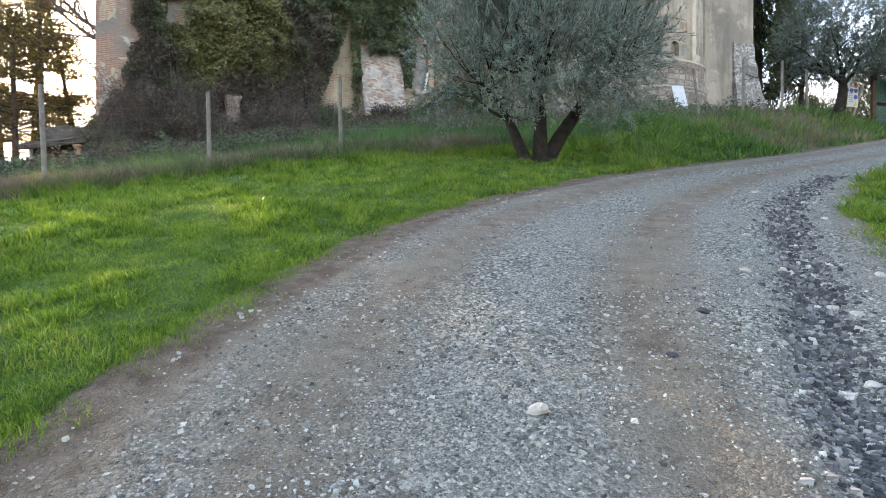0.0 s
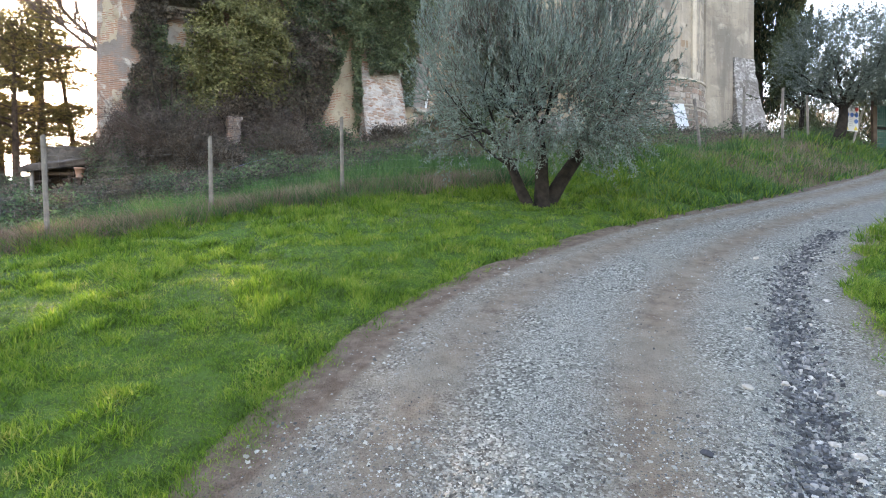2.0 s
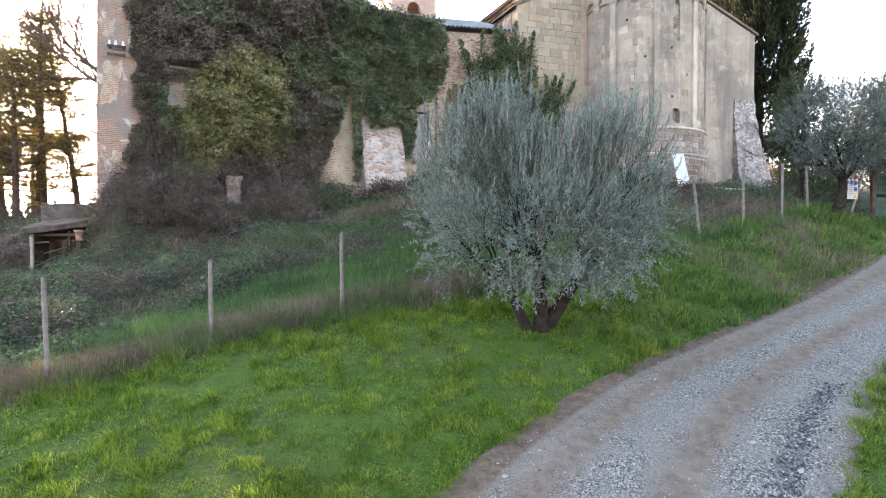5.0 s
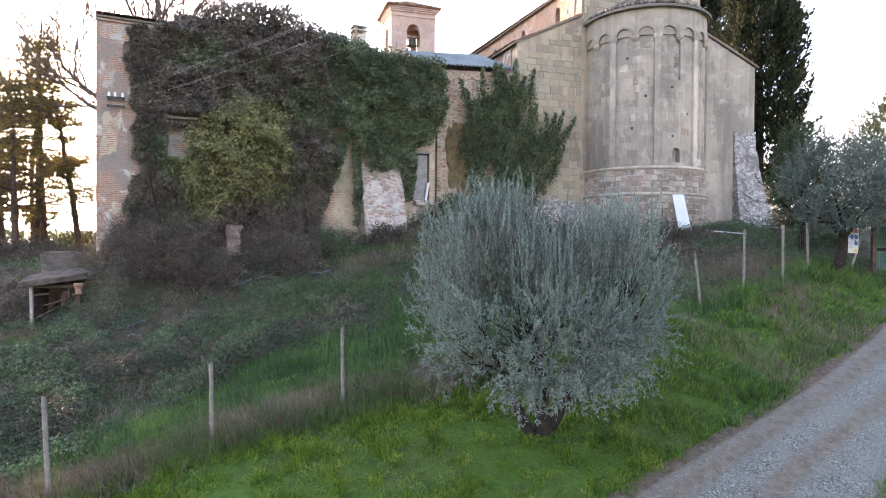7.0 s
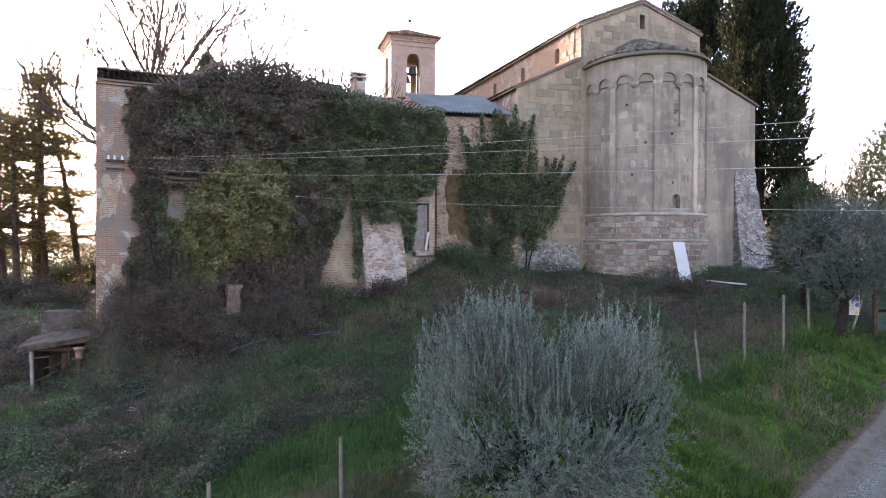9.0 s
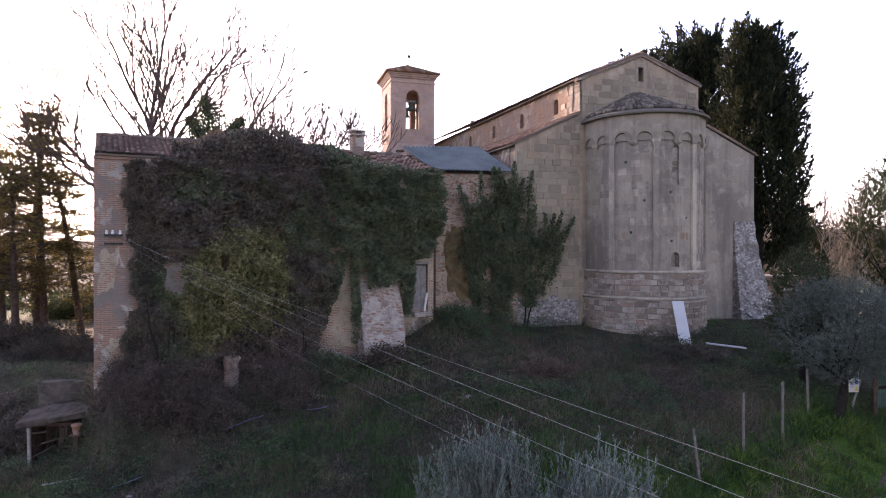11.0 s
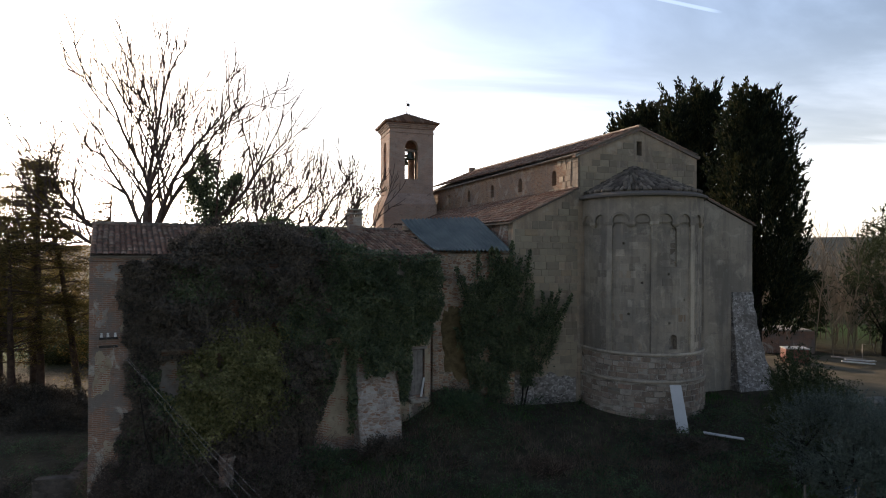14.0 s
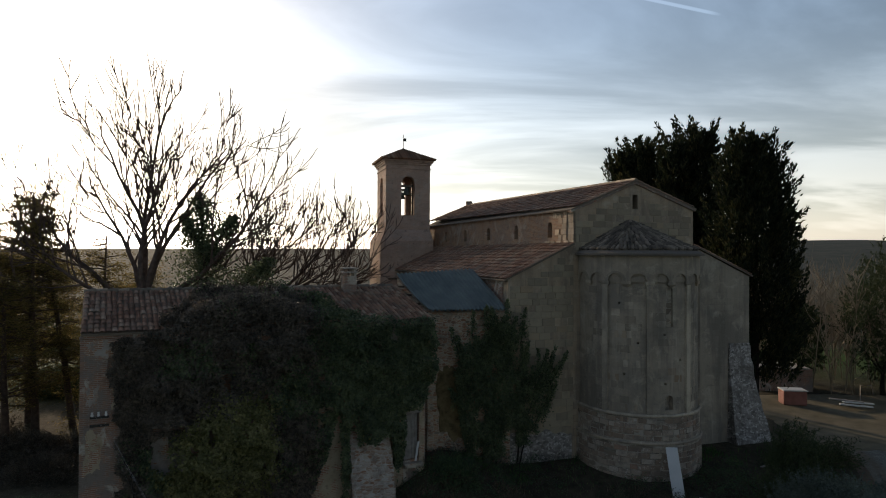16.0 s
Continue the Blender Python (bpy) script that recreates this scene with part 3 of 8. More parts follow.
M["dry"] = foliage("dry_grass", [(0.2, (0.085, 0.06, 0.046)), (0.5, (0.155, 0.115, 0.085)), (0.9, (0.25, 0.2, 0.15))], 0.3, 0.8)
M["dead_stem"] = foliage("dead_creeper_stem", [(0.2, (0.05, 0.036, 0.032)), (0.5, (0.1, 0.075, 0.065)), (0.9, (0.17, 0.135, 0.12))], 0.2, 0.85)
M["ivy"] = foliage("ivy_leaf", [(0.15, (0.03, 0.043, 0.024)), (0.45, (0.07, 0.094, 0.051)), (0.85, (0.165, 0.19, 0.1))], 0.2, 0.4, 1.2)
M["ivy_olive"] = foliage("yellow_green_ivy_leaf", [(0.15, (0.07, 0.074, 0.03)), (0.5, (0.15, 0.148, 0.062)), (0.9, (0.28, 0.265, 0.12))], 0.25, 0.45, 1.2)
M["ivy_brown"] = foliage("dull_creeper_leaf", [(0.15, (0.04, 0.034, 0.028)), (0.45, (0.09, 0.076, 0.06)), (0.9, (0.19, 0.155, 0.12))], 0.2, 0.5, 1.2)
M["dead_leaf"] = foliage("withered_creeper_leaf", [(0.15, (0.03, 0.028, 0.022)), (0.5, (0.062, 0.055, 0.043)), (0.8, (0.1, 0.086, 0.066)), (0.97, (0.16, 0.135, 0.105))], 0.2, 0.6, 1.2)
M["bramble"] = foliage("bramble_leaf", [(0.15, (0.028, 0.042, 0.028)), (0.45, (0.055, 0.088, 0.047)), (0.75, (0.1, 0.15, 0.07)), (0.95, (0.13, 0.09, 0.07))], 0.25, 0.55, 0.9)
M["olive"] = foliage("olive_leaf", [(0.15, (0.085, 0.113, 0.094)), (0.5, (0.147, 0.19, 0.16)), (0.75, (0.205, 0.255, 0.22)), (0.95, (0.27, 0.325, 0.285))], 0.2, 0.5)
M["olive_dark"] = foliage("dull_olive_leaf", [(0.15, (0.04, 0.052, 0.044)), (0.5, (0.08, 0.1, 0.082)), (0.9, (0.16, 0.19, 0.16))], 0.2, 0.5)
M["cypress"] = foliage("cypress_spray", [(0.15, (0.01, 0.015, 0.01)), (0.5, (0.02, 0.028, 0.014)), (0.9, (0.075, 0.068, 0.03))], 0.3, 0.75)
M["pine"] = foliage("pine_needles", [(0.15, (0.04, 0.04, 0.016)), (0.5, (0.095, 0.08, 0.032)), (0.9, (0.22, 0.16, 0.075))], 0.7, 0.6)
M["shrub"] = foliage("evergreen_shrub_leaf", [(0.15, (0.022, 0.032, 0.016)), (0.5, (0.045, 0.06, 0.026)), (0.9, (0.085, 0.1, 0.045))], 0.2, 0.55)
# ---- the land ----
LEFT_Y = [-8, 2.2, 3.5, 5.5, 6.76, 7.67, 9.0, 9.9, 11.3, 13.5, 16.6, 19.2, 24, 30, 36, 44]
LEFT_X = [-1.9, -1.65, -1.47, -0.84, -0.2, 0.6, 1.77, 2.72, 4.8, 7.75, 11.5, 14.0, 17.6, 20.5, 22.0, 23.0]
RIGHT_Y = [-8, 2.2, 4.25, 6.4, 8.4, 10.6, 14, 18, 24, 30, 36, 44]
RIGHT_X = [2.6, 2.85, 3.3, 4.25, 5.65, 7.9, 12.6, 16.8, 21.6, 25.0, 27.0, 28.0]


def smooth_line(y, ys, xs):
    y = np.asarray(y, float)
    return sum(np.interp(y + k, ys, xs) for k in (-0.8, -0.4, 0, 0.4, 0.8)) / 5


def road_left(y):
    return smooth_line(y, LEFT_Y, LEFT_X)


def road_right(y):
    return smooth_line(y, RIGHT_Y, RIGHT_X)


HOUSE_X, HOUSE_Y, HOUSE_TURN = -12.7, 22.3, 25.0
hc, hs_ = math.cos(radians(HOUSE_TURN)), math.sin(radians(HOUSE_TURN))


def land(x, y):
    """Height of the ground before the road is cut into it."""
    x, y = np.asarray(x, float), np.asarray(y, float)
    soft = 29.0 - np.log1p(np.exp(np.clip((29.0 - y) * 1.1, -40, 40))) / 1.1
    low = np.log1p(np.exp(np.clip((soft + 24) * 0.4, -40, 40))) / 0.4 - 24
    h = 0.13 + 0.25 * low
    d = np.clip(-x - 2, 0, 15)
    h = h - 0.13 * d * np.clip(y, 4, 24) / 16
    u = (x - HOUSE_X) * hc + (y - HOUSE_Y) * hs_
    v = -(x - HOUSE_X) * hs_ + (y - HOUSE_Y) * hc - 1.9 * np.clip(-u + 0.7, 0, 9)
    terrace = sstep(-3.6, 0.3, v) * sstep(1.5, -4.0, x) * sstep(75, 45, np.hypot(x, y - 25))
    h = h + terrace * np.maximum(0, 6.5 - 1.4 * sstep(-12.8, -15.5, x) - h)
    bank = sstep(0.0, 2.6, road_left(y) - x) * sstep(1.8, 6.0, x) * sstep(27, 20, y) * sstep(8, 12, y)
    h = h + 0.45 * bank
    h = h + 0.25 * sstep(0.0, 2.0, x - road_right(y)) * sstep(24, 14, y)
    h = h + 1.15 * np.exp(-((x - 0.3) / 2.4) ** 2 - ((y - 28.8) / 2.2) ** 2)
    r = np.hypot(x, y - 25)
    h = h - sstep(48, 260, r) * 26
    az = np.arctan2(x, y)
    ridge = 62 + 18 * np.sin(az * 3.0 + 0.3) + 26 * (fbm(az * 7, r * 0.0008, 5) - 0.5) + 9 * (fbm(az * 45, r * 0.002, 8, 3) - 0.5)
    h = h + sstep(450, 1900, r) * ridge
    h = h + sstep(200, 500, r) * 10 * (fbm(x * 0.006, y * 0.006, 9) - 0.5)
    rough = 0.10 * (fbm(x * 0.5, y * 0.5, 3) - 0.5) + 0.05 * (fbm(x * 1.9, y * 1.9, 4) - 0.5)
    off = sstep(0.0, 1.2, np.maximum(road_left(y) - x, x - road_right(y)))
    wild = 1 + 2.5 * sstep(12, 18, y) * sstep(4, 0, x)
    return h + rough * off * wild


def axis(lo, hi, step, far):
    mid = list(np.arange(lo, hi, step))
    a, b, s = lo, mid[-1], step
    left, right = [], []
    while a > -far or b < far:
        s *= 1.22
        a, b = a - s, b + s
        left.append(a)
        right.append(b)
    return np.array(left[::-1] + mid + right)


def build_ground():
    xs, ys = axis(-18, 20, 0.24, 4200), axis(-4, 32, 0.24, 4200)
    gx, gy = np.meshgrid(xs, ys)
    gz = land(gx, gy)
    inside = sstep(-0.15, 0.1, np.minimum(gx - road_left(gy), road_right(gy) - gx)) * (gy < 43) * (gy > -7.8)
    gz = gz - 0.12 * inside
    ny, nx = gx.shape
    i, j = np.meshgrid(np.arange(ny - 1), np.arange(nx - 1), indexing="ij")
    f = np.stack([i * nx + j, i * nx + j + 1, (i + 1) * nx + j + 1, (i + 1) * nx + j], -1).reshape(-1, 4)
    acc = Acc()
    acc.add(np.stack([gx, gy, gz], -1), f)
    me = acc.mesh("ground", M["ground"], True)
    far = me.attributes.new("far", "FLOAT", "POINT")
    far.data.foreach_set("value", sstep(45, 110, np.hypot(gx, gy - 20)).ravel().astype(np.float32))
    soil = me.attributes.new("soil", "FLOAT", "POINT")
    soil.data.foreach_set("value", (sstep(-1.0, 2.0, gy - np.interp(gx, [-14.5, -6.5, -2.1, 7.1, 12.2], [9.3, 10.6, 15.0, 18.5, 22.0])) * sstep(60, 40, np.hypot(gx, gy - 20))).ravel().astype(np.float32))
    tagged(part("ground", me), "sloping grassy hillside falling away to wooded hills", "ground", kind="structure")


def gully_at(y):
    """Where across the lane the washed-out gully runs."""
    return np.interp(y, [1.5, 2.2, 3.8, 5.0, 9.0], [0.67, 0.70, 0.80, 0.835, 0.835])


def road_height(x, y, w):
    """Road surface: wheel ruts and a washed-out gully along its outer side."""
    z = land(x, y) + 0.015 * np.sin(w * math.pi)
    gully = np.exp(-((w - gully_at(y)) / 0.045) ** 2) * sstep(11, 8, y)
    z = z - 0.05 * gully - 0.02 * np.exp(-((w - 0.3) / 0.08) ** 2) - 0.02 * np.exp(-((w - 0.56) / 0.08) ** 2)
    return z + 0.02 * (fbm(x * 2.2, y * 2.2, 12) - 0.5) + 0.012 * (fbm(x * 9, y * 9, 13, 2) - 0.5) * sstep(14, 9, y)


def build_road():
    v = np.concatenate([np.arange(-7.5, 12, 0.07), np.arange(12, 43, 0.3)])
    w = np.linspace(-0.06, 1.06, 75)
    gy, gw = np.meshgrid(v, w, indexing="ij")
    gx = road_left(gy) * (1 - gw) + road_right(gy) * gw
    edge = sstep(-0.05, 0.0, gw) * sstep(1.05, 1.0, gw)
    gz = road_height(gx, gy, gw) - 0.07 * (1 - edge) + 0.006
    n, k = gx.shape
    i, j = np.meshgrid(np.arange(n - 1), np.arange(k - 1), indexing="ij")
    f = np.stack([i * k + j, i * k + j + 1, (i + 1) * k + j + 1, (i + 1) * k + j], -1).reshape(-1, 4)
    acc = Acc()
    acc.add(np.stack([gx, gy, gz], -1), f)
    me = acc.mesh("road", M["gravel"], True)
    edge_soil = np.clip(sstep(0.17, 0.05, gw) + 0.5 * sstep(0.86, 1.0, gw) + 0.85 * np.exp(-((gw - 0.22) / 0.08) ** 2) + 0.9 * np.exp(-((gw - 0.57) / 0.08) ** 2), 0, 1)
    at = me.attributes.new("dirt", "FLOAT", "POINT")
    at.data.foreach_set("value", edge_soil.ravel().astype(np.float32))
    bank = me.attributes.new("bank", "FLOAT", "POINT")
    bank.data.foreach_set("value", np.clip(sstep(0.15, 0.03, gw) * sstep(1.5, 5.0, gy) + 0.9 * sstep(0.11, 0.0, gw) + 0.5 * sstep(0.93, 1.0, gw), 0, 1).ravel().astype(np.float32))
    tagged(part("road", me), "unpaved grey gravel lane curving uphill with worn ruts", "road", kind="structure")


build_ground()
build_road()
# ---- the church ----
CH = pose(6.94, 31.5, 0, 0, 0, 17)
NAVE_W, AISLE_L, AISLE_R, NAVE_LEN = 7.23, -3.6, 11.0, 22.3
APSE_S, APSE_T, APSE_R = 3.27, -0.62, 2.92
SKEW = 0.066  # the nave runs off square to its east front
BASE = 6.6
HOLES = [(-50, 15.35), (-9, 13.9), (-45, 12.0), (8, 12.7), (-33, 13.5), (30, 14.9), (-8, 11.6), (36, 12.4)]  # putlog holes: degrees round the apse, height


def tile_field(acc, origin, run, fall, width=0.2, length=0.38, skip=None, seed=1):
    """Rows of overlapping half-round tiles: run along the eaves, fall from ridge to eaves."""
    r = np.random.default_rng(seed)
    origin, run, fall = np.array(origin, float), np.array(run, float), np.array(fall, float)
    lr, lf = np.linalg.norm(run), np.linalg.norm(fall)
    er, ef = run / lr, fall / lf
    up = np.cross(er, ef)
    up = up if up[2] > 0 else -up
    na, nb = int(lr / width), int(lf / length)
    a, b = np.meshgrid(np.arange(na), np.arange(nb), indexing="ij")
    a, b = a.ravel(), b.ravel()
    if skip is not None:
        keep = ~skip((a + 0.5) / na, (b + 0.5) / nb)
        a, b = a[keep], b[keep]
    n = len(a)
    ang = np.linspace(0, math.pi, 5)
    rad = width * 0.5 * (1 + 0.06 * r.normal(size=n))
    c0 = origin + er * ((a + 0.5) * width)[:, None] + ef * ((b * length))[:, None] + er * (0.012 * r.normal(size=n))[:, None] + up * (0.012 + 0.008 * r.random(n))[:, None]
    tilt = up * (0.02 + 0.012 * r.random(n))[:, None]
    c1 = c0 + ef * (length * 1.12) + tilt
    rows = []
    for c, k in ((c0, 0.86), (c1, 1.0)):
        for t in ang:
            rows.append(c + er * (np.cos(t) * rad * k)[:, None] + up * (np.sin(t) * rad * k * 0.75)[:, None])
    v = np.stack(rows, 1).reshape(-1, 3)
    i = (np.arange(n) * 10)[:, None]
    f = np.concatenate([i + np.array([[k, k + 1, k + 6, k + 5]]) for k in range(4)])
    acc.add(v, f)


def roof(parent, name, quad, material, tile_mat, thick=0.06, seed=1, width=0.2, length=0.38, skip=None, label=""):
    """A roof slab with tiles on it. quad: ridge start, ridge end, eaves end, eaves start."""
    q = [Vector(p) for p in quad]
    nor = (q[1] - q[0]).cross(q[3] - q[0]).normalized()
    nor = nor if nor.z > 0 else -nor
    bm = bmesh.new()
    hi = [bm.verts.new(p) for p in q]
    lo = [bm.verts.new(p - nor * thick) for p in q]
    bm.faces.new(hi)
    bm.faces.new(lo[::-1])
    for k in range(4):
        j = (k + 1) % 4
        bm.faces.new((hi[k], hi[j], lo[j], lo[k]))
    slab = part(name, bm, material, parent, label)
    acc = Acc()
    tile_field(acc, q[0], q[1] - q[0], q[3] - q[0], width, length, skip, seed)
    tagged(part("roof_tiles", acc.mesh("roof_tiles", tile_mat, True), None, slab), kind="stuff")
    return slab


def flat_map(x0, y0, dx, dy, inx, iny):
    return lambda u, z, d: (x0 + dx * u + inx * d, y0 + dy * u + iny * d, z)


def block_mesh(w, h, d, r):
    """A dressed stone with slightly worn corners."""
    bm = bmesh.new()
    j = lambda: r.uniform(-0.006, 0.006)
    c = 0.008
    back = [bm.verts.new(p) for p in ((-w / 2, d, -h / 2), (w / 2, d, -h / 2), (w / 2, d, h / 2), (-w / 2, d, h / 2))]
    rim = [bm.verts.new((x + j(), 0.004, z + j())) for x, z in ((-w / 2, -h / 2), (w / 2, -h / 2), (w / 2, h / 2), (-w / 2, h / 2))]
    face = [bm.verts.new((v.co.x - math.copysign(c, v.co.x), -0.006 + j() * 0.3, v.co.z - math.copysign(c, v.co.z))) for v in rim]
    bm.faces.new(face)
    for a, b in ((back, rim), (rim, face)):
        for k in range(4):
            bm.faces.new((a[k], a[(k + 1) % 4], b[(k + 1) % 4], b[k]))
    bmesh.ops.recalc_face_normals(bm, faces=bm.faces[:])
    me = bpy.data.meshes.new("stone_block")
    bm.to_mesh(me)
    bm.free()
    return me


def build_church():
    r = random.Random(3)
    ch = thing("church", CH, "small Romanesque sandstone church with round apse and tiled roofs", "church")
    # east gable of the nave, between the aisle ends
    bm = bmesh.new()
    holed(bm, 0, NAVE_W, lambda u: BASE, lambda u: 19.95 + 0.025 * u + (1 - abs(u - 3.6) / 3.63) * 1.5, [(3.6, 0.32, 20.1, 20.85, False)], 0.6, flat_map(0, 0, 1, 0, 0, 1))
    gable = part("gable_wall", bm, M["sandstone_warm"], ch)
    # dark sheet in place of the shade behind the slit
    boxed("window_void", (3.2, 4.0, 0.62, 0.7, 20.0, 21.0), M["dark"], gable)
    # aisle ends
    for name, a, b, za, zb in (("left_aisle_end", AISLE_L, -0.003, 16.45, 18.15), ("right_aisle_end", NAVE_W + 0.003, AISLE_R, 18.15, 16.5)):
        bm = bmesh.new()
        holed(bm, a, b, lambda u: BASE, lambda u: za + (zb - za) * (u - a) / (b - a), [], 0.6, flat_map(0, 0.004, 1, 0, 0, 1))
        part(name, bm, M["sandstone_warm"] if "left" in name else M["sandstone"], ch)
    # pale rubble footing below the left aisle end
    bm = bmesh.new()
    holed(bm, AISLE_L - 0.02, -0.1, lambda u: BASE, lambda u: 8.75 + 0.12 * math.sin(u * 3.1) + 0.1 * math.sin(u * 7.3), [], 0.06, flat_map(0, -0.05, 1, 0, 0, 1), 0.2)
    part("rubble_footing", bm, M["rubble_pale"], ch)
    # clerestory walls with small arched windows
    def lean(x, y, z):
        return (x - SKEW * max(y, 0.0), y, z)

    def skew_map(x, inx):
        return lambda u, z, d: lean(x + inx * d, u, z)

    for x, inx in ((0.0, 1), (NAVE_W, -1)):
        bm = bmesh.new()
        wins = [(2.35 + 3.95 * k, 0.46, 18.6, 19.2, True) for k in range(5)]
        holed(bm, 0.6, NAVE_LEN, lambda u: 16.0, lambda u: 20.03, wins, 0.5, skew_map(x, inx))
        w = part("clerestory_wall", bm, M["clerestory_brick"], ch)
        # dark sheet painted as the shade behind the arched windows
        bm = bmesh.new()
        holed(bm, 1.0, 20.0, lambda u: 18.3, lambda u: 19.7, [], 0.08, skew_map(x + 0.52 * inx, inx))
        part("window_void", bm, M["dark"], w)
        # ochre ashlar that breaks off raggedly into the brickwork behind the gable
        if inx == 1:
            rq = random.Random(41)
            for k in range(6):
                at, far = 0.0, 2.9 - 0.12 * k + rq.uniform(-0.5, 0.5)
                while at < far:
                    wd = rq.uniform(0.4, 0.75)
                    if not (at < 2.62 and at + wd > 2.08 and 1 <= k <= 4):
                        boxed("quoin_stone", (-0.02 - rq.uniform(0, 0.02), 0.12, at, at + wd - 0.012, 18.12 + k * 0.3, 18.12 + k * 0.3 + 0.288), M["block_warm"], w, 0.012, m=Matrix.Translation((-SKEW * at, 0, 0)))
                    at += wd
    bm = bmesh.new()
    prism(bm, [lean(0, NAVE_LEN, 0)[:2], lean(NAVE_W, NAVE_LEN, 0)[:2], lean(NAVE_W, NAVE_LEN + 0.6, 0)[:2], lean(0, NAVE_LEN + 0.6, 0)[:2]], BASE, 19.9)
    part("west_wall", bm, M["sandstone"], ch)
    # aisle side walls
    for x0, mt in ((AISLE_L, "brick_pale"), (AISLE_R - 0.6, "sandstone")):
        bm = bmesh.new()
        prism(bm, [lean(x0, 0.62, 0)[:2], lean(x0 + 0.6, 0.62, 0)[:2], lean(x0 + 0.6, NAVE_LEN, 0)[:2], lean(x0, NAVE_LEN, 0)[:2]], BASE, 16.4)
        part("aisle_side_wall", bm, M[mt], ch)
    # roofs
    top_z, far = 21.58, NAVE_LEN + 0.25
    for sx, xe, ze, sd in ((-1, -0.22, 19.98, 2), (1, NAVE_W + 0.15, 20.2, 3)):
        roof(ch, "nave_roof", [(3.6, -0.12, top_z), lean(3.6, far, top_z + 0.3), lean(xe, far, ze), (xe, -0.12, ze)], M["tile_grey"], M["tile"], seed=sd)
    acc = Acc()
    for k in range(56):
        y = -0.1 + 0.4 * k
        tube(acc, [lean(3.6, y, top_z + 0.03 + 0.3 * y / far), lean(3.6, y + 0.43, top_z + 0.05 + 0.3 * y / far)], [0.11, 0.125], 8)
    tagged(part("ridge_tiles", acc.mesh("ridge_tiles", M["tile_grey"], True), None, ch), kind="stuff")
    sx_, sy_, sz_ = lean(3.6, NAVE_LEN - 0.1, 0)
    boxed("ridge_stub", (sx_ - 0.25, sx_ + 0.25, sy_ - 0.2, sy_ + 0.2, 21.75, 22.25), M["brick_pale"], ch, 0.03)
    for xr, xe, ze, sd in ((0.0, AISLE_L - 0.25, 16.4, 4), (NAVE_W, AISLE_R + 0.2, 16.55, 5)):
        roof(ch, "aisle_roof", [(xr, -0.1, 18.25), lean(xr, NAVE_LEN, 18.25), lean(xe, NAVE_LEN, ze), (xe, -0.1, ze)], M["tile_grey"], M["tile"], seed=sd)
    # verge courses under the gable roof
    for sgn in (-1, 1):
        bm = bmesh.new()
        run, drop = (3.78, 1.38) if sgn > 0 else (3.82, 1.6)
        box(bm, 0, math.hypot(run, drop) - 0.03, -0.1, 0.3, -0.06, 0.06, m=Matrix.Translation((3.6, 0, 21.47)) @ Matrix.Rotation(math.atan2(drop, run) if sgn > 0 else math.pi - math.atan2(drop, run), 4, "Y"), bevel=0.01)
        part("verge", bm, M["brick_pale"], ch)

    # ---- apse ----
    def amap(rad):
        def f(u, z, d):
            a = u / APSE_R
            if abs(a) <= math.pi / 2:
                return (APSE_S + (rad - d) * math.sin(a), APSE_T - (rad - d) * math.cos(a), z)
            ex = (abs(a) - math.pi / 2) * APSE_R
            return (APSE_S + math.copysign(rad - d, a), APSE_T + ex, z)
        return f

    half = APSE_R * math.pi / 2 + 0.6
    WIN_U = radians(-4) * APSE_R
    stages = [("apse_wall", APSE_R, 10.2, 17.6, [(WIN_U, 0.36, 14.3, 16.0, True), (WIN_U, 0.42, 10.42, 10.9, True)] + [(radians(d) * APSE_R, 0.1, z, z + 0.1, False) for d, z in HOLES], M["sandstone"]),
              ("apse_upper_plinth", APSE_R + 0.1, 8.95, 10.14, [], M["rubble"]),
              ("apse_lower_plinth", APSE_R + 0.17, 6.4, 8.87, [], M["rubble"])]
    ap = None
    for name, rad, za, zb, ops, mt in stages:
        bm = bmesh.new()
        holed(bm, -half, half, lambda u: za, lambda u: zb, ops, 0.55, amap(rad), 0.25)
        ob = part(name, bm, mt, ch)
        if name == "apse_wall":
            ap = ob
    for za, zb in ((14.25, 16.25), (10.35, 11.2)):
        boxed("window_blocking", (-0.35, 0.35, -APSE_R + (0.13 if za > 12 else 0.3), -APSE_R + 0.5, za, zb), M["rubble"], ap, m=Matrix.Translation((APSE_S, APSE_T, 0)) @ Matrix.Rotation(radians(-4), 4, "Z"))
    # string courses: rounded ledges
    for z, rad, rr in ((10.17, APSE_R + 0.08, 0.08), (8.91, APSE_R + 0.15, 0.07)):
        acc = Acc()
        f = amap(rad)
        us = np.linspace(-half, half, 44)
        tube(acc, [f(u, z, 0) for u in us], [rr] * len(us), 8)
        part("string_course", acc.mesh("string_course", M["block"], True), None, ap)
    # pilaster strips
    for deg in (-63, -23, 17, 57):
        bm = bmesh.new()
        c = radians(deg) * APSE_R
        holed(bm, c - 0.13, c + 0.13, lambda u: 10.24, lambda u: 16.3, [], 0.2, amap(APSE_R + 0.11), 0.13)
        part("pilaster", bm, M["block"], ap)
    # blind arcade: arches on corbels
    f = amap(APSE_R + 0.1)
    for k in range(10):
        c = radians(-93 + 20 * k) * APSE_R
        bm = bmesh.new()
        ring = []
        for i in range(11):
            t = math.pi * i / 10
            ring.append([bm.verts.new(f(c + q * math.cos(t), 16.42 + q * math.sin(t), dd)) for q, dd in ((0.38, 0.0), (0.5, 0.0), (0.5, 0.12), (0.38, 0.12))])
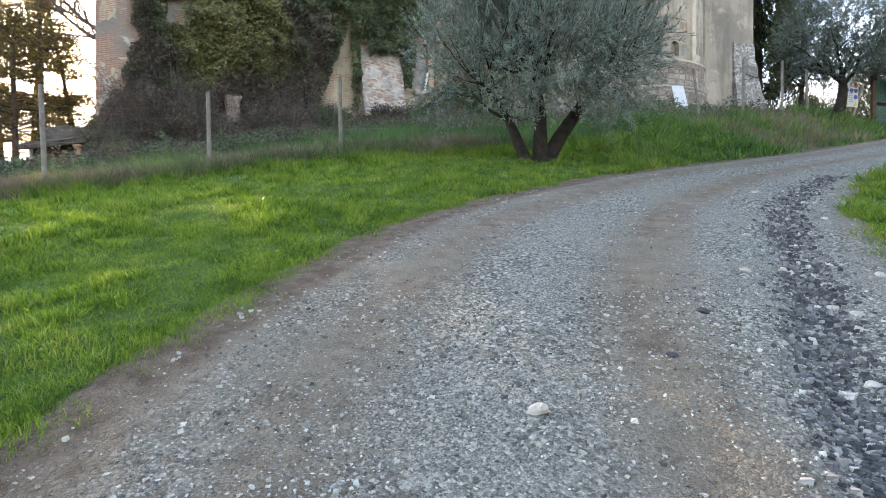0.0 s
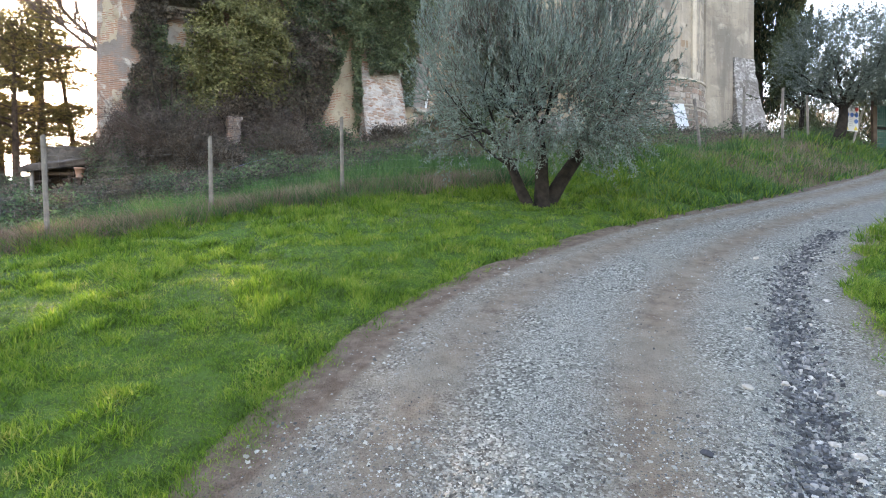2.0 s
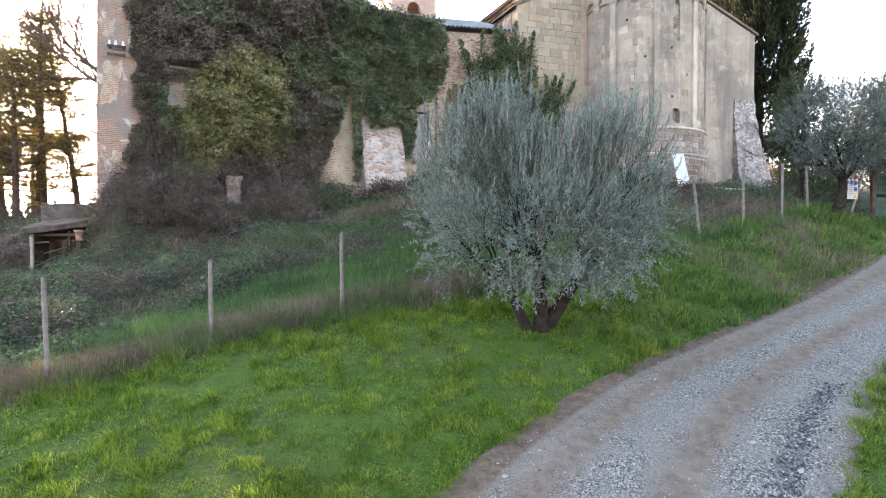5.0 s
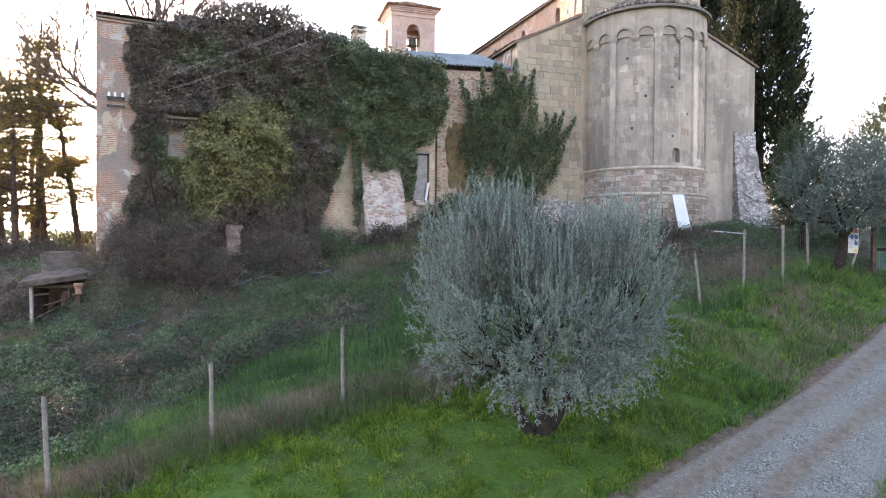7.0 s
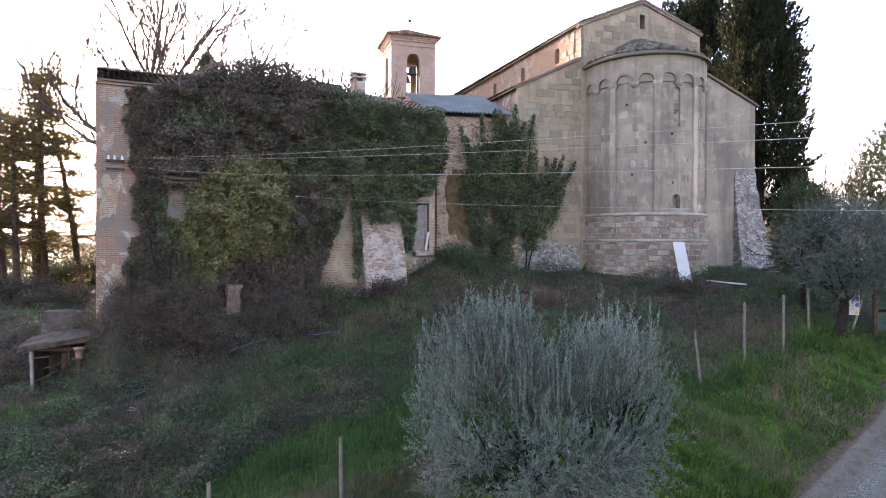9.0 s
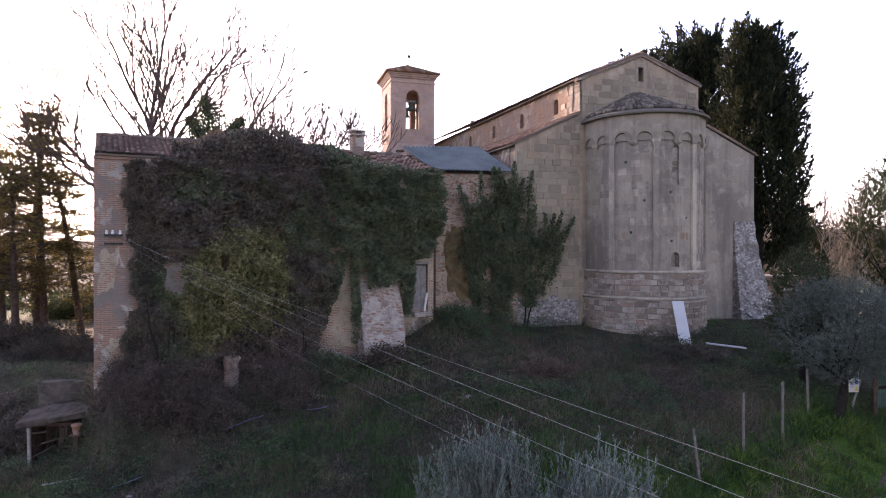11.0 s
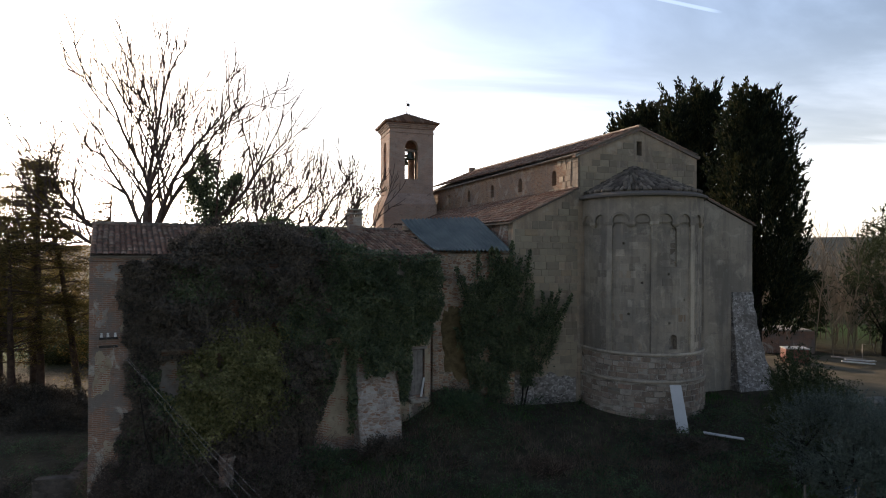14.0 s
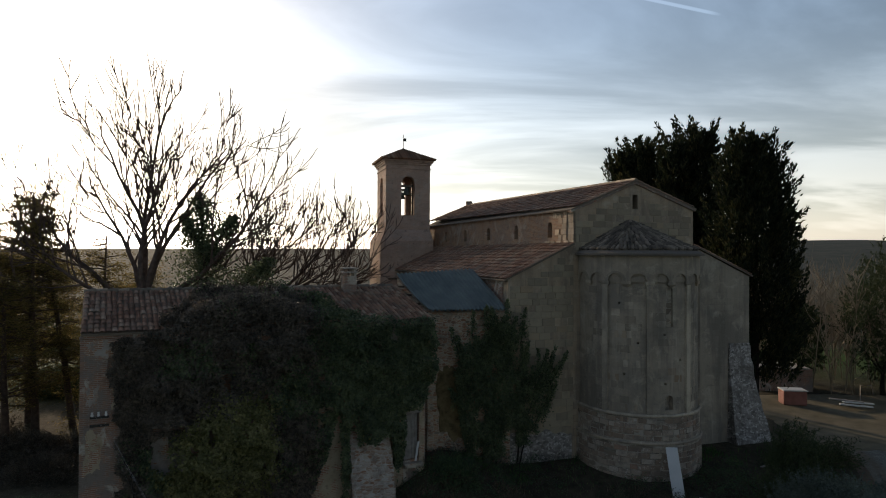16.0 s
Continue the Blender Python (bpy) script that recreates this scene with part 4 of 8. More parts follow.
        for p, q in zip(ring, ring[1:]):
            for j in range(4):
                bm.faces.new((p[j], p[(j + 1) % 4], q[(j + 1) % 4], q[j]))
        part("arch", bm, M["block"], ap)
    for k in range(10):
        c = radians(-83 + 20 * k) * APSE_R
        bm = bmesh.new()
        vs = [[bm.verts.new(f(c + s * w, z, d)) for s, d in ((-1, -0.03 if z > 16.2 else 0.05), (1, -0.03 if z > 16.2 else 0.05), (1, 0.14), (-1, 0.14))] for w, z in ((0.12, 16.18), (0.2, 16.3), (0.2, 16.44))]
        for p, q in zip(vs, vs[1:]):
            for j in range(4):
                bm.faces.new((p[j], p[(j + 1) % 4], q[(j + 1) % 4], q[j]))
        bm.faces.new(vs[0])
        bm.faces.new(vs[-1])
        part("corbel", bm, M["block"], ap)
    # band over the arcade, flush with the arches, and eaves moulding
    bm = bmesh.new()
    ops = [(radians(-93 + 20 * k) * APSE_R, 0.76, 16.3, 16.42, True) for k in range(10)]
    holed(bm, -half, half, lambda u: 16.4, lambda u: 17.7, [(c, w, 16.4, 16.42, True) for c, w, a, b, e in ops], 0.09, amap(APSE_R + 0.085), 0.25)
    part("arcade_band", bm, M["block"], ap)
    for z, rad, rr in ((17.69, APSE_R + 0.16, 0.05),):
        acc = Acc()
        g = amap(rad)
        us = np.linspace(-half, half, 44)
        tube(acc, [g(u, z, 0) for u in us], [rr] * len(us), 8)
        part("eaves_moulding", acc.mesh("eaves_moulding", M["block"], True), None, ap)
    # half-cone roof
    acc = Acc()
    apex = np.array((APSE_S, 0.0, 19.45))
    us = np.linspace(-half, half, 60)
    g = amap(APSE_R + 0.3)
    rim = np.array([g(u, 17.75, 0) for u in us])
    v = np.concatenate([[apex], rim, rim - (0, 0, 0.1), [apex - (0, 0, 0.4)]])
    n = len(us)
    acc.add(v, np.array([[0, k + 1, k + 2] for k in range(n - 1)] + [[2 * n + 1, n + k + 2, n + k + 1] for k in range(n - 1)]))
    acc.f[4].append(np.array([[k + 1, n + k + 1, n + k + 2, k + 2] for k in range(n - 1)]))
    cone = part("apse_roof", acc.mesh("apse_roof", M["tile_weathered"]), None, ch)
    acc = Acc()
    rr_ = np.random.default_rng(11)
    for ring in range(9):
        q = 0.08 + ring / 9 * 0.92
        cnt = int(58 * q) + 3
        for k in range(cnt):
            u = -half + (k + 0.5 + 0.15 * rr_.normal()) / cnt * 2 * half
            p1 = apex * (1 - min(1.03, q + 0.02)) + np.array(g(u, 17.75, 0)) * min(1.03, q + 0.02)
            q0 = max(0.0, q - 0.12)
            p0 = apex * (1 - q0) + np.array(g(u, 17.75, 0)) * q0
            tube(acc, [p0 + (0, 0, 0.02), p1 + (0, 0, 0.06 + 0.03 * rr_.random())], [0.075, 0.1], 6)
    tagged(part("roof_tiles", acc.mesh("roof_tiles", M["tile_weathered"], True), None, cone), kind="stuff")
    # stepped buttress at the corner, battered outwards
    bm = bmesh.new()
    lo = [(9.5, -0.95), (12.35, -0.95), (12.35, 1.8), (9.5, 1.8)]
    hi = [(9.6, -0.06), (11.04, -0.02), (11.04, 0.9), (9.6, 0.9)]
    levels = []
    for k in range(9):
        t = k / 8
        s = (1 - t) ** 1.5
        levels.append([bm.verts.new((h[0] + (l[0] - h[0]) * s, h[1] + (l[1] - h[1]) * s, 6.2 + 6.6 * t)) for l, h in zip(lo, hi)])
    for p, q in zip(levels, levels[1:]):
        for j in range(4):
            bm.faces.new((p[j], p[(j + 1) % 4], q[(j + 1) % 4], q[j]))
    bm.faces.new(levels[-1])
    bmesh.ops.subdivide_edges(bm, edges=bm.edges[:], cuts=3, use_grid_fill=True)
    for v in bm.verts:
        v.co += Vector((noise.noise(v.co * 1.7), noise.noise(v.co * 1.7 + Vector((9, 0, 0))), 0)) * 0.07
    part("buttress", bm, M["rubble_pale"], ch, "rough battered rubble buttress")
    return ch, ap, gable


church, apse, gable_wall = build_church()


# ---- bell tower ----
def build_tower():
    W = 3.6
    tw = thing("bell_tower", pose(-4.25, 48.5, 0, 0, 0, 17), "square brick bell tower with arched openings and a hipped roof", "tower")
    sides = [(0, 0, 1, 0, 0, 1), (W, 0, 0, 1, -1, 0), (W, W, -1, 0, 0, -1), (0, W, 0, -1, 1, 0)]
    for sd in sides:
        bm = bmesh.new()
        holed(bm, 0.002, W - 0.002, lambda u: 19.6, lambda u: 24.75, [(W / 2, 1.1, 20.75, 23.3, True)], 0.5, flat_map(*sd))
        part("belfry_wall", bm, M["tower_brick"], tw)
    # sloping set-off and base
    bm = bmesh.new()
    rings = [(0.55, 6.0), (0.5, 18.7), (0.0, 19.6)]
    lv = [[bm.verts.new((x, y, z)) for x, y in ((-o, -o), (W + o * 0.3, -o), (W + o * 0.3, W + o), (-o, W + o))] for o, z in rings]
    for p, q in zip(lv, lv[1:]):
        for j in range(4):
            bm.faces.new((p[j], p[(j + 1) % 4], q[(j + 1) % 4], q[j]))
    bm.faces.new(lv[-1])
    part("tower_base", bm, M["tower_brick"], tw)
    for o, z0, z1 in ((0.06, 24.4, 24.5), (0.09, 24.76, 24.9), (0.17, 24.9, 25.02), (0.25, 25.02, 25.14)):
        boxed("cornice", (-o, W + o, -o, W + o, z0, z1), M["tower_brick"], tw, 0.015)
    bm = bmesh.new()
    e = 0.38
    ring = [bm.verts.new(p) for p in ((-e, -e, 25.2), (W + e, -e, 25.2), (W + e, W + e, 25.2), (-e, W + e, 25.2))]
    low = [bm.verts.new((v.co.x, v.co.y, 25.15)) for v in ring]
    tip = bm.verts.new((W / 2, W / 2, 26.3))
    for j in range(4):
        bm.faces.new((ring[j], ring[(j + 1) % 4], tip))
        bm.faces.new((low[j], low[(j + 1) % 4], ring[(j + 1) % 4], ring[j]))
    bm.faces.new(low[::-1])
    rf = part("roof", bm, M["tile"], tw)
    acc = Acc()
    for k in range(4):
        a = radians(90 * k)
        ca, sa = math.cos(a), math.sin(a)
        rot = lambda x, y, z: (W / 2 + ca * x - sa * y, W / 2 + sa * x + ca * y, z)
        E_ = W / 2 + e
        for i in range(21):
            x = -E_ + 0.1 + i * (2 * E_ - 0.2) / 20
            top_q = min(1.0, abs(x) / E_)
            p0 = rot(x, -E_ * top_q, 26.32 - 1.1 * top_q)
            p1 = rot(x, -E_ - 0.04, 25.22)
            tube(acc, [p0, p1], [0.07, 0.09], 6)
    tagged(part("roof_tiles", acc.mesh("roof_tiles", M["tile"], True), None, rf), kind="stuff")
    # bell on its yoke, with a second smaller one behind
    for y, z, s in ((1.0, 22.75, 1.0), (2.9, 22.6, 0.9)):
        acc = Acc()
        prof = [(0.02, 0.62), (0.16, 0.6), (0.22, 0.5), (0.25, 0.25), (0.32, 0.08), (0.4, 0.0), (0.36, 0.0), (0.2, 0.3), (0.02, 0.5)]
        ang = np.linspace(0, 2 * math.pi, 17)[:-1]
        v = np.array([[W / 2 + 0.12 + s * q * math.cos(t), y + s * q * math.sin(t), z + s * h - 0.3] for q, h in prof for t in ang])
        i, j = np.meshgrid(np.arange(len(prof) - 1), np.arange(16), indexing="ij")
        acc.add(v, np.stack([i * 16 + j, i * 16 + (j + 1) % 16, (i + 1) * 16 + (j + 1) % 16, (i + 1) * 16 + j], -1).reshape(-1, 4))
        bell = part("bell", acc.mesh("bell", M["bronze"], True), None, tw, "green bronze bell")
        boxed("yoke", (1.25, 2.6, y - 0.1, y + 0.1, z + 0.32, z + 0.52), M["wood_grey"], bell, 0.02)
    boxed("bell_frame", (1.2, 1.3, 0.9, 1.05, 20.8, 23.3), M["iron"], tw)
    boxed("bell_frame", (2.3, 2.4, 0.9, 1.05, 20.8, 23.3), M["iron"], tw)
    boxed("floor_slab", (0.5, W - 0.5, 0.5, W - 0.5, 20.4, 20.55), M["wood_dark"], tw)
    bm = bmesh.new()
    box(bm, W / 2 - 0.02, W / 2 + 0.02, W / 2 - 0.02, W / 2 + 0.02, 26.25, 27.5)
    box(bm, W / 2, W / 2 + 0.25, W / 2 - 0.01, W / 2 + 0.01, 26.95, 27.2)
    part("weather_vane", bm, M["iron"], tw)


build_tower()
# ---- the ivy-grown house ----
HM = pose(HOUSE_X, HOUSE_Y, 0, 0, 0, HOUSE_TURN)
HL, HD, EAVE, RIDGE = 13.5, 7.8, 14.65, 16.0


def ragged(bm, u0, u1, y0, y1, z0, z1, seed, bite=0.25, m=None):
    """An upright slab with a broken outline, as of plaster that has fallen round it."""
    n = 48
    ring = []
    for k in range(n):
        a = 2 * math.pi * k / n
        c, s = math.cos(a), math.sin(a)
        q = max(abs(c), abs(s))
        w = 1 - bite * (0.5 + 0.5 * noise.noise(Vector((c * 2.2, s * 2.2, seed * 3.1)))) - 0.4 * bite * (0.5 + 0.5 * noise.noise(Vector((c * 7, s * 7, seed * 1.7))))
        ring.append(((u0 + u1) / 2 + (u1 - u0) / 2 * c / q * w, (z0 + z1) / 2 + (z1 - z0) / 2 * s / q * w))
    m = m or Matrix()
    lo = [bm.verts.new(m @ Vector((u, y0, z))) for u, z in ring]
    hi = [bm.verts.new(m @ Vector((u, y1, z))) for u, z in ring]
    bm.faces.new(lo)
    bm.faces.new(hi[::-1])
    for k in range(n):
        j = (k + 1) % n
        bm.faces.new((lo[j], lo[k], hi[k], hi[j]))


def skin(dims, material, parent, seed, bite=0.25):
    bm = bmesh.new()
    ragged(bm, *dims, seed, bite)
    return part("plaster_skin", bm, material, parent)


def build_house():
    h = thing("old_house", HM, "derelict brick farmhouse overgrown with ivy, tiled roof", "house")
    ops = [(1.15, 0.55, 13.3, 13.75, True), (2.75, 0.75, 9.2, 10.5, False), (12.82, 0.72, 8.5, 10.55, False)]
    bm = bmesh.new()
    holed(bm, 0, HL, lambda u: 5.0, lambda u: EAVE, ops, 0.5, flat_map(0, 0, 1, 0, 0, 1))
    wall = part("front_wall", bm, M["brick_pale"], h)
    for a, nm in ((0.0, "side_wall"), (HL - 0.5, "side_wall")):
        bm = bmesh.new()
        holed(bm, 0.503, HD, lambda u: 5.0, lambda u: EAVE + (RIDGE - 0.1 - EAVE) * (1 - abs(u - HD / 2) / (HD / 2)), [], 0.5, flat_map(a, 0, 0, 1, 1, 0))
        part(nm, bm, M["brick_pale"], h)
    boxed("back_wall", (0.503, HL - 0.503, HD - 0.5, HD, 5.0, EAVE), M["brick_pale"], h)
    boxed("brick_infill", (0.8, 1.5, 0.12, 0.3, 13.2, 14.1), M["brick"], wall)
    # added black panel behind the front wall: painted shade, not a modelled room
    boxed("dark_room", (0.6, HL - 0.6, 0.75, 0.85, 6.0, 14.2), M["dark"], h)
    roof(h, "roof", [(-0.25, HD / 2, RIDGE), (HL + 0.1, HD / 2, RIDGE), (HL + 0.1, -0.12, EAVE + 0.06), (0.02, -0.12, EAVE + 0.06)], M["tile_grey"], M["tile"], seed=21)
    roof(h, "roof", [(-0.25, HD / 2, RIDGE), (HL + 0.1, HD / 2, RIDGE), (HL + 0.1, HD + 0.35, EAVE - 0.02), (-0.25, HD + 0.35, EAVE - 0.02)], M["tile_grey"], M["tile"], seed=22)
    acc = Acc()
    for k in range(33):
        x = -0.25 + 0.41 * k
        tube(acc, [(x, HD / 2, RIDGE + 0.02), (x + 0.44, HD / 2, RIDGE + 0.05)], [0.1, 0.12], 8)
    tagged(part("ridge_tiles", acc.mesh("ridge_tiles", M["tile_grey"], True), None, h), kind="stuff")
    boxed("eaves_course", (-0.03, 1.6, -0.06, -0.003, EAVE - 0.12, EAVE - 0.02), M["brick_pale"], wall, 0.02)
    # plaster skins on the bare parts
    skin((7.6, 10.0, -0.035, -0.003, 6.5, 12.6), M["plaster"], wall, 1)
    boxed("plaster_skin", (11.9, 12.44, -0.03, -0.003, 7.4, 11.6), M["plaster"], wall)
    boxed("plaster_skin", (13.2, 13.45, -0.03, -0.003, 7.4, 11.6), M["plaster"], wall)
    boxed("plaster_skin", (12.443, 13.197, -0.03, -0.003, 10.7, 11.6), M["plaster"], wall)
    skin((1.9, 3.4, -0.03, -0.003, 9.0, 10.9), M["whitewash"], wall, 2)
    skin((0.02, 1.5, -0.02, -0.003, 13.8, 14.55), M["whitewash"], wall, 3, 0.35)
    skin((0.02, 0.8, -0.02, -0.003, 9.4, 11.5), M["plaster"], wall, 4, 0.5)
    skin((0.9, 1.6, -0.02, -0.003, 11.6, 13.2), M["plaster"], wall, 7, 0.6)
    skin((0.1, 0.7, -0.02, -0.003, 11.9, 13.0), M["whitewash"], wall, 8, 0.6)
    skin((0.4, 1.3, -0.02, -0.003, 7.0, 8.2), M["plaster"], wall, 6, 0.5)
    boxed("window_slab", (2.1, 3.6, -0.35, 0.0, 11.15, 11.25), M["wood_grey"], wall)
    # buttress beside the door, whitewashed brick
    bm = bmesh.new()
    levels = []
    for k in range(7):
        t = k / 6
        y = -1.0 + 0.9 * t ** 1.4
        levels.append([bm.verts.new(p) for p in ((9.9, y, 6.5 + 3.7 * t), (11.75, y, 6.5 + 3.7 * t), (11.75, 0.0, 6.5 + 3.7 * t), (9.9, 0.0, 6.5 + 3.7 * t))])
    for p, q in zip(levels, levels[1:]):
        for j in range(4):
            bm.faces.new((p[j], p[(j + 1) % 4], q[(j + 1) % 4], q[j]))
    bm.faces.new(levels[-1])
    bmesh.ops.subdivide_edges(bm, edges=bm.edges[:], cuts=3, use_grid_fill=True)
    for v in bm.verts:
        v.co += Vector((noise.noise(v.co * 2.1), noise.noise(v.co * 2.1 + Vector((7, 0, 0))), 0)) * 0.07
    part("buttress", bm, M["white_wall"], h, "flaking whitewashed brick buttress")
    # old brick pier at the foot of the wall
    bm = bmesh.new()
    box(bm, 4.4, 4.9, -1.1, -0.6, 4.2, 7.15, bevel=0.03)
    bmesh.ops.subdivide_edges(bm, edges=bm.edges[:], cuts=9, use_grid_fill=True)
    for v in bm.verts:
        v.co += noise.noise_vector(v.co * 3.1) * 0.12 + noise.noise_vector(v.co * 9) * 0.05
    part("broken_pier", bm, M["brick_pale"], h, "crumbling plastered brick pier")
    # plank door, ajar leaf leaning
    dr = part("door", bmesh.new(), M["wood_grey"], h, "weathered grey plank door")
    for k in range(5):
        boxed("plank", (12.48 + k * 0.135, 12.61 + k * 0.135, 0.1, 0.14, 8.5, 10.5), M["wood_grey"], dr, 0.006)
    for z in (8.85, 10.1):
        boxed("rail", (12.48, 13.15, 0.14, 0.18, z, z + 0.12), M["wood_grey"], dr, 0.006)
    boxed("lintel", (12.3, 13.3, -0.06, 0.12, 10.56, 10.68), M["wood_grey"], h, 0.01)
    boxed("jamb_board", (-0.05, 0.05, -0.02, 0.0, 0.0, 0.85), M["white_board"], h, 0.005, m=pose(12.98, -0.12, 8.45, -6, 12, 0), label="pale board leaning in the doorway")
    boxed("doorstep", (12.4, 13.3, -0.3, -0.035, 8.2, 8.42), M["rubble"], h, 0.03)
    # chimney
    cx, cy = 10.9, 3.4
    boxed("chimney_stack", (cx - 0.3, cx + 0.3, cy - 0.3, cy + 0.3, 15.3, 16.6), M["brick_pale"], h, 0.02)
    for sx in (-1, 1):
        for sy in (-1, 1):
            boxed("chimney_pier", (cx + sx * 0.22 - 0.07, cx + sx * 0.22 + 0.07, cy + sy * 0.22 - 0.07, cy + sy * 0.22 + 0.07, 16.6, 16.92), M["brick_pale"], h)
    for z in (16.73, 16.92):
        boxed("chimney_cap", (cx - 0.36, cx + 0.36, cy - 0.36, cy + 0.36, z, z + 0.07), M["pale_stone"], h, 0.01)
    # insulator bracket
    br = boxed("cable_bracket", (0.35, 0.95, -0.28, -0.2, 11.7, 11.78), M["iron"], h)
    boxed("bracket_arm", (0.4, 0.46, -0.2, 0.0, 11.7, 11.76), M["iron"], br)
    boxed("bracket_arm", (0.84, 0.9, -0.2, 0.0, 11.7, 11.76), M["iron"], br)
    boxed("cable_bracket", (0.35, 0.95, -0.28, -0.2, 11.4, 11.48), M["iron"], h)
    for x in (0.42, 0.62, 0.86):
        acc = Acc()
        tube(acc, [(x, -0.24, 11.78), (x, -0.24, 11.84), (x, -0.24, 11.88), (x, -0.24, 11.93)], [0.045, 0.05, 0.03, 0.045], 8)
        part("insulator", acc.mesh("insulator", M["porcelain"], True), None, br, "white porcelain insulator")
    return h


house = build_house()


# ---- annexe with a sheet-metal roof between house and church ----
def build_annexe():
    a = thing("annexe", None, "brick annexe with corrugated metal roof joining house and church", "building")
    pts = [(-0.4, 29.5), (3.6, 30.25), (2.4, 33.9), (-2.1, 32.4)]
    bm = bmesh.new()
    prism(bm, pts, 6.5, [14.85, 14.85, 16.6, 16.35])
    wall = part("wall", bm, M["mixed_wall"], a)
    bm = bmesh.new()
    ragged(bm, 0.3, 1.95, -0.03, 0.0, 8.4, 12.8, 5, 0.4, pose(-0.4, 29.5, 0, 0, 0, 10.6))
    part("mossy_patch", bm, M["moss"], wall, "moss-stained plaster patch")
    # corrugated sheets
    acc = Acc()
    o, e1, e2, o2 = np.array((-2.15, 32.4, 16.6)), np.array((1.9, 33.9, 16.85)), np.array((3.4, 29.9, 15.0)), np.array((-0.3, 29.2, 15.0))
    nu, nv = 180, 6
    s, t = np.meshgrid(np.linspace(0, 1, nu), np.linspace(0, 1, nv), indexing="ij")
    s_, t_ = s[..., None], t[..., None]
    p = o * (1 - s_) * (1 - t_) + e1 * s_ * (1 - t_) + e2 * s_ * t_ + o2 * (1 - s_) * t_
    p[..., 2] += 0.045 * np.sin(s * 2 * math.pi * 19) - 0.12 * np.sin(t * math.pi) * (1 - s) + 0.03
    i, j = np.meshgrid(np.arange(nu - 1), np.arange(nv - 1), indexing="ij")
    f = np.stack([i * nv + j, i * nv + j + 1, (i + 1) * nv + j + 1, (i + 1) * nv + j], -1).reshape(-1, 4)
    acc.add(p, f)
    acc.add(p - (0, 0, 0.025), f[:, ::-1])
    part("metal_roof", acc.mesh("metal_roof", M["tin"], True), None, a, "blue-grey corrugated metal roof")
    for k in range(5):
        q = k / 4
        x0, y0 = -2.2 + 1.7 * q, 32.3 - 2.85 * q
        boxed("rafter_end", (-0.35, 0.1, -0.05, 0.05, -0.1, 0.0), M["wood_dark"], a, 0.01, m=pose(x0, y0, 16.42 - 1.5 * q, 0, 0, 15))


build_annexe()
# ---- plants: growing code ----
def curve_pts(p, d, length, n, bend, r, wobble=0.12):
    """A wandering line from p along d that bends towards the vector bend."""
    pts, q, v = [np.array(p, float)], np.array(p, float), unit(np.array(d, float))
    for _ in range(n):
        v = unit(v + np.array(bend) / n + r.normal(size=3) * wobble)
        q = q + v * length / n
        pts.append(q)
    return np.array(pts), v


def grow(acc, p, d, length, rad, level, r, tips, kids=(3, 5), ratio=0.62, spread=0.9, bend=(0, 0, 0.25), wobble=0.12, sides=6, thin=0.0):
    """A branch and, to the given level, its side branches. Ends are gathered in tips."""
    n = 6 if level > 0 else 4
    pts, v = curve_pts(p, d, length, n, bend, r, wobble)
    rad = max(rad, thin)
    end = max(rad * (0.35 if level > 0 else 0.3), thin * 0.6)
    tube(acc, pts, np.linspace(rad, end, n + 1), max(3, sides), cap=False)
    if level == 0:
        tips.append((pts, v))
        return
    for k in range(r.integers(*kids)):
        f = r.uniform(0.35, 0.98)
        i = min(n - 1, int(f * n))
        q = pts[i] + (pts[i + 1] - pts[i]) * (f * n - i)
        axis_ = unit(pts[i + 1] - pts[i])
        side = unit(np.cross(axis_, r.normal(size=3)))
        grow(acc, q, axis_ + side * spread * r.uniform(0.6, 1.1), length * ratio * r.uniform(0.7, 1.15), rad * (1 - 0.6 * f) * 0.62, level - 1, r, tips, kids, ratio, spread, bend, wobble, max(3, sides - 1), thin)
    grow(acc, pts[-1], v, length * ratio, end, level - 1, r, tips, kids, ratio, spread, bend, wobble, max(3, sides - 1), thin)


def leafy(acc, tips, r, per, size, width, droop=0.0, out=0.8, along=(0.15, 1.0)):
    """Leaves set along the end twigs."""
    P, D = [], []
    for pts, v in tips:
        f = r.uniform(along[0], along[1], per) * (len(pts) - 1)
        i = np.minimum(f.astype(int), len(pts) - 2)
        q = pts[i] + (pts[i + 1] - pts[i]) * (f - i)[:, None]
        t = unit(pts[i + 1] - pts[i])
        P.append(q)
        D.append(t * (1 - out * 0.5) + random_units(per, r) * out + (0, 0, -droop))
    P, D = np.concatenate(P), np.concatenate(D)
    leaves(acc, P, D, random_units(len(P), r), size * r.uniform(0.7, 1.25, len(P)), width * r.uniform(0.8, 1.2, len(P)))


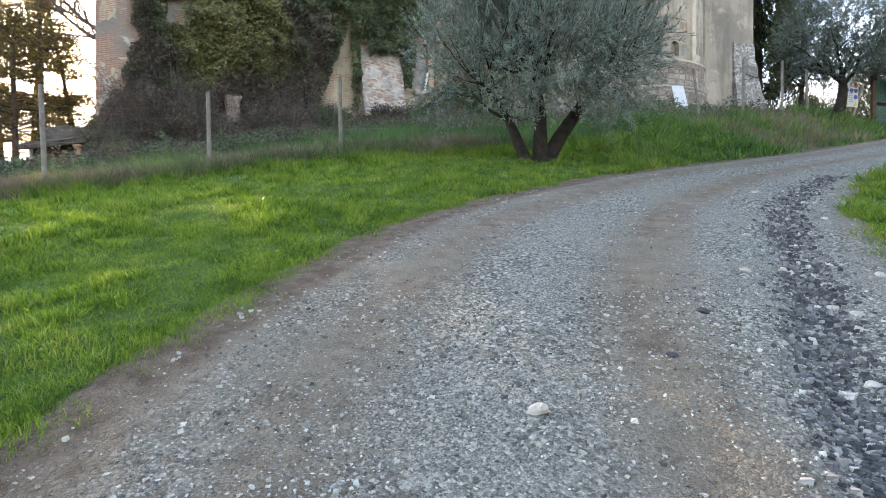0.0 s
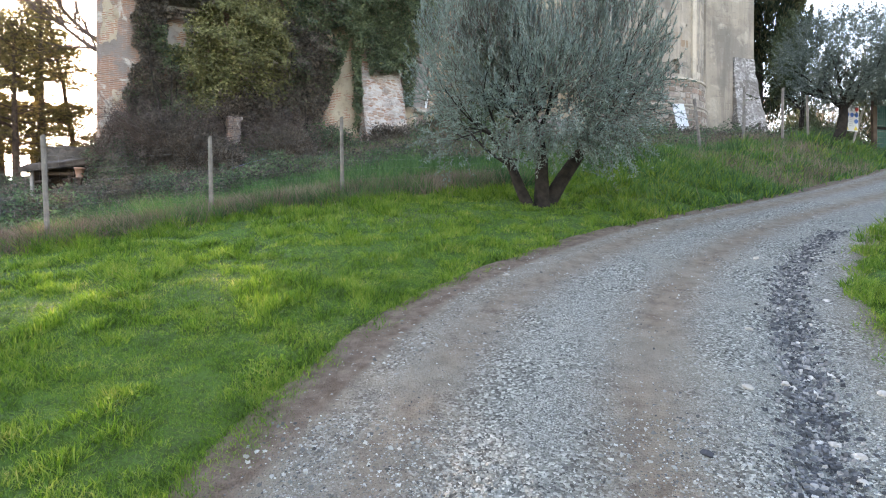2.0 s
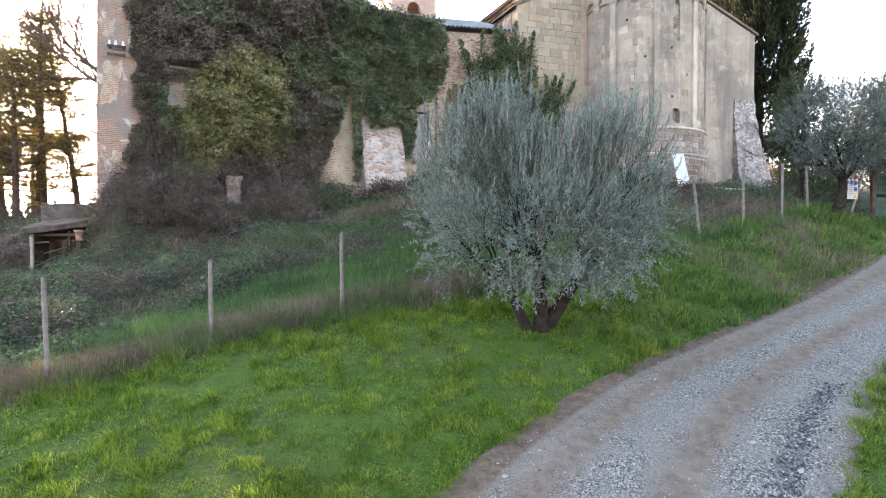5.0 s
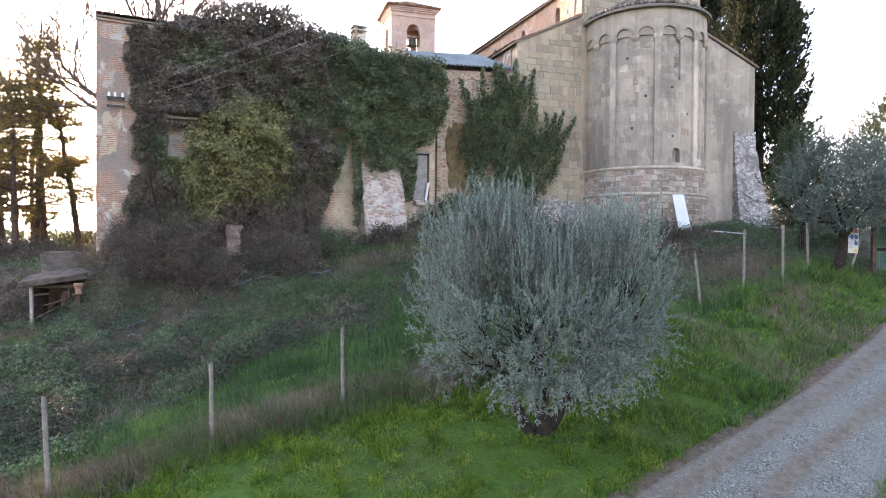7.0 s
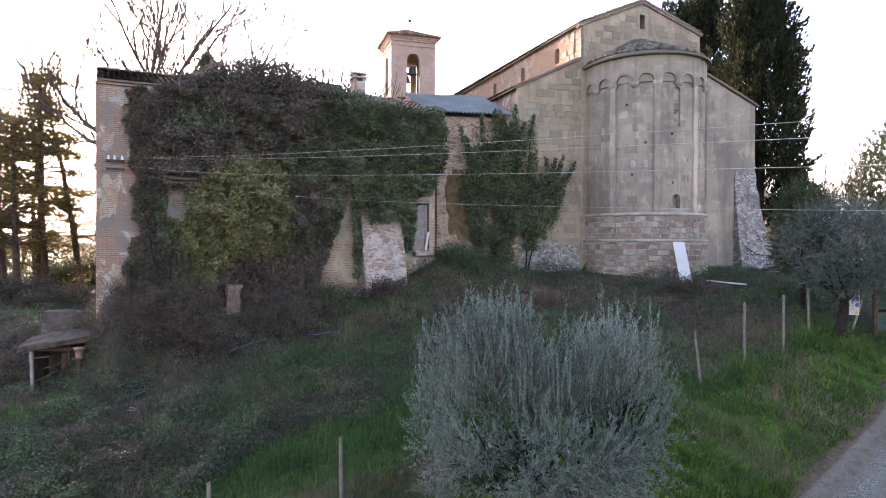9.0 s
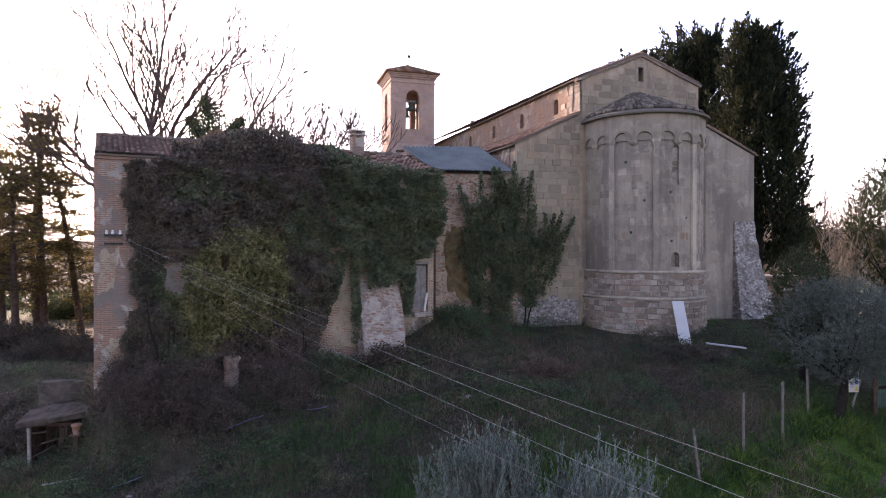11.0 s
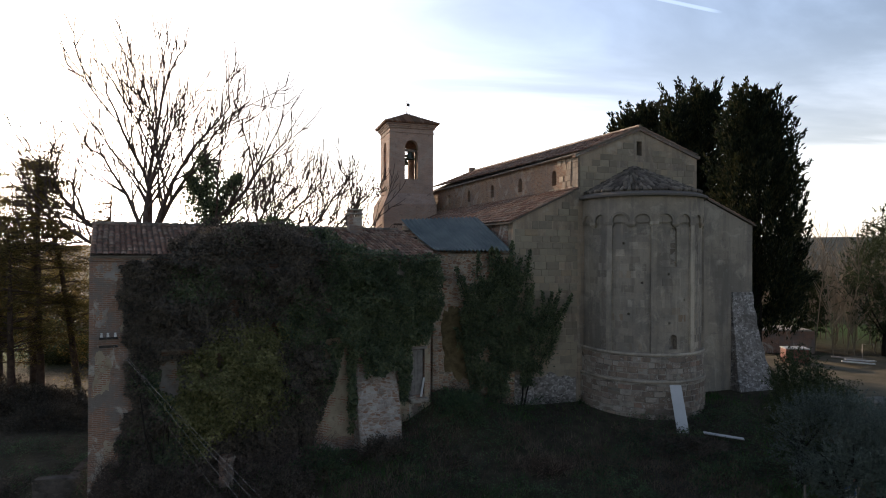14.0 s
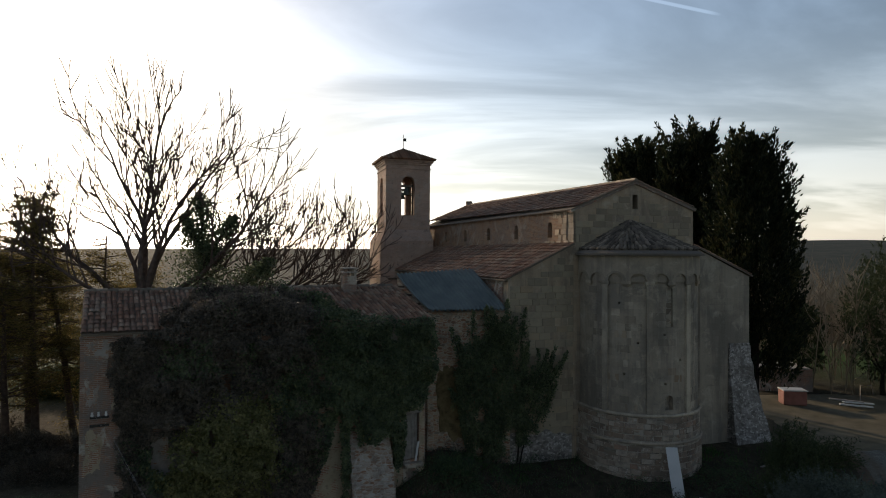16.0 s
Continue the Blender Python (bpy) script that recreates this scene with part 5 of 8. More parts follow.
# ---- the olive beside the lane ----
def build_olive():
    r = np.random.default_rng(31)
    x0, y0 = 1.82, 11.6
    z0 = float(land(x0, y0)) - 0.08
    o = thing("olive_tree", pose(x0, y0, z0), "silvery grey-green olive tree with three dark leaning stems", "tree")
    wood, tips = Acc(), []
    # stems: start offset, direction, length, radius
    stems = [((-0.24, -0.05, 0), (-0.42, 0.0, 1.0), 1.35, 0.09), ((0.0, 0.0, 0), (-0.1, 0.05, 1.0), 1.5, 0.12), ((0.05, 0.05, 0), (0.58, 0.05, 1.0), 2.2, 0.12)]
    for k, (p, d, ln, rad) in enumerate(stems):
        pts, v = curve_pts(p, d, ln, 6, (0, 0, 0.1), r, 0.07)
        tube(wood, pts, np.linspace(rad * 1.35, rad * 0.72, 7), 9)
        for j in range(6):
            a = r.uniform(0, 2 * math.pi)
            out = r.uniform(0.5, 1.15)
            dd = np.array((math.cos(a) * out + (0.5 if k == 2 else -0.35 if k == 0 else 0.0), math.sin(a) * out, r.uniform(0.55, 1.1)))
            grow(wood, pts[-1 - (j % 3)], dd, r.uniform(1.0, 1.4), rad * 0.45, 2, r, tips, (3, 6), 0.62, 0.85, (0, 0, 0.25), 0.16, 6)
    part("trunk", wood.mesh("trunk", M["bark"], True), None, o, "dark furrowed olive stems")
    # upright leafy shoots filling the crown, and drooping sprays below
    leaf, shoot = Acc(), Acc()
    lobes = [(np.array((-0.3, -0.9, 1.85)), (1.7, 0.8, 1.0)), (np.array((-1.18, 0.1, 2.4)), (1.2, 1.4, 1.75)), (np.array((1.15, 0.0, 2.5)), (1.1, 1.3, 1.6)), (np.array((0.05, -0.3, 2.2)), (1.4, 1.4, 1.25)), (np.array((-0.75, 0.4, 3.0)), (0.9, 0.9, 1.25))]
    P, D = [], []
    while len(P) < 2500:
        u = random_units(1, r)[0] * r.uniform(0.3, 1.0) ** 0.45
        c, ax = lobes[r.integers(5)]
        q = c + u * ax
        u = unit(q - (0, 0, 2.4))
        lump = fbm(q[0] * 0.9 + 7, q[2] * 0.9 + q[1] * 0.7, 44, 3)
        if q[2] < 0.68 + 0.45 * (abs(q[0]) < 0.75) * (q[1] > -0.6) + 0.1 * (q[1] <= -0.6) + 0.45 * lump or lump < 0.455 + 0.03 * (q[0] > 0.8) * (q[2] < 2.0) - 0.05 * (q[1] < -0.4) * (q[0] < 0.6):
            continue
        P.append(q)
        high = np.clip((q[2] - 1.7) / 1.6, 0, 1)
        D.append(np.array((u[0] * 0.6, u[1] * 0.6, 0.3 + 0.95 * high - 0.55 * (q[2] < 1.6))) + r.normal(size=3) * 0.38)
    tw = list(tips)
    for q, d in zip(P, D):
        ln = r.uniform(0.35, 0.7) * (1.5 if q[2] > 3.1 else 1.0)
        pts, v = curve_pts(q, d, ln, 4, (0, 0, 0.5 if d[2] > 0.4 else -0.5), r, 0.09)
        tube(shoot, pts, np.linspace(0.006, 0.002, 5), 3, cap=False)
        tw.append((pts, v))
    # tall upright leaders on the two peaks
    sheaf, leaders = (0, 0, 0), []
    for k in range(240):
        if k % 5 == 0:
            cx, top_, wd = ((-0.95, 4.05, 0.75), (1.2, 3.75, 0.55), (-0.05, 3.2, 0.7))[(k // 5) % 3]
            sheaf = (cx + r.normal() * wd * 0.65, 0.05 + r.normal() * 0.6, top_ - abs(r.normal()) * 0.5)
        q = np.array(sheaf) + r.normal(size=3) * (0.07, 0.07, 0.12)
        pts, v = curve_pts(q, (r.normal() * 0.1, r.normal() * 0.1, 1), r.uniform(0.5, 1.0), 5, (0, 0, 0.2), r, 0.05)
        tube(shoot, pts, np.linspace(0.007, 0.002, 6), 3, cap=False)
        leaders.append((pts, v))
    tagged(part("twig_mass", shoot.mesh("twig_mass", M["twig"]), None, o), kind="stuff")
    tw = [t for t in tw if t[0][0][2] > 0.8]
    leafy(leaf, leaders, r, 70, 0.075, 0.018, -0.35, 0.45, (0.0, 1.0))
    leafy(leaf, [t for t in tw if t[0][0][2] > 1.9], r, 29, 0.08, 0.018, -0.3, 0.6, (0.0, 1.0))
    leafy(leaf, [t for t in tw if t[0][0][2] <= 1.9], r, 27, 0.08, 0.019, -0.1, 0.9, (0.0, 1.0))
    tagged(part("crown", leaf.mesh("crown", M["olive"]), None, o), "narrow silvery leaves")


build_olive()


def crown_tree(name, x, y, label, seed, height, radius, material, bark, trunk_h, lean=(0, 0), leaf=(0.07, 0.02), shoots=900, per=22, squash=0.9, rad=0.16, sink=0.1, base=None, category="tree", group=""):
    """A broadleaf tree: leaning trunk, limbs, and a lumpy crown of leafy shoots."""
    r = np.random.default_rng(seed)
    z0 = float(land(x, y)) - sink if base is None else base
    t = thing(name, pose(x, y, z0), label, category, group)
    wood, tips = Acc(), []
    pts, v = curve_pts((0, 0, 0), (lean[0], lean[1], 1), trunk_h, 6, (0, 0, 0.3), r, 0.08)
    tube(wood, pts, np.linspace(rad * 1.4, rad * 0.8, 7), 9)
    for j in range(6):
        a = 2 * math.pi * j / 6 + r.uniform(-0.4, 0.4)
        grow(wood, pts[-1 - j % 2], (math.cos(a) * 0.8, math.sin(a) * 0.8, 0.9), (height - trunk_h) * 0.45, rad * 0.5, 2, r, tips, (2, 4), 0.62, 0.8, (0, 0, 0.15), 0.15, 6)
    part("trunk", wood.mesh("trunk", bark, True), None, t)
    c = pts[-1] + (0, 0, (height - trunk_h) * 0.5)
    tw, k = [], 0
    while k < shoots:
        u = random_units(1, r)[0] * r.uniform(0.2, 1) ** 0.4
        q = c + u * (radius, radius, (height - trunk_h) * 0.55 * squash)
        if fbm(q[0] * 0.8 + seed, q[2] * 0.8 + q[1] * 0.6, seed, 3) < 0.43:
            continue
        k += 1
        tw.append(curve_pts(q, u * 0.6 + (0, 0, 0.4) + r.normal(size=3) * 0.3, r.uniform(0.3, 0.6), 4, (0, 0, 0.1), r, 0.15))
    acc = Acc()
    leafy(acc, tw + tips, r, per, leaf[0], leaf[1], 0.05, 0.85, (0, 1))
    part("crown", acc.mesh("crown", material), None, t)
    return t


crown_tree("olive_tree", 13.1, 20.6, "old olive with a dark leaning trunk above the lane", 51, 4.5, 2.1, M["olive_dark"], M["bark"], 1.6, (0.28, 0.0), (0.08, 0.024), 2300, 20, 1.0, 0.15)
crown_tree("olive_tree", 16.2, 21.2, "dark olive beside the site gate", 52, 4.1, 1.9, M["olive_dark"], M["bark"], 1.6, (0.1, 0.1), (0.09, 0.028), 1400, 22, 1.0, 0.14)
crown_tree("evergreen_oak", 13.7, 23.6, "dense dark evergreen on thin stems near the buttress", 53, 4.6, 1.1, M["shrub"], M["bark"], 1.5, (-0.05, 0.0), (0.08, 0.035), 900, 22, 1.15, 0.09)


# ---- cypresses behind the church ----
def build_cypress(x, y, top, wide, seed, tips_n=5, fan=0.55, clear=2.9):
    r = np.random.default_rng(seed)
    z0 = float(land(x, y)) - 0.1
    ht = top - z0
    t = thing("cypress", pose(x, y, z0), "tall dark cypress with ragged dense foliage", "tree", "cypresses behind the church")
    wood = Acc()
    tube(wood, [(0, 0, 0), (0.05, 0, ht * 0.4), (0, 0.05, ht * 0.85)], [0.32, 0.2, 0.05], 8)
    part("trunk", wood.mesh("trunk", M["bark"], True), None, t)
    acc = Acc()
    heads = [(r.uniform(-0.5, 0.5) * wide * fan, r.uniform(-0.5, 0.5) * wide * fan, r.uniform(0.88, 0.99) if k else 1.0) for k in range(tips_n)]
    P, D = [], []
    for k in range(860):
        hx, hy, hz = heads[r.integers(len(heads))]
        f0 = clear / ht
        f = f0 + (hz - 0.03 - f0) * r.uniform(0.0, 1.0) ** 0.85
        prof = min(1.0, 0.5 + ((f - f0) / 0.1) ** 0.7) * (1 - max(0, (f / hz - 0.35) / 0.65) ** 2.0) ** 0.8 * wide / 2 * (1 - 0.12 * f)
        a = r.uniform(0, 2 * math.pi)
        rr = prof * r.uniform(0.2, 1.0) ** 0.6 * (0.8 + 0.4 * vnoise(np.array(a * 1.6), np.array(f * 11), seed))
        toward = max(0.0, (f / hz - 0.5) / 0.5)
        p = np.array((math.cos(a) * rr + hx * toward, math.sin(a) * rr + hy * toward, f * ht - 0.3))
        axis_ = np.array((math.cos(a) * 0.5, math.sin(a) * 0.5, 1.0)) + r.normal(size=3) * 0.14
        n, ln = 56, r.uniform(0.8, 1.6)
        g = r.uniform(0, 1, n)
        q = p + axis_ * (g * ln)[:, None] + r.normal(size=(n, 3)) * (0.24 * (1.05 - g))[:, None]
        P.append(q)
        D.append(axis_ + r.normal(size=(n, 3)) * 0.4)
    P, D = np.concatenate(P), np.concatenate(D)
    leaves(acc, P, D, random_units(len(P), r), r.uniform(0.2, 0.4, len(P)), r.uniform(0.08, 0.15, len(P)))
    part("crown", acc.mesh("crown", M["cypress"]), None, t)


build_cypress(19.3, 37.8, 25.5, 5.0, 61, 4, 0.5)
build_cypress(17.8, 44.5, 27.3, 3.7, 62, 6, 0.85, 4.2)
build_cypress(16.1, 48.5, 27.4, 5.4, 63, 7, 0.9, 5.2)


# ---- conifers on the left, against the sun ----
# openings in the canopy through which the low sun still reaches the lawn
SUN_GAPS = [(np.array((-2.0, 6.65, 1.8)), 0.65), (np.array((-2.8, 7.1, 1.85)), 0.5), (np.array((-4.9, 7.4, 1.75)), 0.6)]


def build_pine(x, y, top, seed, low=0.18, reach=3.2):
    r = np.random.default_rng(seed)
    z0 = float(land(x, y)) - 0.1
    ht = top - z0
    t = thing("pine", pose(x, y, z0), "tall conifer with bare lower trunk and open level branches", "tree", "conifers beside the house")
    wood, acc = Acc(), Acc()
    pts, v = curve_pts((0, 0, 0), (r.normal() * 0.05, r.normal() * 0.05, 1), ht, 9, (0, 0, 0.05), r, 0.03)
    tube(wood, pts, np.linspace(0.26, 0.04, 10), 8)
    P, D = [], []
    for k in range(80):
        f = r.uniform(low, 0.98)
        i = min(8, int(f * 9))
        q = pts[i] + (pts[i + 1] - pts[i]) * (f * 9 - i)
        a = r.uniform(0, 2 * math.pi)
        ln = 1.2 * reach * (1 - f) ** 0.5 * r.uniform(0.6, 1.1) + 0.5
        bp, bv = curve_pts(q, (math.cos(a), math.sin(a), r.normal() * 0.2 + 0.22), ln, 5, (0, 0, -0.35 + 0.2 * r.normal()), r, 0.12)
        if any(np.linalg.norm(np.cross(bp[3] + (x, y, z0) - g0, np.array(sun_to))) < gr + 0.1 for g0, gr in SUN_GAPS):
            continue
        tube(wood, bp, np.linspace(0.05, 0.012, 6), 4, cap=False)
        for j in range(int(6 * ln) + 3):
            g = r.uniform(0.45, 1.0) * 5
            ii = min(4, int(g))
            c = bp[ii] + (bp[ii + 1] - bp[ii]) * (g - ii) + r.normal(size=3) * (0.34, 0.34, 0.06)
            n = 11
            wc = c + (x, y, z0)
            if any(np.linalg.norm(np.cross(wc - g0, np.array(sun_to))) < gr for g0, gr in SUN_GAPS):
                continue
            P.append(c + r.normal(size=(n, 3)) * (0.34, 0.34, 0.12))
            D.append(r.normal(size=(n, 3)) * (1, 1, 0.5) + (math.cos(a) * 0.5, math.sin(a) * 0.5, 0.2))
    P, D = np.concatenate(P), np.concatenate(D)
    leaves(acc, P, D, random_units(len(P), r), r.uniform(0.14, 0.26, len(P)), r.uniform(0.034, 0.066, len(P)))
    part("trunk", wood.mesh("trunk", M["pine_bark"], True), None, t)
    part("crown", acc.mesh("crown", M["pine"]), None, t)


# the outermost ones to the left stand unseen, added to shade the lawn
for k, (x, y, top) in enumerate([(-28.0, 43, 21.5), (-30.2, 45.5, 22.0), (-32.0, 44, 23.0), (-33.8, 47, 24.0), (-35.5, 44, 22.5), (-37.8, 47, 23.5), (-40.5, 45, 23.0), (-34.5, 52, 23.5), (-36.0, 54, 24.5), (-26.9, 38.5, 16.5), (-24.6, 44.0, 19.0), (-24.0, 47.5, 17.0), (-33.0, 41.0, 20.0), (-29.6, 40.5, 18.5), (-26.3, 44.5, 20.5)]):
    build_pine(x, y, top, 70 + k, 0.18 if k % 3 == 1 else 0.3, 3.4 if k < 9 else 2.6)


# ---- bare trees behind the house ----
def build_bare(name, x, y, label, fork_z, limbs, seed, rad=0.42, level=3, ratio=0.55):
    r = np.random.default_rng(seed)
    z0 = float(land(x, y)) - 0.2
    t = thing(name, pose(x, y, z0), label, "tree")
    wood, tips = Acc(), []
    F = np.array((0, 0, fork_z - z0))
    tube(wood, curve_pts((0, 0, 0), (0, 0, 1), fork_z - z0, 5, (0, 0, 0), r, 0.03)[0], np.linspace(rad * 1.2, rad, 6), 9)
    part("trunk", wood.mesh("trunk", M["twig"], True), None, t)
    wood = Acc()
    for (dx, dy, dz) in limbs:
        d = np.array((dx, dy, dz), float)
        ln = np.linalg.norm(d)
        n = 9
        s = np.linspace(0, 1, n + 1)[:, None]
        side = unit(np.array((dx, dy, 0.0)) + 1e-6)
        pts = F + d * s + side * (np.sin(s * math.pi) * ln * (-0.08 if dz > abs(dx) else 0.12)) + np.cumsum(r.normal(size=(n + 1, 3)) * 0.008 * ln, axis=0) * (s > 0)
        r0 = rad * 0.5 * (ln / 12) ** 0.5
        tube(wood, pts, r0 + (0.045 - r0) * np.linspace(0, 1, n + 1) ** 0.8, 7, cap=False)
        for k in range(11):
            f = (0.34 + 0.65 * (k + r.uniform(0, 1)) / 11) * n
            i = min(n - 1, int(f))
            q = pts[i] + (pts[i + 1] - pts[i]) * (f - i)
            ax = unit(pts[i + 1] - pts[i])
            sd = unit(np.cross(ax, r.normal(size=3)))
            grow(wood, q, ax + sd * 0.85 + (0, 0, 0.15), (1.6 + ln * 0.28) * r.uniform(0.6, 1.2) * (1.2 - 0.6 * f / n), max(0.05, r0 * (1 - 0.75 * f / n) * 0.5), level - 1, r, tips, (2, 4), ratio, 0.75, (0, 0, 0.45), 0.1, 5, 0.036)
        part("limb", wood.mesh("limb", M["twig"], True), None, t)
        wood = Acc()
    return t, tips


build_bare("bare_tree", -20.1, 42, "large leafless tree with wide-spreading limbs behind the house", 13.6, [(-8.0, 1.2, 7.6), (-6.2, -1.5, 4.6), (-3.8, 1, 9.0), (-2.6, -0.8, 12.0), (0.6, 1.2, 11.6), (2.0, -0.8, 13.0), (4.6, 1.2, 11.0), (6.6, -1.2, 10.6), (8.6, 0, 8.6), (6.4, 1.6, 5.4)], 81, 0.5)
build_bare("bare_tree", -14.6, 48, "smaller leafless tree with arching branches by the tower", 13.2, [(-1.0, 0, 5.6), (1.2, 0.8, 6.8), (3.0, -0.8, 6.6), (4.6, 0.8, 6.8), (6.4, -0.8, 6.4), (8.0, 0.5, 5.6), (9.0, -0.5, 3.6), (7.5, 0.8, 2.4), (5.0, -0.8, 3.4), (2.5, 0.8, 4.0)], 82, 0.4)


def build_ivy_trunk():
    """Ivy-clad stump rising among the bare trees."""
    r = np.random.default_rng(83)
    x, y = -16.4, 42.5
    z0 = float(land(x, y)) - 0.1
    t = thing("ivy_clad_trunk", pose(x, y, z0), "dead trunk and side limb wrapped in dark ivy", "tree")
    wood, acc = Acc(), Acc()
    lines = [(np.array([(0, 0, 0), (0.1, 0, 6), (0.0, 0, 11), (0.1, 0, 15.0), (-0.1, 0, 16.6)]), 2.3), (np.array([(0.1, 0, 11.5), (1.0, 0, 13.2), (1.9, 0, 14.6), (2.4, 0, 15.2)]), 1.5), (np.array([(0.0, 0, 13.0), (-0.8, 0, 14.4), (-1.3, 0, 15.3)]), 1.0), (np.array([(0.4, 0, 7.5), (1.6, 0.3, 9.2), (3.3, 0.5, 10.9), (4.6, 0.5, 12.2)]), 1.9), (np.array([(0.2, 0, 8.5), (1.5, 0, 9.3), (2.6, 0, 9.6)]), 2.2)]
    P = []
    for pts, w in lines:
        tube(wood, pts, np.linspace(0.2, 0.06, len(pts)), 7)
        n = int(np.linalg.norm(np.diff(pts, axis=0), axis=1).sum() * 620)
        run = np.concatenate([[0], np.cumsum(np.linalg.norm(np.diff(pts, axis=0), axis=1))])
        g = r.uniform(0, 1, n) ** 0.85
        q = np.stack([np.interp(g * run[-1], run, pts[:, k]) for k in range(3)], 1)
        lump = fbm(q[:, 2] * 1.1, q[:, 2] * 0 + w, 9)
        P.append(q + r.normal(size=(n, 3)) * (1, 1, 0.5) * (w * (0.16 + 0.7 * lump) * (1 - 0.85 * g ** 4))[:, None])
    P = np.concatenate(P)
    leaves(acc, P, random_units(len(P), r) + (0, 0, -0.2), random_units(len(P), r), r.uniform(0.12, 0.22, len(P)), r.uniform(0.1, 0.18, len(P)))
    part("trunk", wood.mesh("trunk", M["bark"], True), None, t)
    part("ivy_leaves", acc.mesh("ivy_leaves", M["ivy"]), None, t)


build_ivy_trunk()


# ---- ivy on the house ----
def build_house_ivy():
    r = np.random.default_rng(90)
    ivy = thing("ivy", HM, "thick ivy and creeper smothering the house front and eaves", "climbing plant")
    n = 185000
    u, z = r.uniform(0.7, 13.8, n), r.uniform(5.0, 16.7, n)
    wob = (fbm(u * 0.9, z * 0.9, 91) - 0.5) * 1.3 + (fbm(u * 3, z * 3, 92) - 0.5) * 0.8
    low = np.interp(u, [1.0, 2.0, 7.2, 8.0, 8.6, 9.2, 9.5, 9.6, 9.8, 9.9, 10.3, 11.75, 11.9, 12.25, 12.4, 13.0, 13.6], [6.3, 5.2, 5.2, 7.0, 8.8, 10.6, 10.8, 7.2, 7.2, 10.1, 9.9, 10.0, 8.2, 8.2, 10.8, 11.2, 12.2])
    top = np.interp(u, [0.9, 2.5, 3.3, 4.2, 5.5, 7.0, 8.5, 9.5, 10.5, 12.0, 13.6], [14.6, 14.8, 15.1, 15.85, 16.1, 15.85, 15.5, 15.25, 15.1, 15.0, 14.8])
    left = 1.2 + 0.3 * np.sin(z * 0.9) - 0.2 * (z < 9)
    keep = (z > low + wob * 0.9) & (z < top + wob * 0.5) & (u > left + wob * 0.7)
    keep &= (fbm(u * 1.6, z * 1.6, 191) > 0.25)
    bare = (np.abs(u - 2.6) < 0.34 + wob * 0.25) & (np.abs(z - 10.2) < 0.55 + wob * 0.4)
    bare2 = (np.abs(u - 2.9) < 0.55) & (np.abs(z - 11.2) < 0.16)
    keep &= ~bare & ~bare2
    u, z = u[keep], z[keep]
    lump = fbm(u * 0.75, z * 0.75, 93)
    bulge = np.exp(-np.abs((u - 4.9) / 1.95) ** 2.6 - np.abs((z - 9.9) / 2.6) ** 2.6)
    clump = fbm(u * 1.5 + 0.3 * z, z * 1.5, 94, 3)
    thick = 0.12 + (0.35 * lump + 1.5 * np.clip(clump - 0.36, 0, 1)) * sstep(1.0, 3.0, u) + 1.0 * bulge
    y = -0.04 - thick * r.uniform(0, 1, len(u)) ** 0.35
    over = z > 14.55
    y = np.where(over, r.uniform(-0.55, 1.0, len(u)) * (1.1 - 0.25 * (z - 14.5)), y)
    P = np.stack([u, y, z], 1)
    D = np.stack([r.normal(size=len(u)) * 0.7, -0.55 + 0.4 * r.normal(size=len(u)), -0.55 + 0.5 * r.normal(size=len(u))], 1)
    S = np.stack([np.ones(len(u)), r.normal(size=len(u)) * 0.5, r.normal(size=len(u)) * 0.5], 1)
    # the growth also creeps up the tiles from the eaves
    k = 24000
    ur, vr = r.uniform(2.6, 10.5, k), r.uniform(0.0, 3.4, k)
    ok = (vr < np.interp(ur, [2.6, 4.0, 7.5, 9.0, 10.5], [0.5, 3.2, 3.3, 1.8, 0.6]) + 2.2 * (fbm(ur, vr, 196) - 0.5))
    ur, vr = ur[ok], vr[ok]
    roof_p = np.stack([ur, vr, EAVE + 0.06 + vr * (RIDGE - EAVE) / (HD / 2) + 0.1 + r.uniform(0, 1, len(ur)) * 0.75 * fbm(ur * 1.4, vr * 1.4, 198)], 1)
    P, D = np.concatenate([P, roof_p]), np.concatenate([D, random_units(len(ur), r) + (0, -0.3, 0.4)])
    S = np.concatenate([S, random_units(len(ur), r)])
    bulge = np.concatenate([bulge, np.zeros(len(ur))])
    u, z = P[:, 0], P[:, 2]
    # kinds by patch: yellow-green bush, dull creeper, dark ivy
    patch = fbm(u * 0.6 + 3, z * 0.6, 95)
    yel = (bulge + (patch - 0.5) * 1.2 + r.normal(size=len(u)) * 0.1 > 0.55)
    dark = (~yel) & ((u + r.normal(size=len(u)) * 0.3 > 8.6) | (patch + r.normal(size=len(u)) * 0.06 > 0.66))
    dull = ~yel & ~dark
    for mask, mt, nm, lab in ((yel, "ivy_olive", "yellow_ivy", "lighter yellow-green ivy"), (dark, "ivy", "dark_ivy", "dark green ivy"), (dull, "ivy_brown", "dull_creeper", "dull brownish creeper")):
        acc = Acc()
        k = int(mask.sum())
        leaves(acc, P[mask], D[mask], S[mask], r.uniform(0.07, 0.14, k), r.uniform(0.07, 0.13, k))
        tagged(part(nm, acc.mesh(nm, M[mt]), None, ivy), lab)
    # woody stems up the wall
    acc = Acc()
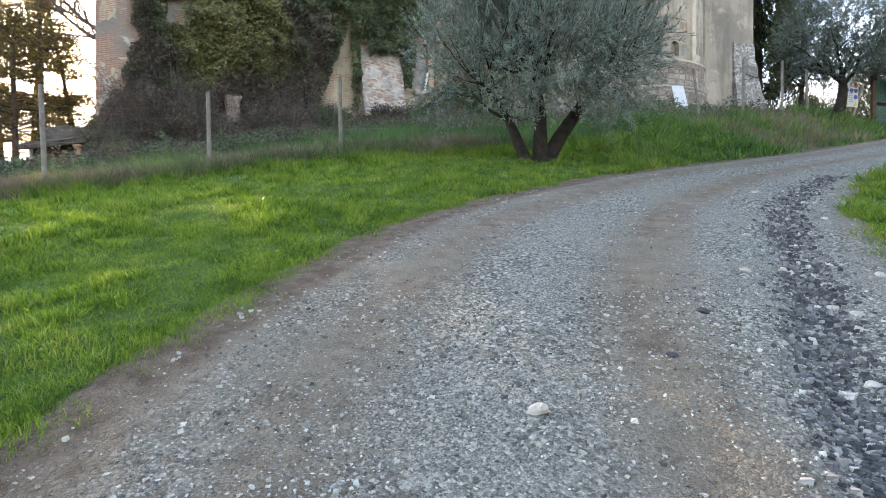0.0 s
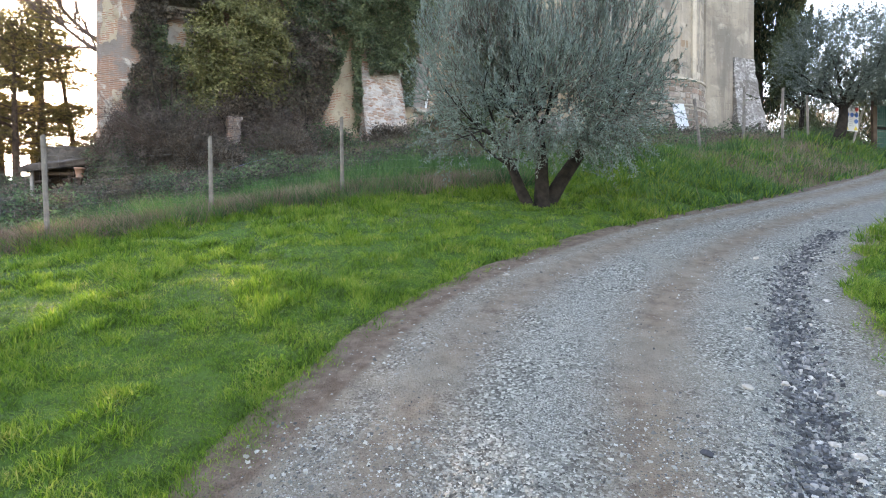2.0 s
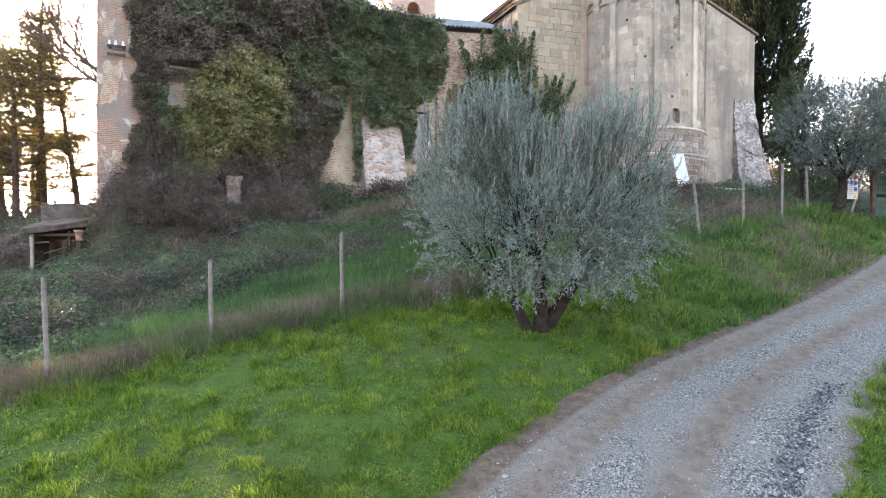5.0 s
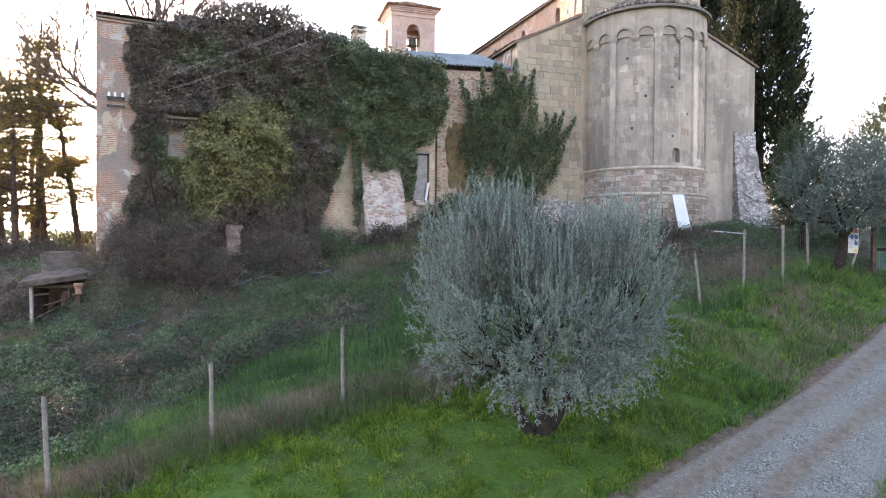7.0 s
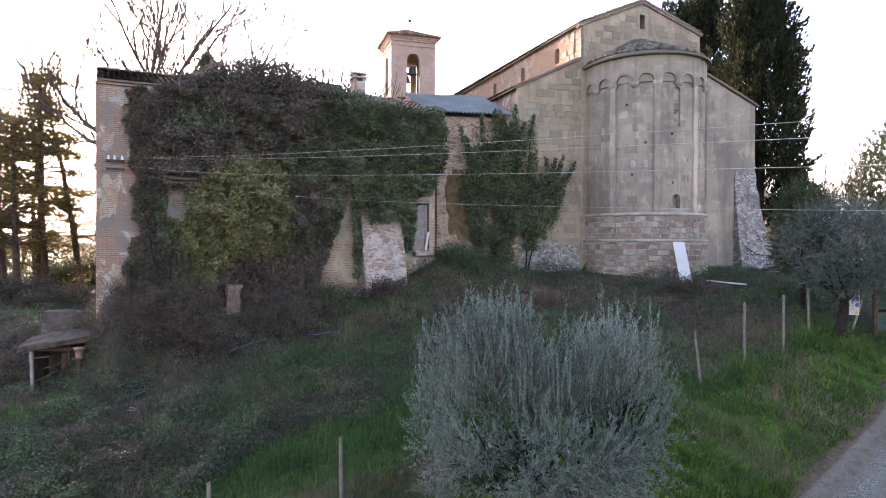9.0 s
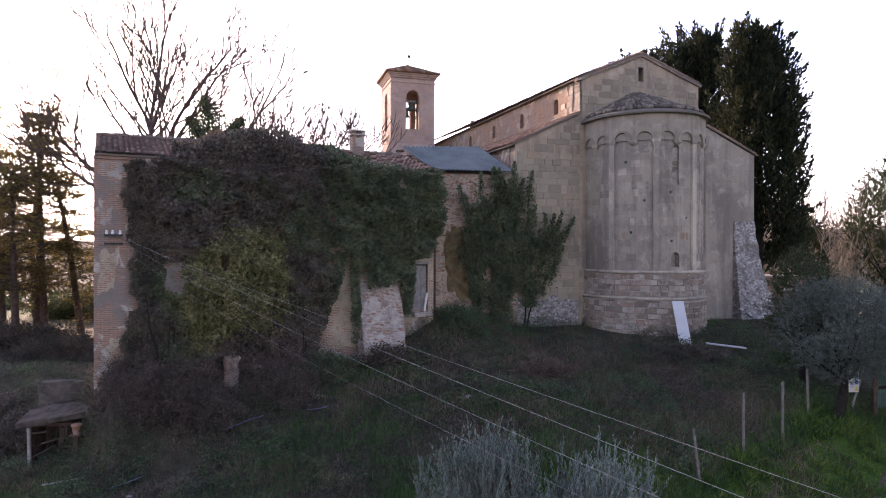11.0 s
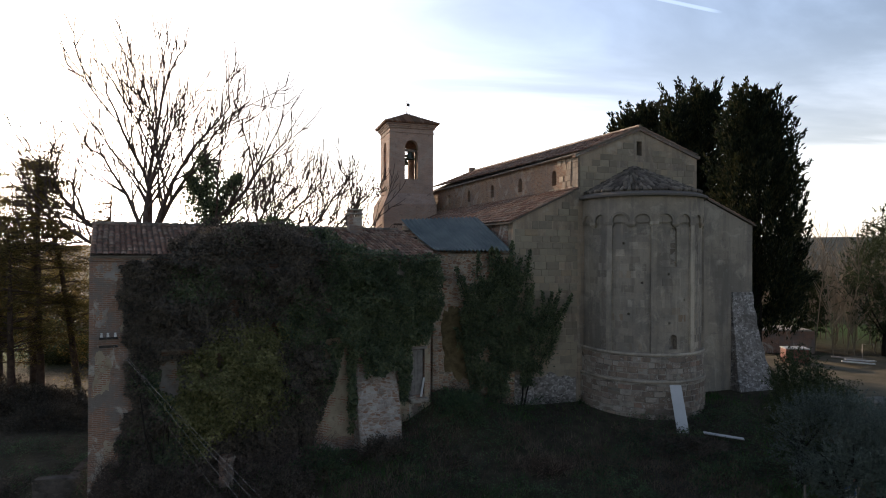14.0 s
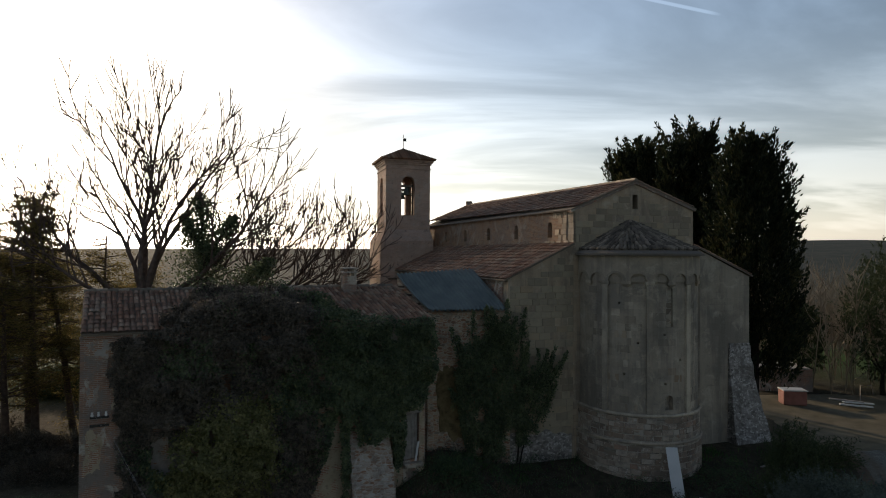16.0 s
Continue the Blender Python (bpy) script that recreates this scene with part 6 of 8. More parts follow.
    for k in range(28):
        x = r.uniform(2.2, 8.0)
        base = 5.4 if x < 8 else 8.0
        pts, v = curve_pts((x, -0.25 - 0.3 * r.random(), base), (r.normal() * 0.12, 0.02, 1), r.uniform(2.5, 6), 9, (0, 0.02, 0.05), r, 0.1)
        pts[:, 1] = np.clip(pts[:, 1], -0.8, -0.06)
        tube(acc, pts, np.linspace(r.uniform(0.03, 0.09), 0.012, 10), 5, cap=False)
    tagged(part("woody_growth", acc.mesh("woody_growth", M["bark"], True), None, ivy), kind="stuff")
    # hanging dry tangle at the foot of the wall
    acc = Acc()
    n = 7000
    x = r.uniform(0.3, 9.0, n)
    P = np.stack([x, -0.3 - r.uniform(0, 1, n) ** 1.5 * 1.7, 6.2 + r.uniform(-0.6, 2.2, n) * (1 - 0.3 * np.abs(x - 4) / 4)], 1)
    P[:, 2] -= np.abs(P[:, 1]) * 0.5
    leaves(acc, P, r.normal(size=(n, 3)) * (1, 0.6, 1.1), random_units(n, r), r.uniform(0.3, 0.8, n), r.uniform(0.008, 0.018, n))
    part("dry_tangle", acc.mesh("dry_tangle", M["dead_stem"]), None, ivy, "dry brown stems hanging at the wall foot")


build_house_ivy()


def build_annexe_ivy():
    r = np.random.default_rng(96)
    m = pose(0.45, 29.45, 0, 0, 0, 16.5)
    ivy = thing("ivy", m, "dark ivy fanned out in upright shoots against the church wall", "climbing plant")
    acc, wood = Acc(), Acc()
    P, D = [], []
    n = 52000
    u, z = r.uniform(0.2, 6.5, n), r.uniform(7.8, 15.6, n)
    wob = (fbm(u * 1.2, z * 0.7, 97) - 0.5) * 1.4 + (fbm(u * 4, z * 2, 98) - 0.5) * 0.7
    lo_ = np.interp(u, [0.2, 0.7, 1.4, 2.4, 3.2, 4.4, 5.2, 6.3], [13.0, 9.0, 7.9, 7.9, 8.1, 8.8, 9.8, 11.6])
    hi_ = np.interp(u, [0.2, 0.8, 1.3, 2.0, 2.7, 3.3, 4.0, 4.8, 5.6, 6.3], [12.8, 13.6, 14.2, 14.8, 15.3, 14.8, 14.2, 13.4, 12.8, 12.2])
    keep = (z > lo_ + wob * 0.8) & (z < hi_ - 0.55 + wob * 1.1) & (fbm(u * 1.8, z * 0.9, 197) > 0.36) & (u < 3.7 + 1.5 * wob + 0.35 * np.clip(11.5 - z, 0, 3))
    u, z = u[keep], z[keep]
    k = len(u)
    P.append(np.stack([u, -0.08 - (0.2 + 0.7 * fbm(u * 1.3, z * 0.8, 99)) * r.uniform(0, 1, k) ** 0.7, z], 1))
    D.append(np.stack([r.normal(size=k) * 0.6, -0.5 + 0.4 * r.normal(size=k), -0.3 + 0.6 * r.normal(size=k)], 1))
    # pointed shoots round the rim
    rim = []
    for k in range(34):
        a = r.uniform(0.5, 4.6)
        t_ = np.interp(a, [0.2, 0.8, 1.3, 2.0, 2.7, 3.3, 4.0, 4.8, 5.6, 6.3], [12.8, 13.6, 14.2, 14.8, 15.3, 14.8, 14.2, 13.4, 12.8, 12.2])
        fan = (a - 2.3) * 0.22
        rim.append((a, t_ - r.uniform(0.5, 3.2) * (1 + 0.3 * (a > 4)), fan + r.normal() * 0.12, r.uniform(0.7, 1.5)))
    for k in range(20):
        a = r.uniform(3.3, 5.2)
        b = r.uniform(9.2, 11.6)
        rim.append((a, b, 0.25 + (a - 3.3) * 0.42 + r.normal() * 0.15, r.uniform(1.3, 2.5) * (1 - 0.12 * (a - 3.3))))
    for a, b, dx, dz in rim:
        pts, v = curve_pts((a, -0.35, b), (dx, -0.05, dz), math.hypot(dx, dz), 6, (0, 0, 0.2), r, 0.05)
        tube(wood, pts, np.linspace(0.025, 0.008, 7), 4, cap=False)
        kk = 240
        f = r.uniform(0, 5.999, kk)
        i = f.astype(int)
        q = pts[i] + (pts[i + 1] - pts[i]) * (f - i)[:, None] + r.normal(size=(kk, 3)) * (0.15 * (1.12 - f / 6))[:, None]
        q[:, 1] = np.minimum(q[:, 1], -0.05)
        P.append(q)
        D.append(r.normal(size=(kk, 3)) * 0.5 + (dx * 0.4, -0.3, 0.5))
    P, D = np.concatenate(P), np.concatenate(D)
    leaves(acc, P, D, random_units(len(P), r), r.uniform(0.07, 0.15, len(P)), r.uniform(0.06, 0.11, len(P)))
    for kq in range(5):
        pts, v = curve_pts((r.uniform(1.2, 4.0), -0.12, 7.3), (r.normal() * 0.25, 0, 1), r.uniform(2.5, 5), 8, (0, 0, 0.1), r, 0.1)
        pts[:, 1] = -0.15
        tube(wood, pts, np.linspace(0.05, 0.012, 9), 5, cap=False)
    tagged(part("woody_growth", wood.mesh("woody_growth", M["bark"], True), None, ivy), kind="stuff")
    part("leaves", acc.mesh("leaves", M["ivy"]), None, ivy)


build_annexe_ivy()


# ---- grass and undergrowth ----
FENCE = [(-14.5, 9.0), (-10.3, 9.3), (-6.5, 9.96), (-4.4, 11.45), (-2.1, 12.4), (2.3, 14.7), (7.1, 17.0), (8.9, 18.3), (10.5, 19.1), (12.2, 20.6)]


def fence_y(x):
    return np.interp(x, [p[0] for p in FENCE], [p[1] for p in FENCE])


def blades(acc, x, y, h, w, r, lean=0.35, base=None, simple=False):
    n = len(x)
    z = (land(x, y) if base is None else base) - 0.015
    a = r.uniform(0, 2 * math.pi, n)
    side = np.stack([np.cos(a), np.sin(a), np.zeros(n)], 1)
    b = r.uniform(0, 2 * math.pi, n)
    tilt = np.stack([np.cos(b), np.sin(b), np.zeros(n)], 1) * (np.abs(r.normal(size=n)) * lean * h)[:, None]
    p = np.stack([x, y, z], 1)
    up_ = np.stack([np.zeros(n), np.zeros(n), h], 1)
    mid = p + up_ * 0.55 + tilt * 0.35
    tip = p + up_ * (1 - 0.25 * lean) + tilt * 1.1
    w_ = np.asarray(w)[:, None] if np.ndim(w) else w
    v = np.stack([p - side * w_ / 2, p + side * w_ / 2, mid + side * w_ * 0.4, mid - side * w_ * 0.4, tip], 1).reshape(-1, 3)
    if simple:
        v = np.stack([p - side * w_ / 2, p + side * w_ / 2, tip], 1).reshape(-1, 3)
        acc.add(v, (np.arange(n) * 3)[:, None] + np.array([[0, 1, 2]]))
        return
    i = (np.arange(n) * 5)[:, None]
    base_n = acc.n
    acc.add(v, i + np.array([[0, 1, 2, 3]]))
    acc.f[3].append(i + np.array([[3, 2, 4]]) + base_n)


def scatter(n, x0, x1, y0, y1, chance, r):
    x, y = r.uniform(x0, x1, n), r.uniform(y0, y1, n)
    keep = r.random(n) < chance(x, y)
    return x[keep], y[keep]


def verge(x, y):
    """1 on grass, falling to 0 over the ragged road edge."""
    off = np.maximum(road_left(y) - x, x - road_right(y))
    return sstep(-0.3, 0.06, off + 0.5 * (fbm(x * 1.3, y * 1.3, 101) - 0.5) + 0.25 * (fbm(x * 5, y * 5, 102, 2) - 0.5))


def wild(x, y):
    """1 in the rough ground beyond the fence."""
    edge = fence_y(x) + np.interp(x, [-12, -7, -4, 0, 4, 7, 9], [0.2, 1.0, 4.0, 4.4, 2.2, 0.6, 0.3])
    return sstep(-0.9, 1.2, y - edge + 2.4 * (fbm(x * 0.5, y * 0.5, 103) - 0.5))


def lush(x, y):
    """Patches of tall fresh grass among the brambles."""
    p = 0.7 * sstep(0.56, 0.68, fbm(x * 0.35 + 4, y * 0.35, 116))
    return np.clip(p + 1.2 * np.exp(-((x + 3.0) / 2.0) ** 2 - ((y - 20.8) / 1.1) ** 2) + np.exp(-((x + 14.5) / 1.2) ** 2 - ((y - 20.5) / 1.5) ** 2), 0, 1)


def build_grass():
    r = np.random.default_rng(110)
    lawn = Acc()
    fall = lambda x, y: 1.0 / (1 + (np.hypot(x, y) / 8.5) ** 1.6)
    x, y = scatter(1900000, -15, 14, 1.6, 21, lambda x, y: verge(x, y) * (1 - wild(x, y)) * np.clip(fall(x, y) * 1.15, 0, 1) * (0.3 + 0.7 * sstep(0.4, 0.58, fbm(x * 3.4, y * 3.4, 213, 2))) * (y < fence_y(x) + 4), r)
    d = np.hypot(x, y)
    tuft = fbm(x * 0.8, y * 0.8, 112)
    fine_t = fbm(x * 3.0, y * 3.0, 113, 2)
    high = sstep(2.0, 5.0, x) * sstep(9.5, 11.5, y)
    near_fence = sstep(2.0, 0.2, np.abs(y - fence_y(x) + 0.3))
    clump = sstep(0.42, 0.66, fbm(x * 3.4, y * 3.4, 213, 2))
    h = (0.024 + 0.085 * clump ** 1.5 * (0.4 + tuft) + 0.1 * np.clip(tuft * 2.0 - 0.75, 0, 1) * fine_t * 1.6) * (1 + 1.0 * high + 0.7 * near_fence) * r.uniform(0.6, 1.3, len(x)) * (0.42 + 0.58 * sstep(2.5, 7.5, d)) + 0.012
    cool = r.random(len(x)) < 0.6 * high
    bank_grass = Acc()
    blades(bank_grass, x[cool], y[cool], h[cool], (0.0065 * (1 + d / 4.0))[cool], r, 0.6, simple=True)
    tagged(part("bank_grass", bank_grass.mesh("bank_grass", M["meadow"])), "longer cool green grass on the bank above the lane", "grass", kind="stuff")
    for near in (True, False):
        k = ((d < 3.8) == near) & ~cool
        blades(lawn, x[k], y[k], h[k], (0.005 * (1 + d / 4.0))[k] * (0.62 if near else 1.3), r, 0.75, simple=not near)
    # the same grass goes on beside the lane further back
    x, y = scatter(170000, -16, 16, -12, 1.7, lambda x, y: verge(x, y), r)
    blades(lawn, x, y, r.uniform(0.04, 0.11, len(x)), 0.016, r, 0.85, simple=True)
    # a finer, shorter sward close to the lane
    x, y = scatter(1000000, -7, 7, 1.6, 9.5, lambda x, y: verge(x, y) * np.clip(1.5 * sstep(9.5, 3.0, np.hypot(x, y)), 0, 1) * (0.5 + 0.5 * sstep(0.35, 0.6, fbm(x * 2.2, y * 2.2, 114))), r)
    d = np.hypot(x, y)
    blades(lawn, x, y, r.uniform(0.02, 0.06, len(x)) * (0.6 + 0.9 * fbm(x * 1.2, y * 1.2, 112)), 0.0045 + 0.0007 * d, r, 0.9, simple=True)
    tagged(part("lawn_grass", lawn.mesh("lawn_grass", M["grass"])), "fresh green grass on the verge and lawn", "grass", kind="stuff")
    # broad-leaved weeds low in the lawn
    acc = Acc()
    x, y = scatter(60000, -12, 10, 1.8, 14, lambda x, y: verge(x, y) * (1 - wild(x, y)) * sstep(0.5, 0.65, fbm(x * 1.7, y * 1.7, 115)) * fall(x, y) * 1.6, r)
    n = len(x)
    P = np.stack([x, y, land(x, y) + r.uniform(0.0, 0.05, n)], 1)
    leaves(acc, P, r.normal(size=(n, 3)) * (1, 1, 0.35) + (0, 0, 0.25), random_units(n, r) * (1, 1, 0.2), r.uniform(0.02, 0.05, n), r.uniform(0.012, 0.03, n))
    tagged(part("lawn_weeds", acc.mesh("lawn_weeds", M["grass"])), "low clover and broad-leaved weeds among the grass", "weeds", kind="stuff")
    # longer meadow grass beyond the fence and on the slope
    acc = Acc()
    x, y = scatter(640000, -22, 22, 8, 33, lambda x, y: verge(x, y) * (y > fence_y(x) - 0.6) * (0.06 + 0.7 * lush(x, y) + 0.85 * (1 - wild(x, y))) * sstep(-2, 0.4, -((-(x - HOUSE_X) * hs_ + (y - HOUSE_Y) * hc) * sstep(0.5, -1.0, x)) + 0.2) * (0.5 + 0.5 * sstep(26, 12, y)), r)
    n = len(x)
    h = (0.1 + 0.3 * fbm(x * 0.7, y * 0.7, 117) + 0.14 * sstep(0.45, 0.6, fbm(x * 2.4, y * 2.4, 217))) * r.uniform(0.6, 1.3, n) * (1.25 - 0.45 * sstep(14, 22, y))
    blades(acc, x, y, h, 0.009 + 0.0008 * y, r, 0.6, simple=True)
    tagged(part("meadow_grass", acc.mesh("meadow_grass", M["meadow"])), "long rough grass on the slope below the buildings", "grass", kind="stuff")
    # dry stalks along the fence and over the slope
    acc = Acc()
    strip = lambda x, y: np.exp(-((y - fence_y(x) - 0.25) / 0.55) ** 2) * sstep(2.5, -0.5, x) * (0.35 + 0.65 * sstep(0.4, 0.6, fbm(x * 0.9, y * 0.9, 118)))
    x, y = scatter(420000, -16, 12, 7, 28, lambda x, y: np.clip(1.3 * strip(x, y) + 0.3 * wild(x, y) * sstep(0.5, 0.62, fbm(x * 0.6, y * 0.6, 119)) + 0.3 * sstep(4.5, 7.0, x) * sstep(0.45, 0.6, fbm(x * 0.8, y * 0.8, 120)), 0, 1) * verge(x, y), r)
    x2, y2 = scatter(330000, -14, 2.5, 8.5, 16, strip, r)
    x, y = np.concatenate([x, x2]), np.concatenate([y, y2])
    n = len(x)
    blades(acc, x, y, r.uniform(0.15, 0.5, n), 0.007 + 0.0006 * y, r, 0.8, simple=True)
    tagged(part("dry_stalks", acc.mesh("dry_stalks", M["dry"])), "dry brown stalks along the fence and slope", "dry grass", kind="stuff")


build_grass()


def build_brambles():
    """Low mounds of bramble and trailing ivy on the slope."""
    r = np.random.default_rng(120)
    front = lambda x, y: (-(x - HOUSE_X) * hs_ + (y - HOUSE_Y) * hc)
    for nm, mt, seed, cnt, lab in (("bramble_mat", "bramble", 121, 520000, "low bramble and nettles covering the slope"), ("ground_ivy", "dead_leaf", 131, 430000, "dark trailing ivy and dead creeper on the slope")):
        acc = Acc()
        x, y = scatter(cnt, -22, 15, 9, 31, lambda x, y: wild(x, y) * (1 - 0.85 * lush(x, y)) * sstep(0.40, 0.58, fbm(x * 0.45 + seed, y * 0.45, seed)) * (0.35 + 0.65 * sstep(30, 12, y)), r)
        keep = (front(x, y) < -0.1) | (x > -0.6) | (x < -13.2)
        x, y = x[keep], y[keep]
        n = len(x)
        mound = np.clip(fbm(x * 1.1, y * 1.1, seed + 3) - 0.36, 0, 1) * 1.9
        P = np.stack([x, y, land(x, y) + mound * r.uniform(0.1, 1.0, n) ** 0.6], 1)
        leaves(acc, P, r.normal(size=(n, 3)) * (1, 1, 0.5) + (0, -0.3, 0.1), random_units(n, r), r.uniform(0.05, 0.11, n), r.uniform(0.03, 0.065, n))
        tagged(part(nm, acc.mesh(nm, M[mt])), lab, "undergrowth", kind="stuff")
    # tangle of bare canes
    acc = Acc()
    x, y = scatter(9000, -16, 14, 10, 29.5, lambda x, y: wild(x, y) * sstep(0.48, 0.6, fbm(x * 0.5 + 9, y * 0.5, 141)), r)
    for a, b in zip(x, y):
        if front(a, b) > -0.2 and a < -0.6:
            continue
        z = float(land(a, b))
        d = r.normal(size=3) * (1, 1, 0.3) + (0, 0, 0.5)
        pts, v = curve_pts((a, b, z), d, r.uniform(0.4, 1.1), 4, (0, 0, -0.7), r, 0.15)
        tube(acc, pts, np.linspace(0.006, 0.003, 5), 3, cap=False)
    tagged(part("bramble_canes", acc.mesh("bramble_canes", M["twig"])), "bare arching bramble canes on the slope", "undergrowth", kind="stuff")


build_brambles()


def heap(name, x, y, sx, sy, h, material, label, seed, n=6000, leaf=(0.1, 0.06), stems=60, category="shrub"):
    """A low mound of leaves and canes."""
    r = np.random.default_rng(seed)
    z0 = float(land(x, y)) - 0.05
    t = thing(name, pose(x, y, z0), label, category)
    acc, wood = Acc(), Acc()
    q = random_units(n, r)
    q[:, 2] = np.abs(q[:, 2])
    rad = r.uniform(0.45, 1.0, n) * (0.35 + 1.2 * fbm(q[:, 0] * 3.0 + seed, q[:, 1] * 3.0 + q[:, 2] * 2, seed))
    P = q * rad[:, None] * (sx, sy, h)
    P[:, 2] += land(x + P[:, 0], y + P[:, 1]) - z0
    leaves(acc, P, q + r.normal(size=(n, 3)) * 0.8, random_units(n, r), leaf[0] * r.uniform(0.7, 1.3, n), leaf[1] * r.uniform(0.7, 1.3, n))
    part("foliage", acc.mesh("foliage", M[material]), None, t)
    for k in range(stems):
        a = r.uniform(0, 2 * math.pi)
        bx, by = math.cos(a) * sx * r.uniform(0, 0.6), math.sin(a) * sy * r.uniform(0, 0.6)
        pts, v = curve_pts((bx, by, float(land(x + bx, y + by)) - z0), (math.cos(a), math.sin(a), 1.2), h * r.uniform(0.8, 1.5), 5, (0, 0, -0.6), r, 0.15)
        tube(wood, pts, np.linspace(0.012, 0.004, 6), 4, cap=False)
    tagged(part("cane_tangle", wood.mesh("cane_tangle", M["pine_bark"]), None, t), kind="stuff")
    return t


heap("brush_pile", 10.5, 26.0, 1.7, 0.8, 0.55, "ivy_brown", "heap of cut brushwood and dead brambles below the apse", 201, 5000, (0.12, 0.05), 160)
heap("brush_pile", 4.3, 24.5, 1.3, 0.8, 0.5, "dry", "small heap of dry reddish brushwood on the slope", 202, 1500, (0.16, 0.02), 120)
heap("bramble_bush", -12.3, 22.2, 0.8, 0.6, 0.8, "ivy_brown", "brambles hanging over the end of the shed roof", 218, 3500, (0.1, 0.05), 50)
heap("bramble_bush", -10.0, 22.1, 1.5, 0.9, 1.6, "ivy_brown", "overhanging brambles at the corner of the house", 203, 9000, (0.1, 0.06), 120)
heap("bramble_bush", -2.4, 25.6, 1.1, 0.7, 0.9, "ivy_brown", "brambles growing below the whitewashed buttress", 204, 3000, (0.1, 0.06), 50)
heap("bramble_bush", -4.6, 24.6, 1.2, 0.7, 0.9, "bramble", "brambles growing at the wall foot", 205, 3000, (0.1, 0.06), 50)
heap("hedge", 15.6, 25.6, 1.7, 0.8, 0.6, "shrub", "low dark hedge beyond the fence", 206, 9000, (0.08, 0.05), 40)
heap("hedge", 18.6, 30.8, 2.8, 1.0, 1.35, "shrub", "low dark hedge between the church and the yard", 219, 9000, (0.09, 0.055), 40)
heap("bramble_bush", 0.8, 27.6, 1.4, 0.8, 0.9, "bramble", "green brambles below the annexe wall", 207, 3500, (0.1, 0.06), 40)
heap("bramble_bush", -17.6, 24.6, 1.6, 1.2, 0.8, "ivy_brown", "brownish thicket behind the lean-to shed", 210, 9000, (0.1, 0.05), 90)
heap("bramble_bush", -19.6, 26.0, 2.4, 1.6, 0.7, "ivy_brown", "brownish thicket below the conifers", 211, 9000, (0.1, 0.05), 90)
heap("thicket", -26.0, 38.0, 5.0, 3.4, 1.3, "dead_leaf", "low brownish thicket below the conifers", 215, 14000, (0.18, 0.09), 90)
heap("thicket", -33.0, 41.0, 5.5, 3.6, 1.4, "dead_leaf", "low brownish thicket below the conifers", 216, 14000, (0.14, 0.07), 90)
heap("thicket", -30.5, 55.0, 7.0, 3.0, 2.2, "shrub", "dark undergrowth behind the conifers", 220, 16000, (0.22, 0.12), 90)
heap("thicket", -22.0, 35.0, 3.6, 2.6, 1.0, "dead_leaf", "low brownish thicket below the conifers", 217, 8000, (0.12, 0.06), 60)
heap("bramble_bush", -8.6, 22.0, 1.6, 0.8, 1.1, "ivy_brown", "dead creeper heaped at the wall foot", 213, 6000, (0.1, 0.05), 90)
heap("bramble_bush", -6.0, 23.2, 1.4, 0.8, 1.0, "ivy_brown", "dead creeper heaped at the wall foot", 214, 5000, (0.1, 0.05), 90)
heap("bramble_bush", -4.0, 18.6, 0.6, 0.5, 0.4, "ivy", "dark clump of leaves on the slope", 209, 2000, (0.08, 0.05), 30)


# ---- woods on the far side ----
def build_woods():
    r = np.random.default_rng(150)
    twig_acc = Acc()
    for k in range(430):
        az = radians(r.uniform(26, 50))
        dist = r.uniform(54, 130)
        x, y = math.sin(az) * dist, math.cos(az) * dist
        z = float(land(x, y)) - 0.3
        ht = r.uniform(5.5, 9.5)
        pts, v = curve_pts((x, y, z), (r.normal() * 0.06, r.normal() * 0.06, 1), ht, 6, (0, 0, 0), r, 0.05)
        tube(twig_acc, pts, np.linspace(0.055, 0.02, 7), 4, cap=False)
        for j in range(22):
            f = r.uniform(0.2, 1.0) * 6
            i = min(5, int(f))
            q = pts[i] + (pts[i + 1] - pts[i]) * (f - i)
            a = r.uniform(0, 2 * math.pi)
            bp, bv = curve_pts(q, (math.cos(a) * 0.7, math.sin(a) * 0.7, 1), r.uniform(1.2, 3.2), 4, (0, 0, 0.3), r, 0.12)
            tube(twig_acc, bp[::2], np.linspace(0.026, 0.011, 3), 3, cap=False)
    tagged(part("bare_woodland", twig_acc.mesh("bare_woodland", M["woods"])), "leafless pale woodland on the far slope", "woods", kind="stuff")
    acc = Acc()
    P, S = [], []
    for k in range(420):
        az = radians(r.uniform(-60, 60))
        dist = r.uniform(90, 420)
        x, y = math.sin(az) * dist, math.cos(az) * dist
        if abs(az) < radians(20) and dist < 130:
            continue
        z = float(land(x, y))
        rad = r.uniform(2.0, 4.5)
        n = 110
        q = random_units(n, r) * r.uniform(0.6, 1.0, (n, 1)) * (rad, rad, rad * 1.3)
        P.append(q + (x, y, z + rad))
        S.append(np.full(n, rad * 0.3))
    P, S = np.concatenate(P), np.concatenate(S)
    leaves(acc, P, random_units(len(P), r), random_units(len(P), r), S, S * 0.6)
    tagged(part("far_woodland", acc.mesh("far_woodland", M["shrub"])), "dark evergreen woodland in the valley beyond", "woods", kind="stuff")


